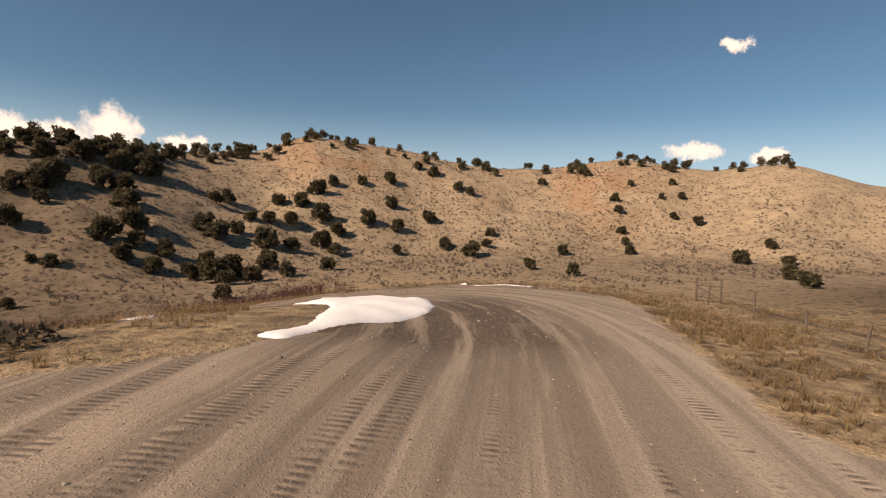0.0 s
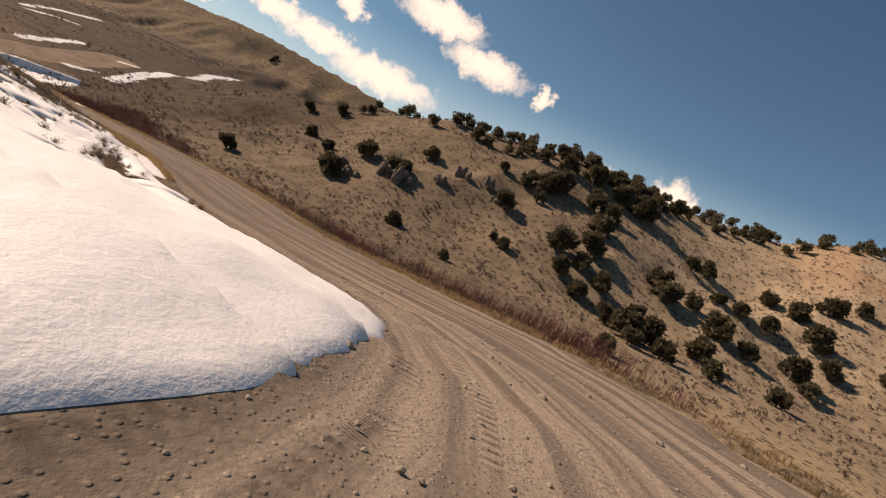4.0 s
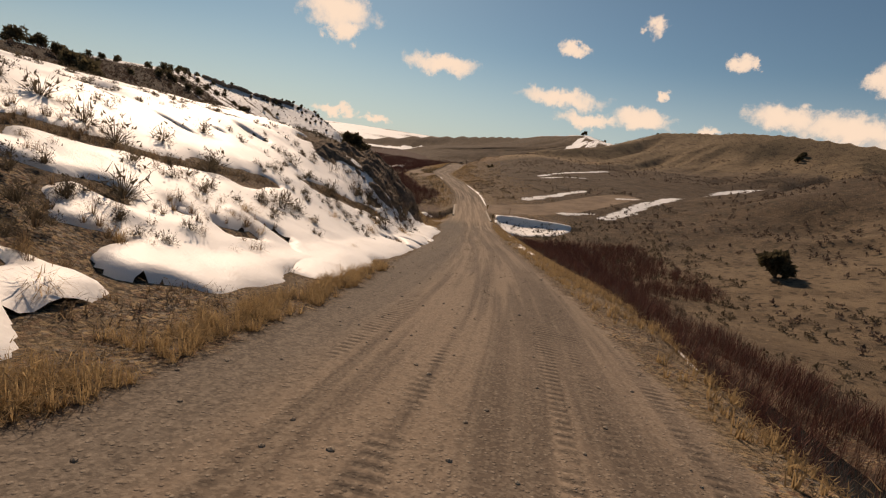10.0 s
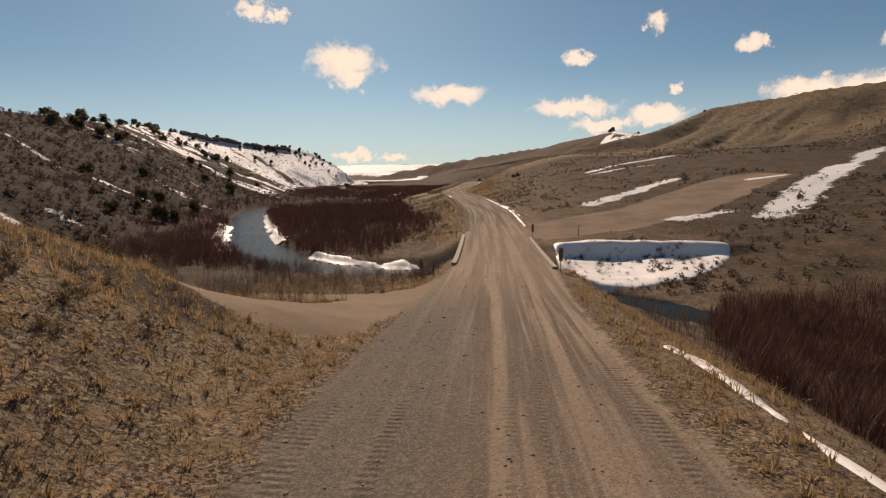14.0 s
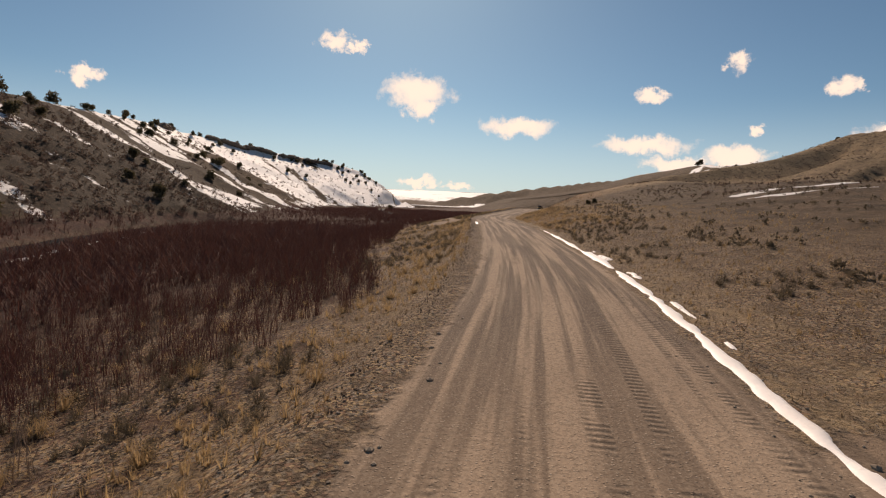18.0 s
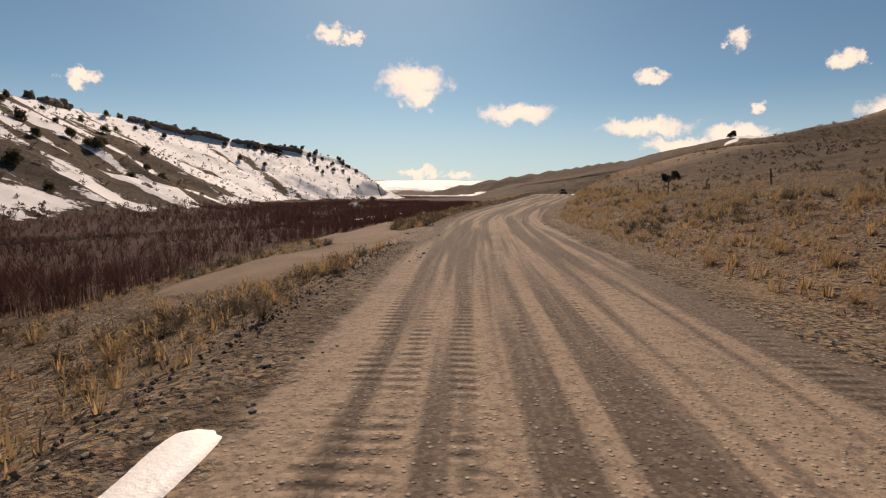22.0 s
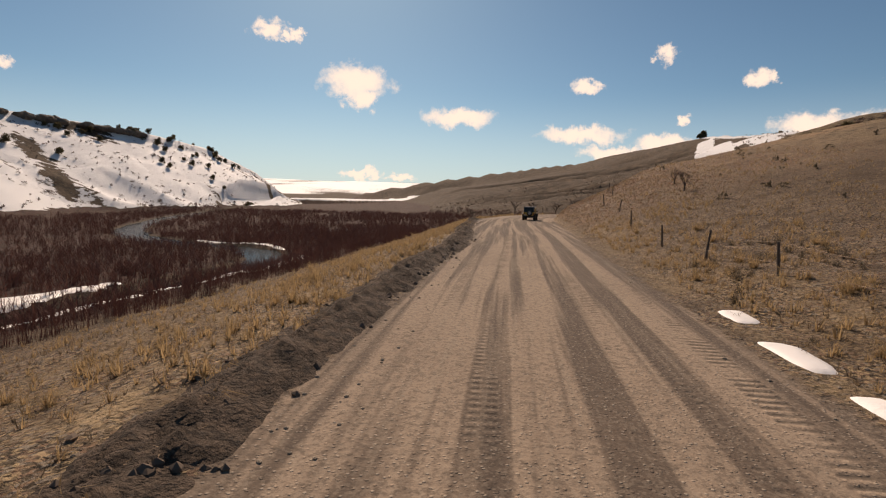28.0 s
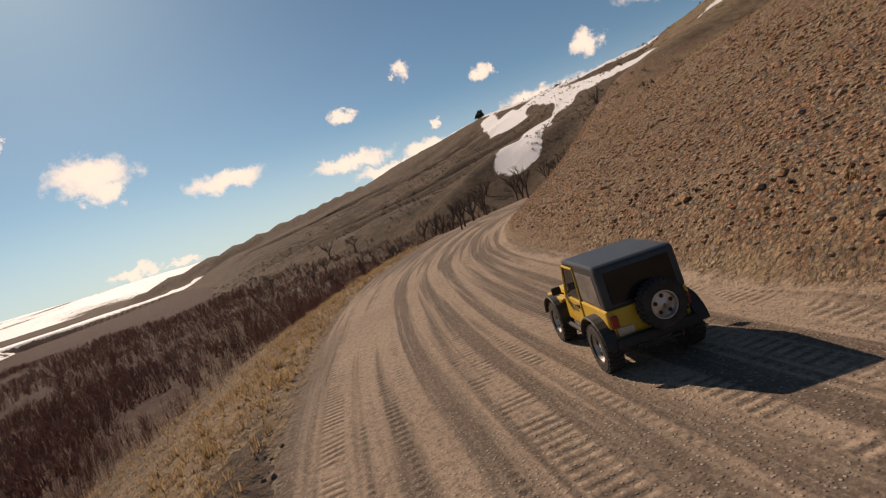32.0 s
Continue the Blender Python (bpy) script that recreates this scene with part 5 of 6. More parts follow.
def scatter(name, label, category, protos, x, y, size, material, rng, sink=0.03, clear=0.35):
    """Many small plants of a kind, joined into one mesh: each a turned and scaled copy of one of the arrays in protos."""
    if clear is not None:
        s, d, _ = road_place(x, y)
        free = (d < -np.interp(s, EDGE_AT, EDGE_LEFT) - clear) | (d > np.interp(s, EDGE_AT, EDGE_RIGHT) + clear)
        free &= ~((s > 248) & (s < 280) & (np.abs(d) < 5.5))
        for line, w in DIRT_LINES:
            q, _, _, _ = to_line(x, y, [(a, b, 0) for a, b in line])
            free &= q > w + 0.2
        q, _, _, _ = to_line(x, y, LOT)
        free &= q > 12.8
        q, water, _, _ = to_line(x, y, RIVER_LINE[::2])
        free &= (q > np.where(y > 330, 3.0, 4.4)) | (water > -24.3)
        x, y, size = x[free], y[free], size[free]
    z = land(x, y)
    parts = []
    which = rng.integers(0, len(protos), len(x))
    ang = rng.uniform(0, 6.28, len(x))
    for k, pr in enumerate(protos):
        m = which == k
        if not m.any():
            continue
        c, s = np.cos(ang[m])[:, None], np.sin(ang[m])[:, None]
        px = (pr[None, :, 0] * c - pr[None, :, 1] * s) * size[m][:, None] + x[m][:, None]
        py = (pr[None, :, 0] * s + pr[None, :, 1] * c) * size[m][:, None] + y[m][:, None]
        pz = pr[None, :, 2] * size[m][:, None] + z[m][:, None] - sink
        parts.append(np.stack([px, py, pz], -1).reshape(-1, 3))
    ob = tri_sheet(name, np.concatenate(parts), material)
    return tagged(ob, label, category, kind="stuff")


def far_juniper(seed):
    """A juniper's crown and stem for the far belts, one metre high."""
    rng = np.random.default_rng(seed)
    out = []
    for k in range(12):
        a, h = rng.uniform(0, 6.28), rng.uniform(0.14, 0.82)
        r = (0.36 - 0.24 * max(0, h - 0.35)) * rng.uniform(0.5, 1.15)
        out.append(spray(rng, 42, np.array([math.cos(a) * r, math.sin(a) * r, h]), rng.uniform(0.13, 0.2), 0.13))
    out.append(spray(rng, 50, np.array([0, 0, 0.5]), 0.2, 0.2, 0.2, 0.6))
    return np.concatenate(out)


FAR = [far_juniper(k + 500) for k in range(6)]
ridge = glide(JUNIPER_RIDGE, 4.0)
i = np.concatenate([rng.uniform(26, 62, 90), rng.uniform(14, 30, 10), rng.uniform(62, 128, 75)]).astype(int)
x, y = ridge[i, 0] - rng.uniform(-2, 26, len(i)), ridge[i, 1] + rng.uniform(-6, 6, len(i))
scatter("ridge_junipers", "belt of dark green junipers under the ridge of the hill", "tree", FAR, x, y, rng.uniform(2.8, 5.6, len(i)), M_JUNIPER, rng, 0.2, None)
mesa = glide(MESA_RIDGE, 5.0)
i = (rng.uniform(0.03, 0.93, 150) * (len(mesa) - 2)).astype(int)
t = mesa[i + 1, :2] - mesa[i, :2]
t /= np.linalg.norm(t, axis=1)[:, None]
out = np.where(rng.random(150) < 0.5, rng.uniform(-4, 10, 150), rng.uniform(10, 60, 150))
scatter("mesa_junipers", "dark junipers along the rim and side of the snowy mesa", "tree", FAR, mesa[i, 0] + t[:, 1] * out, mesa[i, 1] - t[:, 0] * out, rng.uniform(2.2, 4.8, 150), M_JUNIPER, rng, 0.2, None)


def sage_proto(seed, n=46, size=0.26, width=0.24):
    rng = np.random.default_rng(seed)
    out = []
    for k in range(9):
        a = rng.uniform(0, 6.28)
        r = rng.uniform(0.05, 0.4)
        c = np.array([math.cos(a) * r, math.sin(a) * r, rng.uniform(0.15, 0.5)])
        out.append(spray(rng, n // 9, c, 0.2, size, 0.6, width))
        if n > 40:
            out.append(spray(rng, max(3, n // 22), c * 0.85, 0.12, 0.13, 0.5, 0.30))
    return np.concatenate(out)


def tuft_proto(seed, blades=26, lean=0.5, width=0.025, droop=0.35):
    """A bunch of grass, one metre high: each blade rises, bends over and hangs outwards."""
    rng = np.random.default_rng(seed)
    a = rng.uniform(0, 6.28, blades)
    l = rng.uniform(0.1, lean, blades)
    h = rng.uniform(0.35, 1.0, blades)
    out = np.stack([np.cos(a), np.sin(a), np.zeros(blades)], 1)
    b = a + rng.normal(0, 0.7, blades)
    over = np.stack([np.cos(b), np.sin(b), np.zeros(blades)], 1)
    base = out * rng.uniform(0, 0.16, (blades, 1))
    knee = base + out * (l * 0.45)[:, None]
    knee[:, 2] += h * rng.uniform(0.6, 0.85, blades)
    tip = knee + over * (0.12 + l * rng.uniform(0.3, 0.9, blades))[:, None]
    tip[:, 2] += h * rng.uniform(-droop, 0.30, blades)
    side = np.stack([-np.sin(a), np.cos(a), np.zeros(blades)], 1) * width
    return np.stack([base - side, base + side, knee, knee - side * 0.7, knee + side * 0.7, tip], 1).reshape(-1, 3)


def stem_proto(seed, stems=13, wide=0.6, width=0.0085):
    """A willow's sheaf of stems, one metre high: each stem bent once, with a side twig or two."""
    rng = np.random.default_rng(seed)
    tris = []
    for k in range(stems):
        a, b = rng.uniform(0, 6.28), rng.uniform(0, 6.28)
        p = np.array([math.cos(a), math.sin(a), 0]) * rng.uniform(0, 0.22)
        h = rng.uniform(0.55, 1.0)
        q = p + np.array([math.cos(b) * 0.12 * wide, math.sin(b) * 0.12 * wide, h * 0.5])
        r = q + np.array([math.cos(b) * 0.35 * wide, math.sin(b) * 0.35 * wide, h * 0.5])
        s = np.array([-math.sin(b), math.cos(b), 0]) * width
        tris += [p - s, p + s, q, q - s * 0.8, q + s * 0.8, r]
        for _ in range(1):
            c = rng.uniform(0, 6.28)
            m = p + (q - p) * rng.uniform(0.5, 1.0)
            e = m + np.array([math.cos(c) * 0.2, math.sin(c) * 0.2, rng.uniform(0.2, 0.42)])
            s2 = np.array([-math.sin(c), math.cos(c), 0]) * width * 0.6
            tris += [m - s2, m + s2, e]
    return np.array(tris)


def twig_mound(seed, twigs=100):
    """A leafless shrub, one metre across: fine twigs that fan out into a rounded, uneven mound."""
    rng = np.random.default_rng(seed)
    a, lift = rng.uniform(0, 6.28, twigs), rng.uniform(0.05, 1.0, twigs)
    lobe = 0.8 + 0.25 * np.sin(a * 3 + seed) + rng.uniform(-0.15, 0.15, twigs)
    way = np.stack([np.cos(a) * np.sqrt(1 - lift ** 2), np.sin(a) * np.sqrt(1 - lift ** 2), lift * 1.1], 1)
    tip = way * (0.48 * lobe)[:, None] + np.array([0, 0, 0.04])
    base = way * rng.uniform(0.05, 0.35, (twigs, 1)) * 0.48
    side = np.stack([-np.sin(a), np.cos(a), np.zeros(twigs)], 1) * 0.0085
    main = np.stack([base - side, base + side, tip], 1)
    mid = base + (tip - base) * rng.uniform(0.3, 0.8, (twigs, 1))
    off = mid + way * 0.12 + rng.normal(0, 0.07, (twigs, 3))
    turn = rng.normal(0, 1, (twigs, 3)) * 0.007
    return np.concatenate([main, np.stack([mid - turn, mid + turn, off], 1)]).reshape(-1, 3)


SAGE = [sage_proto(k, 99, 0.13, 0.22) for k in range(4)]
SAGE_NEAR = [np.concatenate([twig_mound(k + 60), sage_proto(k + 60, 36, 0.10, 0.22)]) for k in range(5)]
FINE = [tuft_proto(k + 180, 34, 0.85, 0.017, 0.5) for k in range(5)]
CLUMP = [tuft_proto(k + 160, 340, 0.85, 0.011, 0.6) for k in range(3)]
SAGE_FAR = [sage_proto(k + 70, 18, 0.30, 0.48) for k in range(4)]
TUFT = [tuft_proto(k + 20, 10, 0.7, 0.042) for k in range(5)]
TUFT_BIG = [tuft_proto(k + 80, 110, 0.95, 0.015, 0.55) for k in range(4)]
STEM = [stem_proto(k + 40, 11) for k in range(5)]
STEM_FAR = [stem_proto(k + 140, 6, 1.0, 0.021) for k in range(5)]


def strip(rng, n, s0, s1, d0, d1):
    return at_road(rng.uniform(s0, s1, n), rng.uniform(d0, d1, n))


def cat(*pairs):
    return np.concatenate([p[0] for p in pairs]), np.concatenate([p[1] for p in pairs])


def thin(x, y, size, seed, level):
    """Keeps the points where a patchy noise is high."""
    m = fbm(x, y, size, seed, 3) > level
    return x[m], y[m]


# yellow tufts along the road's edges
x, y = cat(strip(rng, 5200, 60, 252, 3.5, 7.4), strip(rng, 2600, 20, 100, 5.4, 20), strip(rng, 1500, 34, 74, 0.7, 5.4), strip(rng, 2400, 276, 480, -9.5, -5.0),
           strip(rng, 4600, 430, 600, -11, -5.6), strip(rng, 4600, 350, 520, 5.0, 14), strip(rng, 900, 380, 445, -10, -5.2), strip(rng, 3800, 207, 264, -22, -5.6), strip(rng, 2500, 20, 75, -34, -14.5))
x, y = thin(x, y, 5, 401, -0.25)
s, d, _ = road_place(x, y)
m = (s > 96) | (d > 0) | (d < -16)
x, y = x[m], y[m]
scatter("roadside_grass", "dry yellow grass tufts along the road verge", "grass", TUFT, x, y, rng.uniform(0.22, 0.6, len(x)), M_GRASS, rng)
# large bunches of grass: on the snow by the verge, and down the embankment
x, y = cat(strip(rng, 34, 122, 186, -10, -6), strip(rng, 90, 280, 600, -15, -7), strip(rng, 130, 290, 600, -9, -5.4), strip(rng, 120, 340, 520, 5.2, 12), strip(rng, 30, 225, 250, -14, -7))
scatter("bunch_grass", "large dry yellow bunches of grass beside the road", "grass", TUFT_BIG, x, y, rng.uniform(0.4, 0.8, len(x)), M_GRASS, rng)
# low clumps between the road and the snow
cs = rng.uniform(119, 160, 170)
cd = -np.interp(cs, EDGE_AT, EDGE_LEFT) - rng.uniform(0.1, 1.0, 170) * np.interp(cs, [106, 112, 132, 138, 165], [0.7, 0.4, 0.5, 1.5, 0.35])
x, y = at_road(np.repeat(cs, 5) + rng.normal(0, 0.22, 850), np.repeat(cd, 5) + rng.normal(0, 0.16, 850))
scatter("verge_clumps", "drooping clumps of dry straw on the dark verge beside the snow", "grass", FINE, x, y, rng.uniform(0.3, 0.55, len(x)), M_GRASS, rng, 0.03, -0.1)
x, y = np.array([17.3, 16.6, 16.4, 15.1, 14.1]), np.array([10.1, 9.1, 8.2, 14.8, 13.5])
scatter("snow_bunch_grass", "large drooping bunches of dry grass standing out of the snow", "grass", CLUMP, x, y, np.array([0.52, 0.32, 0.48, 0.75, 0.5]), M_STUBBLE, rng, -0.12, None)
# grass on the embankment and the hillsides
x, y = cat(strip(rng, 9000, 276, 600, -20, -6), strip(rng, 8500, 270, 600, 5.5, 30), strip(rng, 3500, 20, 110, 6, 45), strip(rng, 3500, 10, 112, -45, -20), strip(rng, 5000, 207, 252, -24, -6))
x, y = thin(x, y, 8, 402, -0.3)
scatter("meadow_grass", "thin dry bunch grass over the slopes", "grass", TUFT, x, y, rng.uniform(0.18, 0.45, len(x)), M_GRASS, rng)
# short stubble and litter that covers the ground beside the road
STUBBLE = [tuft_proto(k + 120, 4, 1.2, 0.06) for k in range(6)]
x, y = cat(strip(rng, 16000, 276, 600, -16, -4.8), strip(rng, 22000, 270, 545, 4.8, 22), strip(rng, 4000, 110, 252, 4.6, 9), strip(rng, 9000, 206, 262, -24, -5), strip(rng, 5000, 30, 105, 6, 30), strip(rng, 1300, 134, 158, -6.2, -4.3))
x, y = thin(x, y, 3.0, 431, -0.35)
scatter("stubble", "short dry stubble and litter over the verges", "grass", STUBBLE, x, y, rng.uniform(0.10, 0.30, len(x)), M_STUBBLE, rng, 0.01, 0.0)
# straw on the strips that have melted bare in the snow
bx, by = [], []
for (sa, da, sb, db), w in BARE_BANDS:
    u = rng.uniform(0, 1, 420)
    px, py = at_road(sa + (sb - sa) * u, da + (db - da) * u + rng.uniform(-1, 1, 420) * w * 0.6)
    bx, by = bx + [px], by + [py]
bx, by = bx + [20.6 + rng.normal(0, 0.45, 150)], by + [19.6 + rng.normal(0, 0.5, 150)]
x, y = np.concatenate(bx), np.concatenate(by)
scatter("melt_straw", "matted dry straw on ground melted bare between the snow", "grass", TUFT, x, y, rng.uniform(0.12, 0.34, len(x)), M_STUBBLE, rng)
# straw and small shrubs that stand out of the mottled snow
x, y = strip(rng, 420, 125, 158, -18, -6.8)
x, y = thin(x, y, 3, 409, -0.1)
scatter("snow_straw", "small bunches of dry grass standing out of the snow", "grass", FINE, x, y, rng.uniform(0.35, 0.6, len(x)), M_STUBBLE, rng, -0.14)
# sagebrush
x, y = cat(strip(rng, 1500, 276, 400, 5.5, 16), strip(rng, 700, 276, 430, -14, -6), strip(rng, 1700, 276, 520, 9, 60), strip(rng, 1300, 276, 440, -16, -6.0), strip(rng, 180, 370, 410, -9, -5), strip(rng, 420, 400, 500, 5.4, 15), strip(rng, 500, 70, 112, -40, -22), strip(rng, 420, 254, 272, 7, 22), strip(rng, 330, 206, 246, -22, -7), strip(rng, 110, 520, 600, 18, 45), strip(rng, 1500, 90, 250, 24, 44), strip(rng, 500, 200, 276, 24, 44))
x, y = thin(x, y, 6, 403, -0.05)
size = rng.uniform(0.3, 0.85, len(x))
near = np.abs(road_place(x, y)[1]) < 15
scatter("sagebrush", "grey-brown sagebrush shrubs dotted over the slopes", "shrub", SAGE_NEAR, x[near], y[near], size[near], M_SAGE, rng)
scatter("far_sagebrush", "grey-brown sagebrush shrubs dotted over the slopes, farther from the road", "shrub", SAGE_FAR, x[~near], y[~near], size[~near], M_SAGE, rng)
# shrubs that stand out of the snow on the bank
x, y = cat(strip(rng, 2700, 100, 205, -40, -7.2), strip(rng, 230, 118, 146, -17, -8.5), strip(rng, 210, 160, 205, -14, -6.5), strip(rng, 60, 104, 128, -11.5, -8.2), strip(rng, 230, 128, 156, -18, -7.5))
x, y = thin(x, y, 5, 407, -0.05)
s, d, _ = road_place(x, y)
m = (s > 124) | (rng.random(len(x)) < 0.22) | (d < -24)
x, y = x[m], y[m]
size = rng.uniform(0.3, 0.95, len(x))
near = np.abs(road_place(x, y)[1]) < 18
scatter("bank_shrubs", "grey-brown leafless shrubs standing out of the snowy bank", "shrub", SAGE_NEAR, x[near], y[near], size[near], M_SAGE, rng, -0.16)
scatter("far_bank_shrubs", "grey-brown leafless shrubs standing out of the snowy bank, farther from the road", "shrub", SAGE, x[~near], y[~near], size[~near], M_SAGE, rng)
x, y = cat(strip(rng, 34, 140, 204, -17, -8))
scatter("large_shrubs", "large dark leafless shrubs on the snowy bank", "shrub", SAGE_NEAR, x, y, rng.uniform(1.3, 2.0, len(x)), M_SAGE, rng)
x, y = cat(strip(rng, 190, 386, 440, -9.5, -4.8), strip(rng, 60, 276, 292, 5, 9))
scatter("mound_brush", "sagebrush crowding the mound between the road and the side track", "shrub", SAGE_NEAR, x, y, rng.uniform(0.45, 1.15, len(x)), M_SAGE, rng)
# low scrub on the juniper hill
n = 11000
x, y = rng.uniform(60, 260, n), rng.uniform(-230, 190, n)
x, y = thin(x, y, 14, 404, -0.15)
far = np.abs(road_place(x, y)[1]) > 34
x, y = x[far], y[far]
scatter("hillside_scrub", "small dark scrub dotted over the bare juniper hill", "shrub", SAGE_FAR, x, y, rng.uniform(0.4, 1.2, len(x)), M_TWIG, rng)
# scrub on the far brown slope
n = 9000
x, y = rng.uniform(75, 330, n), rng.uniform(190, 760, n)
m = (x - 60) * 0.9 + 20 < 330
x, y = thin(x[m], y[m], 22, 405, -0.1)
far = np.abs(road_place(x, y)[1]) > 42
x, y = x[far], y[far]
scatter("slope_scrub", "brown scrub over the long brown slope", "shrub", SAGE_FAR, x, y, rng.uniform(0.4, 1.3, len(x)), M_TWIG, rng)
# scrub and bushes on the mesa's snowy side
n = 3600
x, y = np.concatenate([rng.uniform(-150, 15, n), rng.uniform(-80, 10, n)]), np.concatenate([rng.uniform(170, 800, n), rng.uniform(150, 340, n)])
dist, _, _, side = to_line(x, y, MESA_RIDGE)
m = (side > 0) & (dist < 95) & (land(x, y, False) > -22.4)
scatter("mesa_scrub", "dark scrub on the snowy side of the mesa", "shrub", SAGE_FAR, x[m], y[m], rng.uniform(0.5, 1.7, m.sum()), M_TWIG, rng)


# willows: the thicket of the valley floor, and the belt beside the descending road
def willow_field():
    n = 30000
    x, y = np.concatenate([rng.uniform(-45, 75, n), rng.uniform(75, 150, 9000), rng.uniform(0, 52, 9000), rng.uniform(18, 72, 9000)]), np.concatenate([rng.uniform(166, 640, n), rng.uniform(455, 640, 9000), rng.uniform(166, 290, 9000), rng.uniform(340, 520, 9000)])
    s, d, _ = road_place(x, y)
    g = land(x, y, False)
    dist, _, _, _ = to_line(x, y, RIVER_LINE[::2])
    dirt = np.full(x.shape, 9.0)
    for line, w in DIRT_LINES:
        q, _, _, _ = to_line(x, y, [(a, b, 0) for a, b in line])
        dirt = np.minimum(dirt, q - w)
    edge = np.interp(s, [280, 290, 302, 312, 334, 350, 400, 440, 500, 540, 600], [-15, -12, -8.8, -10.5, -16, -15.5, -19, -20, -17, -15, -15])
    m = (d < edge + fbm(x, y, 9, 410, 2) * 2.5) & (g < -21.3) & (g > -24.6) & (dist > np.where(y > 330, 3.0, 4.6)) & (dirt > 0.5) & (fbm(x, y, 12, 411, 3) > -0.42)
    return x[m], y[m]


x, y = willow_field()
h = rng.uniform(1.3, 2.5, len(x)) * (0.85 + 0.3 * fbm(x, y, 15, 412, 2))
size = h * 1.0
near = np.abs(road_place(x, y)[1]) < 24
scatter("willow_thicket", "dense leafless dark red willow thicket on the valley floor", "willow", STEM, x[near], y[near], size[near], M_WILLOW, rng)
scatter("far_willow_thicket", "dense leafless dark red willow thicket on the valley floor, farther from the road", "willow", STEM_FAR, x[~near], y[~near], size[~near], M_WILLOW, rng)
x, y = cat(strip(rng, 6500, 92, 250, 8.6, 22), strip(rng, 2500, 205, 250, 9, 34))
x, y = thin(x, y, 7, 413, -0.3)
scatter("willow_belt", "leafless red-brown willow brush below the road", "willow", STEM, x, y, rng.uniform(1.0, 2.3, len(x)), M_WILLOW, rng)
x, y = cat(strip(rng, 900, 228, 266, -26, -6.5), strip(rng, 2600, 96, 250, 8.0, 24), strip(rng, 300, 96, 250, 7.8, 26), strip(rng, 260, 280, 330, -26, -10), strip(rng, 160, 180, 215, -14, -7))
scatter("pale_brush", "pale bare twigs among the willows", "shrub", STEM, x, y, rng.uniform(0.7, 1.7, len(x)), M_TWIG, rng)


cx, cy = np.repeat([31, 26, 19, 13], 90), np.repeat([165, 172, 179, 188], 90)
x, y = cx + rng.normal(0, 2.4, 360), cy + rng.normal(0, 2.4, 360)
q, _, _, _ = to_line(x, y, RIVER_LINE[::2])
x, y = x[q > 3.0], y[q > 3.0]
scatter("bank_willows", "leafless dark red willow bushes on the river bank", "willow", STEM, x, y, rng.uniform(1.2, 2.2, len(x)), M_WILLOW, rng, 0.03, None)
x, y = np.concatenate([rng.uniform(61.5, 78, 46), rng.normal(46.7, 0.35, 9)]), np.concatenate([rng.uniform(157, 163, 46), rng.normal(152.4, 0.35, 9)])
scatter("snow_bank_brush", "dark leafless brush standing out of the snow beside the bridge", "shrub", SAGE_NEAR, x, y, rng.uniform(0.5, 1.2, len(x)), M_SAGE, rng, -0.15, None)


# bare trees
def bare_tree(seed):
    """A leafless cottonwood, one metre high, to be scaled: trunk and forking limbs."""
    rnd = random.Random(seed)
    tree = new("bare_tree")
    trunk, limbs = bmesh.new(), bmesh.new()

    def grow(bm, p, way, length, r, depth):
        q = p + way * length
        tube(bm, p, q, r, r * 0.68, 6 if depth < 2 else 4)
        if depth >= 4:
            return
        for _ in range(3 if depth else 4):
            turn = Euler((rnd.uniform(-0.6, 0.6), rnd.uniform(-0.6, 0.6), rnd.uniform(0, 6)))
            w = (way + Vector((rnd.uniform(-0.6, 0.6), rnd.uniform(-0.6, 0.6), rnd.uniform(0.0, 0.35)))).normalized()
            grow(limbs, p + way * length * rnd.uniform(0.65, 1.0), w, length * rnd.uniform(0.6, 0.8), r * 0.55, depth + 1)

    grow(trunk, Vector((0, 0, -0.03)), Vector((rnd.uniform(-0.05, 0.05), rnd.uniform(-0.05, 0.05), 1)).normalized(), 0.33, 0.028, 0)
    part("trunk", trunk, M_BARK, tree)
    part("branchwork", limbs, M_TWIG, tree)
    return tagged(tree, "leafless grey cottonwood tree beside the road", "tree", group="bare trees in the valley")


BARE = [bare_tree(k) for k in range(3)]
for x, y, h in [(112, 512, 6.5), (116, 518, 7.5), (121, 515, 6.0), (126, 520, 8.0), (131, 516, 7.0), (136, 522, 8.5), (141, 515, 7.5), (147, 520, 8.0), (152, 512, 6.5), (106, 520, 5.0), (104, 532, 5.5),
                (158, 520, 7.0), (110, 530, 6.0), (122, 528, 7.0), (134, 532, 7.0), (100, 540, 4.0), (30.0, 110.6, 3.0), (28.9, 111.2, 2.6), (33.2, 113.4, 1.5), (95, 416, 2.6), (97, 422, 2.2), (150, 560, 6), (160, 540, 7), (168, 530, 7), (116, 540, 5), (107, 492, 4.6), (109, 495, 5.2), (104, 497, 4.0), (113, 500, 5.6), (112, 505, 5.0), (117, 503, 6.2), (99, 560, 6.0), (106, 580, 6.5), (112, 600, 7.0), (118, 590, 7.5), (92, 590, 5.5), (88, 620, 6.0)]:
    plant(BARE[int(rng.integers(0, 3))], x, y, h, rng)
for k, p in enumerate(BARE):
    p.matrix_world = Matrix.Translation((128 + 7 * k, 508 + 3 * k, place(128 + 7 * k, 508 + 3 * k) - 0.1)) @ Matrix.Diagonal((7, 7, 7, 1))


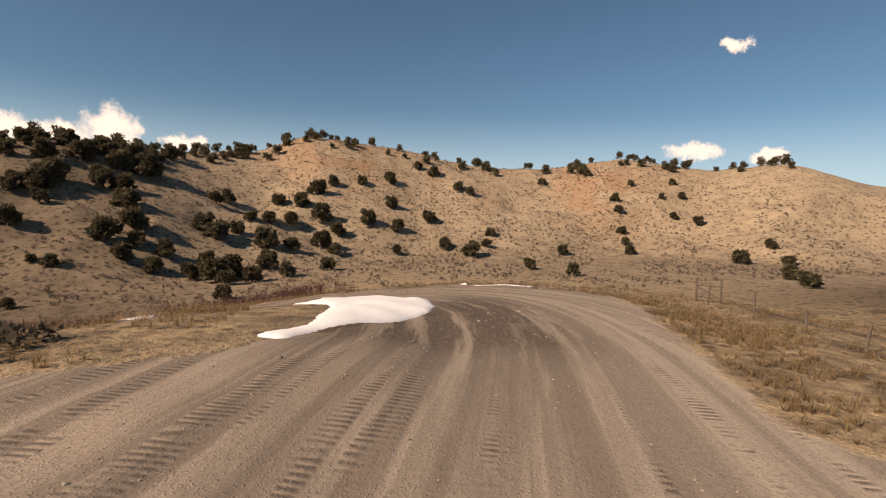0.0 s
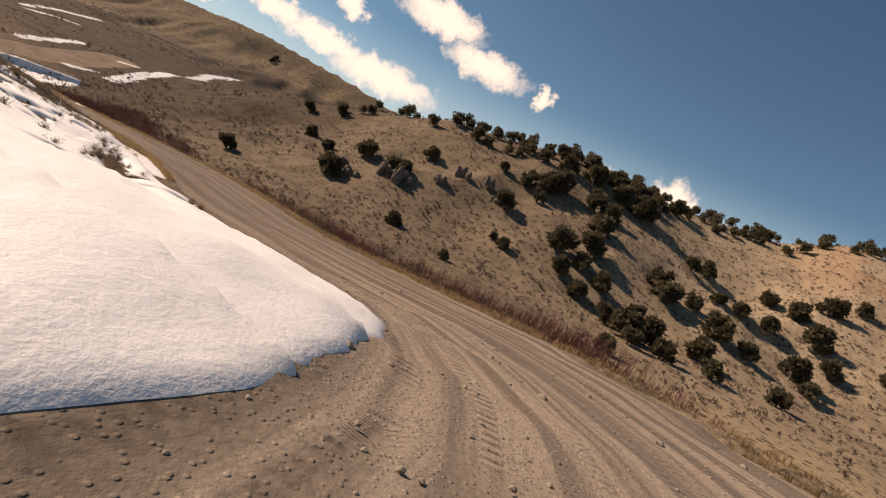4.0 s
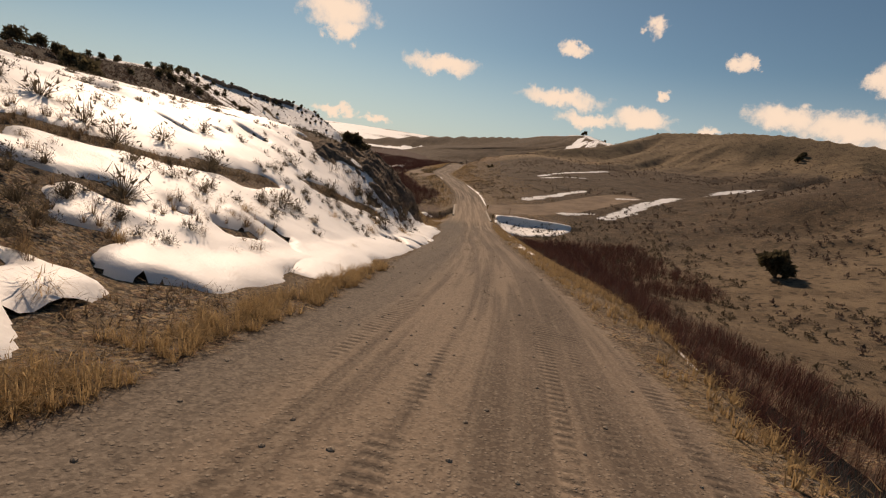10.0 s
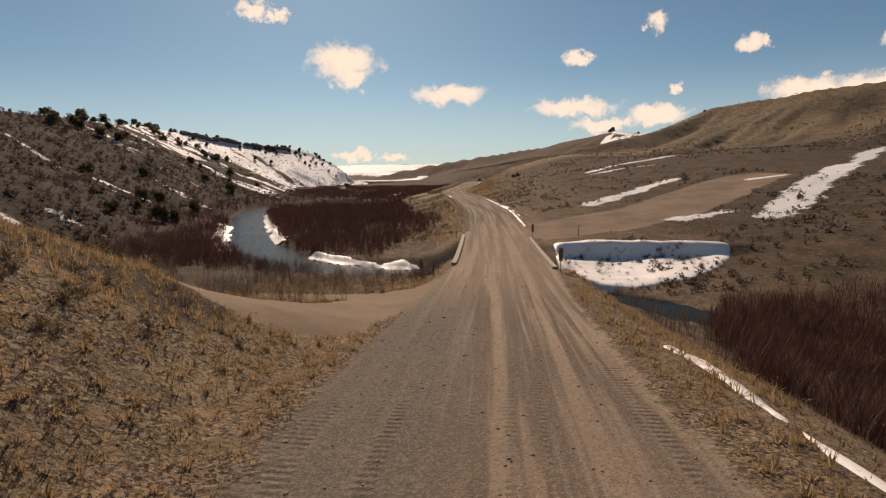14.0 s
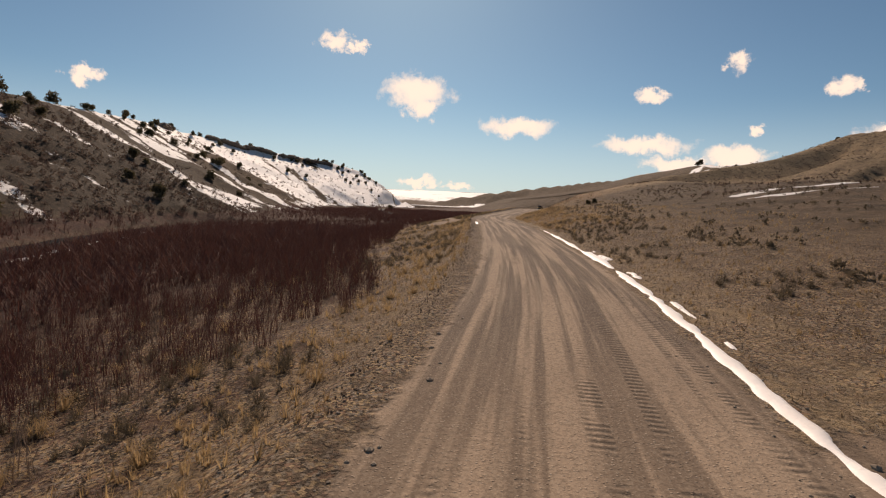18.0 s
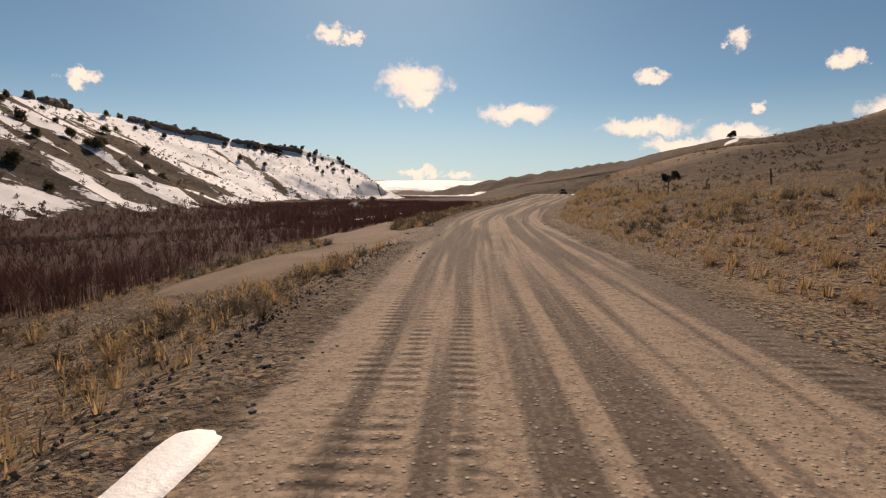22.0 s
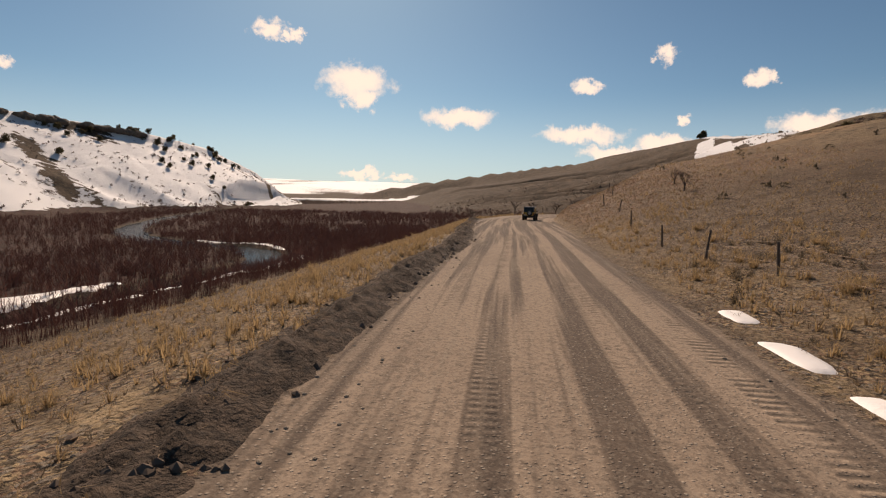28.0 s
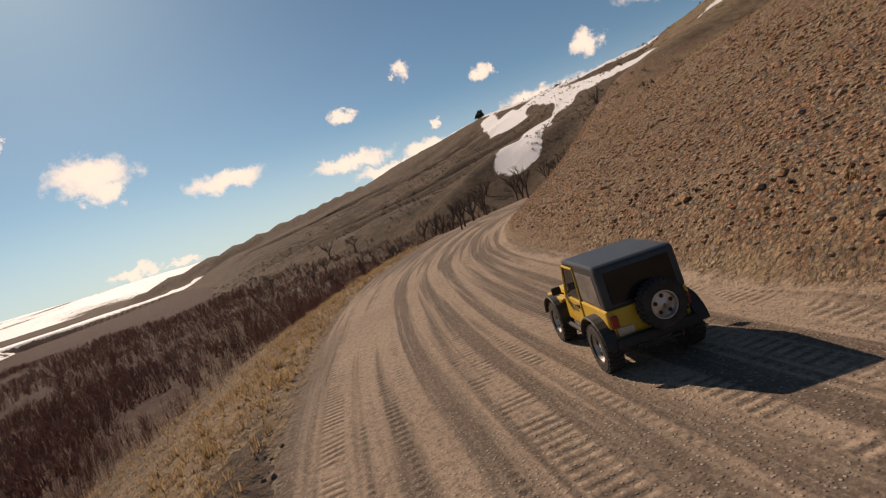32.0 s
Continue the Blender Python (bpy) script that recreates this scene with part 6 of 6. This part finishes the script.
# ---- the off-road car ----
M_YELLOW = simple("yellow_paint", (0.62, 0.38, 0.035), (0.48, 0.30, 0.06), 0.8, 0.32, specular=0.5, amount=0.35)
M_TOP = simple("dark_grey_hardtop", (0.040, 0.046, 0.050), (0.065, 0.060, 0.055), 0.6, 0.36, relief=0.004)
M_BLACK = simple("black_plastic", (0.022, 0.021, 0.020), (0.05, 0.043, 0.036), 0.3, 0.6)
M_TYRE = simple("dusty_tyre_rubber", (0.030, 0.028, 0.026), (0.085, 0.070, 0.055), 0.25, 0.9, relief=0.006)
M_RIM = simple("alloy_rim", (0.55, 0.53, 0.50), (0.30, 0.27, 0.24), 0.2, 0.4, 0.8)
M_RED = simple("red_lamp", (0.35, 0.02, 0.015), (0.2, 0.015, 0.01), 0.2, 0.25, specular=0.5)
M_GLASS = Mat("tinted_glass", 0.12, 0, 0.3)
M_GLASS.color((0.014, 0.013, 0.013))
M_GLASS = M_GLASS.mat
M_PALEGLASS = Mat("dusty_glass", 0.25, 0, 0.6)
M_PALEGLASS.color(M_PALEGLASS.mix(M_PALEGLASS.ramp(M_PALEGLASS.noise(0.3), 0.35, 0.7), (0.20, 0.175, 0.155), (0.12, 0.105, 0.095)))
M_PALEGLASS = M_PALEGLASS.mat


def prism(outline, x0, x1, bevel=0.03):
    """A solid from an outline of (y, z) points, drawn out from x0 to x1, with rounded edges."""
    bm = bmesh.new()
    a = [bm.verts.new((x0, y, z)) for y, z in outline]
    b = [bm.verts.new((x1, y, z)) for y, z in outline]
    bm.faces.new(a)
    bm.faces.new(b[::-1])
    for k in range(len(a)):
        j = (k + 1) % len(a)
        bm.faces.new((a[j], a[k], b[k], b[j]))
    bmesh.ops.recalc_face_normals(bm, faces=bm.faces)
    if bevel:
        bmesh.ops.bevel(bm, geom=list(bm.edges), offset=bevel, segments=2, affect="EDGES", profile=0.5)
    return bm


def wheel(parent, x, y, z, r=0.43, w=0.30, turn=0.0, name="wheel"):
    """A knobbly tyre on a five-hole rim, its axle along x."""
    hub = new(name)
    hub.parent = parent
    hub.matrix_basis = Matrix.Translation((x, y, z)) @ Matrix.Rotation(turn, 4, "Z")
    bm = bmesh.new()
    prof = [(-w / 2, r * 0.62), (-w / 2, r * 0.90), (-w * 0.42, r * 0.97), (w * 0.42, r * 0.97), (w / 2, r * 0.90), (w / 2, r * 0.62), (w * 0.3, r * 0.56), (-w * 0.3, r * 0.56)]
    n = 36
    rings = [[bm.verts.new((px, math.cos(a) * pr, math.sin(a) * pr)) for px, pr in prof] for a in [2 * math.pi * k / n for k in range(n)]]
    for k in range(n):
        p, q = rings[k], rings[(k + 1) % n]
        for j in range(len(prof)):
            i = (j + 1) % len(prof)
            bm.faces.new((p[j], q[j], q[i], p[i]))
    bmesh.ops.recalc_face_normals(bm, faces=bm.faces)
    for k in range(30):
        a = 2 * math.pi * k / 30
        for sx, shift in ((-1, 0), (0, 0.1), (1, 0.05)):
            box(bm, (w * 0.27, 0.055, 0.03), (sx * w * 0.34, math.cos(a + shift) * r * 0.985, math.sin(a + shift) * r * 0.985), Matrix.Rotation(a + shift - math.pi / 2, 4, "X"))
    part("tyre", bm, M_TYRE, hub, "dusty knobbly black tyre")
    bm = bmesh.new()
    out = w * 0.40
    for px, pr, px2, pr2 in ((out, r * 0.62, out, r * 0.54), (out, r * 0.54, out * 0.45, r * 0.48), (out * 0.45, r * 0.48, out * 0.6, r * 0.2), (out * 0.6, r * 0.2, out * 0.8, 0.02),
                             (-out, r * 0.62, -out, r * 0.54), (-out, r * 0.54, -out * 0.45, r * 0.48), (-out * 0.45, r * 0.48, -out * 0.6, r * 0.2), (-out * 0.6, r * 0.2, -out * 0.8, 0.02)):
        m = 30
        p = [bm.verts.new((px, math.cos(2 * math.pi * k / m) * pr, math.sin(2 * math.pi * k / m) * pr)) for k in range(m)]
        q = [bm.verts.new((px2, math.cos(2 * math.pi * k / m) * pr2, math.sin(2 * math.pi * k / m) * pr2)) for k in range(m)]
        for k in range(m):
            bm.faces.new((p[k], p[(k + 1) % m], q[(k + 1) % m], q[k]))
    bmesh.ops.remove_doubles(bm, verts=bm.verts, dist=0.0005)
    bmesh.ops.recalc_face_normals(bm, faces=bm.faces)
    rim = part("rim", bm, M_RIM, hub, "dusty alloy rim")
    for side in (-1, 1):
        for k in range(5):
            a = 2 * math.pi * k / 5 + 0.3
            bm = bmesh.new()
            # solid black plug on the closed rim, standing in for a shaded hole
            tube(bm, (side * out * 0.40, math.cos(a) * r * 0.36, math.sin(a) * r * 0.36), (side * out * 0.66, math.cos(a) * r * 0.36, math.sin(a) * r * 0.36), 0.035, 0.035, 10)
            part("rim_opening", bm, M_BLACK, hub)
    return hub


def build_car():
    car = new("off_road_car")
    tagged(car, "yellow short off-road car with a dark hardtop on the gravel road", "car")
    R = 0.43
    # frame and floor
    part("chassis", prism([(-1.75, 0.50), (1.75, 0.50), (1.75, 0.66), (-1.75, 0.66)], -0.45, 0.45), M_BLACK, car)
    # tub: sides, rear, floor
    tub = prism([(-1.62, 0.62), (-1.62, 1.14), (0.52, 1.14), (0.56, 1.10), (0.60, 0.62)], -0.76, 0.76, 0.035)
    part("tub", tub, M_YELLOW, car)
    part("bonnet", prism([(0.52, 0.78), (0.52, 1.17), (1.72, 1.07), (1.78, 1.02), (1.78, 0.70)], -0.60, 0.60, 0.05), M_YELLOW, car)
    part("grille", prism([(1.78, 0.68), (1.78, 1.03), (1.83, 1.02), (1.83, 0.68)], -0.58, 0.58, 0.01), M_YELLOW, car)
    for side in (-1, 1):
        part("wing", prism([(0.62, 1.02), (1.76, 0.98), (1.80, 0.90), (1.75, 0.86), (0.80, 0.90)], side * 0.58, side * 0.80, 0.025), M_YELLOW, car)
        lamp = bmesh.new()
        tube(lamp, (side * 0.42, 1.82, 0.90), (side * 0.42, 1.86, 0.90), 0.095, 0.09, 18)
        part("headlight", lamp, M_PALEGLASS, car, "round headlight")
    # windscreen frame and door frames
    part("windscreen_frame", prism([(0.46, 1.12), (0.16, 1.80), (0.22, 1.82), (0.54, 1.14)], -0.72, 0.72, 0.015), M_YELLOW, car)
    part("windscreen", prism([(0.475, 1.20), (0.205, 1.76), (0.235, 1.765), (0.51, 1.205)], -0.62, 0.62, 0.004), M_PALEGLASS, car)
    for side in (-1, 1):
        door = part("door", prism([(-0.46, 0.72), (-0.46, 1.13), (0.44, 1.13), (0.44, 0.72)], side * 0.750, side * 0.785, 0.012), M_YELLOW, car)
        bm = bmesh.new()
        for a, b in (((-0.43, 1.13), (-0.43, 1.76)), ((-0.43, 1.76), (0.17, 1.76)), ((0.17, 1.76), (0.44, 1.13))):
            tube(bm, (side * 0.745, *a), (side * 0.735, *b), 0.026, 0.026, 8)
        part("window_frame", bm, M_YELLOW, door)
        part("window_pane", prism([(-0.41, 1.13), (-0.41, 1.74), (0.16, 1.74), (0.41, 1.13)], side * 0.728, side * 0.738, 0.0), M_GLASS, door)
        bm = bmesh.new()
        box(bm, (0.02, 0.13, 0.06), (side * 0.795, -0.34, 1.04), None, 0.006)
        part("handle", bm, M_BLACK, door)
        # mirror
        bm = bmesh.new()
        box(bm, (0.20, 0.08, 0.16), (side * 0.92, 0.46, 1.26), None, 0.025)
        tube(bm, (side * 0.78, 0.44, 1.16), (side * 0.90, 0.46, 1.22), 0.018, 0.018, 6)
        part("mirror", bm, M_BLACK, car)
        # faded side stripes, as plain bars
        bm = bmesh.new()
        for k, l in enumerate((0.55, 0.42, 0.30)):
            box(bm, (0.004, l, 0.022), (side * 0.789, -0.02 - 0.06 * k, 1.02 - 0.045 * k))
        part("side_marking", bm, M_BLACK, car)
        # flares and side step
        for y0 in (-1.14, 1.23):
            bm = bmesh.new()
            rings = []
            for a in np.linspace(math.radians(8), math.radians(172), 13):
                ring = []
                for px, rr in ((0.70, 0.50), (0.70, 0.57), (0.93, 0.555), (0.95, 0.53), (0.93, 0.51)):
                    ring.append(bm.verts.new((side * px, y0 + math.cos(a) * rr * 1.12, 0.47 + math.sin(a) * rr * 0.98)))
                rings.append(ring)
            for p, q in zip(rings[:-1], rings[1:]):
                for j in range(5):
                    bm.faces.new((p[j], p[(j + 1) % 5], q[(j + 1) % 5], q[j]))
            bm.faces.new(rings[0])
            bm.faces.new(rings[-1])
            bmesh.ops.recalc_face_normals(bm, faces=bm.faces)
            part("wheel_flare", bm, M_BLACK, car, "wide black wheel flare")
        bm = bmesh.new()
        tube(bm, (side * 0.80, -0.55, 0.52), (side * 0.80, 0.62, 0.52), 0.05, 0.05, 10)
        part("side_step", bm, M_BLACK, car)
    # hardtop with its windows
    top = prism([(-1.63, 1.14), (-1.54, 1.83), (-1.46, 1.89), (0.10, 1.89), (0.20, 1.82), (0.14, 1.79), (-0.45, 1.79), (-0.47, 1.14)], -0.745, 0.745, 0.05)
    part("hardtop", top, M_TOP, car, "dark grey moulded hardtop")
    for side in (-1, 1):
        part("side_window", prism([(-1.46, 1.20), (-1.38, 1.72), (-0.56, 1.72), (-0.56, 1.20)], side * 0.742, side * 0.752, 0.004), M_PALEGLASS, car, "dusty side window")
    part("rear_window", prism([(-1.636, 1.22), (-1.566, 1.76), (-1.556, 1.76), (-1.626, 1.22)], -0.60, 0.60, 0.0), M_GLASS, car, "dark rear window")
    bm = bmesh.new()
    box(bm, (1.30, 0.02, 0.44), (0, -1.632, 0.92), None, 0.01)
    part("tailgate", bm, M_YELLOW, car)
    # bumpers, lamps, plate
    for y0 in (-1.74, 1.92):
        bm = bmesh.new()
        box(bm, (1.50, 0.14, 0.17), (0, y0, 0.60), None, 0.03)
        part("bumper", bm, M_BLACK, car)
    for side in (-1, 1):
        bm = bmesh.new()
        box(bm, (0.12, 0.06, 0.20), (side * 0.66, -1.66, 0.95), None, 0.012)
        part("tail_light", bm, M_RED, car)
    bm = bmesh.new()
    box(bm, (0.30, 0.015, 0.14), (-0.50, -1.66, 0.76), None, 0.004)
    part("plate", bm, M_RIM, car)
    bm = bmesh.new()
    tube(bm, (-0.35, -1.80, 0.46), (0.35, -1.80, 0.46), 0.03, 0.03, 8)
    for y0 in (-1.14, 1.23):
        tube(bm, (-0.72, y0, R), (0.72, y0, R), 0.05, 0.05, 10)
    tube(bm, (0.0, -1.10, R), (0.0, 1.2, R + 0.12), 0.04, 0.04, 8)
    part("axle", bm, M_BLACK, car)
    for x in (-0.77, 0.77):
        for y0 in (-1.14, 1.23):
            wheel(car, x, y0, R, R, 0.30)
    spare = wheel(car, 0.14, -1.83, 1.05, 0.40, 0.26, math.pi / 2, "spare_wheel")
    return car


car = build_car()
cx, cy = 86.75, 444.35
car.matrix_world = Matrix.Translation((cx, cy, place(cx, cy) + 0.005)) @ Matrix.Rotation(radians(-19.0), 4, "Z") @ Matrix.Diagonal((1, 1, 1.04, 1))


# ---- posts, markers and fences ----
def wood_post(x, y, high, lean=0.0, r=0.06):
    post = new("fence_post")
    post.matrix_world = Matrix.Translation((x, y, place(x, y))) @ Matrix.Rotation(lean, 4, "Y")
    bm = bmesh.new()
    tube(bm, (0, 0, -0.3), (0.01, 0.0, high), r, r * 0.85, 8)
    for v in bm.verts:
        v.co += Vector((noise.noise(v.co * 9 + Vector((x, y, 0))), noise.noise(v.co * 8 + Vector((y, x, 0))), 0)) * 0.012
    part("shaft", bm, M_WOOD, post)
    return tagged(post, "weathered grey wooden fence post on the slope", "post", group="fence posts along the road")


def fence(points, high=1.25, wires=3):
    """Posts with sagging wire between them."""
    tops = []
    for k, (x, y) in enumerate(points):
        wood_post(x, y, high * (0.9 + 0.2 * ((k * 37) % 10) / 10), 0.12 * math.sin(k * 2.3))
        tops.append(Vector((x, y, place(x, y))))
    thing = new("wire_fence")
    thing.location = tops[0]
    tagged(thing, "thin rusty wire strung between fence posts", "fence")
    for w in range(wires):
        bm = bmesh.new()
        hh = high * (0.35 + 0.28 * w)
        for a, b in zip(tops[:-1], tops[1:]):
            mid = (a + b) / 2 + Vector((0, 0, hh - 0.06))
            tube(bm, a + Vector((0, 0, hh)) - tops[0], mid - tops[0], 0.0035, 0.0035, 4)
            tube(bm, mid - tops[0], b + Vector((0, 0, hh)) - tops[0], 0.0035, 0.0035, 4)
        part("wire", bm, M_STEEL, thing)


fence([(76.9, 258), (77.2, 265), (76.9, 272.6), (78.2, 280), (79.0, 287.2), (78.0, 296), (76.5, 303), (75.8, 309.5), (75.5, 318), (76.0, 327), (77.2, 337), (78.6, 346), (80.5, 356), (81.2, 366), (81.6, 374), (82.5, 380), (83.2, 386), (84.0, 392), (84.8, 398), (87, 408), (89.5, 417), (91, 425.5), (94.6, 433), (97, 441)])
fence([(-21.0, -16.5), (-17.5, -18.2), (-14.0, -20.6), (-10.5, -23.0), (-6.5, -25.2), (-2.0, -27.3)], 1.1, 2)


def wood_gate(x, y, turn):
    """An H-shaped brace of two posts with rails, where the fence turns."""
    brace = new("fence_brace")
    brace.matrix_world = Matrix.Translation((x, y, place(x, y))) @ Matrix.Rotation(turn, 4, "Z")
    for px in (-0.7, 0.7):
        bm = bmesh.new()
        tube(bm, (px, 0, -0.3), (px, 0, 1.45), 0.07, 0.06, 8)
        part("post", bm, M_WOOD, brace)
    for z0, z1 in ((1.05, 1.05), (0.25, 1.0)):
        bm = bmesh.new()
        tube(bm, (-0.7, 0, z0), (0.7, 0, z1), 0.045, 0.04, 8)
        part("rail", bm, M_WOOD, brace)
    tagged(brace, "dark wooden H-shaped fence brace in the dry grass", "fence")


wood_gate(-2.0, -27.3, 0.6)
for x, y, high, r in [(66.8, 171.5, 1.5, 0.05), (51.2, 172.3, 1.8, 0.04), (47.5, 148.2, 1.1, 0.05)]:
    wood_post(x, y, high, 0.06, r)

M_BLACKPAINT = simple("black_sign_paint", (0.02, 0.02, 0.02), (0.05, 0.045, 0.04), 0.2, 0.6)
M_SIGNYELLOW = simple("faded_yellow_sign", (0.50, 0.33, 0.10), (0.30, 0.20, 0.09), 0.3, 0.6)


def hazard_sign(x, y, turn, flip):
    """A bridge-end marker: a narrow yellow plate with slanting black bars on a steel post."""
    sign = new("hazard_marker")
    sign.matrix_world = Matrix.Translation((x, y, place(x, y))) @ Matrix.Rotation(turn, 4, "Z")
    bm = bmesh.new()
    tube(bm, (0, 0.03, -0.4), (0, 0.03, 1.75), 0.03, 0.03, 8)
    part("post", bm, M_STEEL, sign)
    bm = bmesh.new()
    box(bm, (0.32, 0.012, 0.95), (0, 0, 1.35), None, 0.003)
    plate = part("plate", bm, M_SIGNYELLOW, sign, "faded yellow plate")
    for k in range(5):
        z = 0.98 + 0.18 * k
        bm = bmesh.new()
        lo, hi = (-0.155, 0.155) if flip else (0.155, -0.155)
        a = [bm.verts.new(v) for v in ((lo, -0.009, z), (lo, -0.009, z + 0.09), (hi, -0.009, min(1.82, z + 0.09 + 0.15)), (hi, -0.009, min(1.82, z + 0.15)))]
        b = [bm.verts.new((v.co.x, -0.006, v.co.z)) for v in a]
        bm.faces.new(a)
        for i in range(4):
            bm.faces.new((a[i], b[i], b[(i + 1) % 4], a[(i + 1) % 4]))
        bmesh.ops.recalc_face_normals(bm, faces=bm.faces)
        part("black_bar", bm, M_BLACKPAINT, plate)
    tagged(sign, "black and yellow striped hazard marker at the bridge end", "sign", group="bridge markers")


hazard_sign(46.55, 151.45, 0.05, False)
hazard_sign(60.0, 167.4, 3.3, True)
hazard_sign(57.0, 144.3, 0.0, True)


# ---- stones ----
def stones():
    """Loose stones on the road's shoulders and on the slope of the cut, nearest the camera's way."""
    rnd = random.Random(21)
    protos = []
    for k in range(5):
        bm = bmesh.new()
        bmesh.ops.create_icosphere(bm, subdivisions=1, radius=0.5)
        for v in bm.verts:
            v.co *= 1 + 0.5 * noise.noise(v.co * 2.2 + Vector((k * 5.0, 0, 0)))
            v.co.z *= 0.65
        me = bpy.data.meshes.new("stone")
        bm.to_mesh(me)
        bm.free()
        me.materials.append(M_STONE)
        protos.append(me)
    arr = [np.array([tuple(me.vertices[i].co) for p in me.polygons for i in p.vertices]) for me in protos]
    r2 = np.random.default_rng(33)
    x, y = cat(strip(r2, 2200, 60, 250, -6, 5), strip(r2, 1700, 280, 540, -6.5, -3.2), strip(r2, 1500, 280, 540, 3, 7), strip(r2, 1600, 330, 400, 5, 14), strip(r2, 700, 30, 95, -14, 4))
    scatter("loose_stones", "loose stones scattered over the road edges and the cut slope", "stone", arr, x, y, r2.uniform(0.03, 0.10, len(x)) * np.where(r2.random(len(x)) < 0.05, 2.4, 1), M_STONE, r2, sink=-0.005, clear=None)

    x, y = cat(strip(r2, 7000, 522, 602, 5.6, 19), strip(r2, 4500, 545, 602, 6, 16))
    size = r2.uniform(0.05, 0.18, len(x)) * np.where(r2.random(len(x)) < 0.06, 1.9, 1)
    scatter("slope_debris", "red and tan rock debris covering the slope of the road cut", "stone", arr, x, y, size, M_DEBRIS, r2, sink=-0.005, clear=None)
    x, y = cat(strip(r2, 4500, 320, 420, 5.2, 15))
    scatter("bank_stones", "dusty stones on the bank beside the road", "stone", arr, x, y, r2.uniform(0.04, 0.16, len(x)), M_STONE, r2, sink=-0.005, clear=None)


stones()


def berm():
    """The ridge of dark clods that the grader left along the road's edge."""
    r2 = np.random.default_rng(8)
    clods = []
    for k in range(5):
        bm = bmesh.new()
        bmesh.ops.create_icosphere(bm, subdivisions=1, radius=0.5)
        for v in bm.verts:
            v.co *= 1 + 0.7 * noise.noise(v.co * 2.6 + Vector((k * 3.0, 9, 0)))
        clods.append(np.array([tuple(v.co) for f in bm.faces for v in f.verts]))
        bm.free()
    # the ridge of earth itself
    S, D = np.meshgrid(np.arange(426, 556, 0.16), np.arange(-1.05, 1.06, 0.15), indexing="ij")
    x, y = at_road(S.ravel(), (-np.interp(S, EDGE_AT, EDGE_LEFT) - 0.75 + 0.25 * fbm(S, S * 0, 6, 905, 2) + D).ravel())
    lump = 0.8 * fbm(x, y, 0.8, 901, 3) + 0.7 * fbm(x, y, 0.36, 902, 2)
    high = np.clip(1 - np.abs(D.ravel()), 0, 1) ** 0.8 * np.maximum(0.10, 0.27 + 0.34 * lump) * (smooth(426, 438, S) * smooth(556, 546, S)).ravel() - 0.04
    ridge_z = land(x, y) + high
    i = np.arange(S.size).reshape(S.shape)
    faces = np.stack([i[:-1, :-1], i[1:, :-1], i[1:, 1:], i[:-1, 1:]], -1).reshape(-1, 4)
    tagged(sheet("berm", np.stack([x, y, ridge_z], 1), faces, M_BERM), "low berm of dark lumpy earth graded along the road edge", "berm", kind="structure")
    s = r2.uniform(428, 552, 5200)
    x, y = at_road(s, -np.interp(s, EDGE_AT, EDGE_LEFT) - 0.7 + r2.normal(0, 0.38, len(s)))
    scatter("earth_clods", "small clods of dark earth about the berm", "earth", clods, x, y, r2.uniform(0.05, 0.22, len(s)) * r2.uniform(0.5, 1, len(s)), M_EARTH, r2, sink=0.0, clear=None)
    s = np.concatenate([r2.uniform(290, 428, 3600), r2.uniform(102, 246, 2600)])
    x, y = at_road(s, -np.interp(s, EDGE_AT, EDGE_LEFT) - 0.6 - np.abs(r2.normal(0, 0.9, len(s))))
    scatter("verge_clods", "dark clods of earth along the road verge", "earth", clods, x, y, r2.uniform(0.02, 0.075, len(s)), M_EARTH, r2, sink=0.01, clear=0.05)


berm()
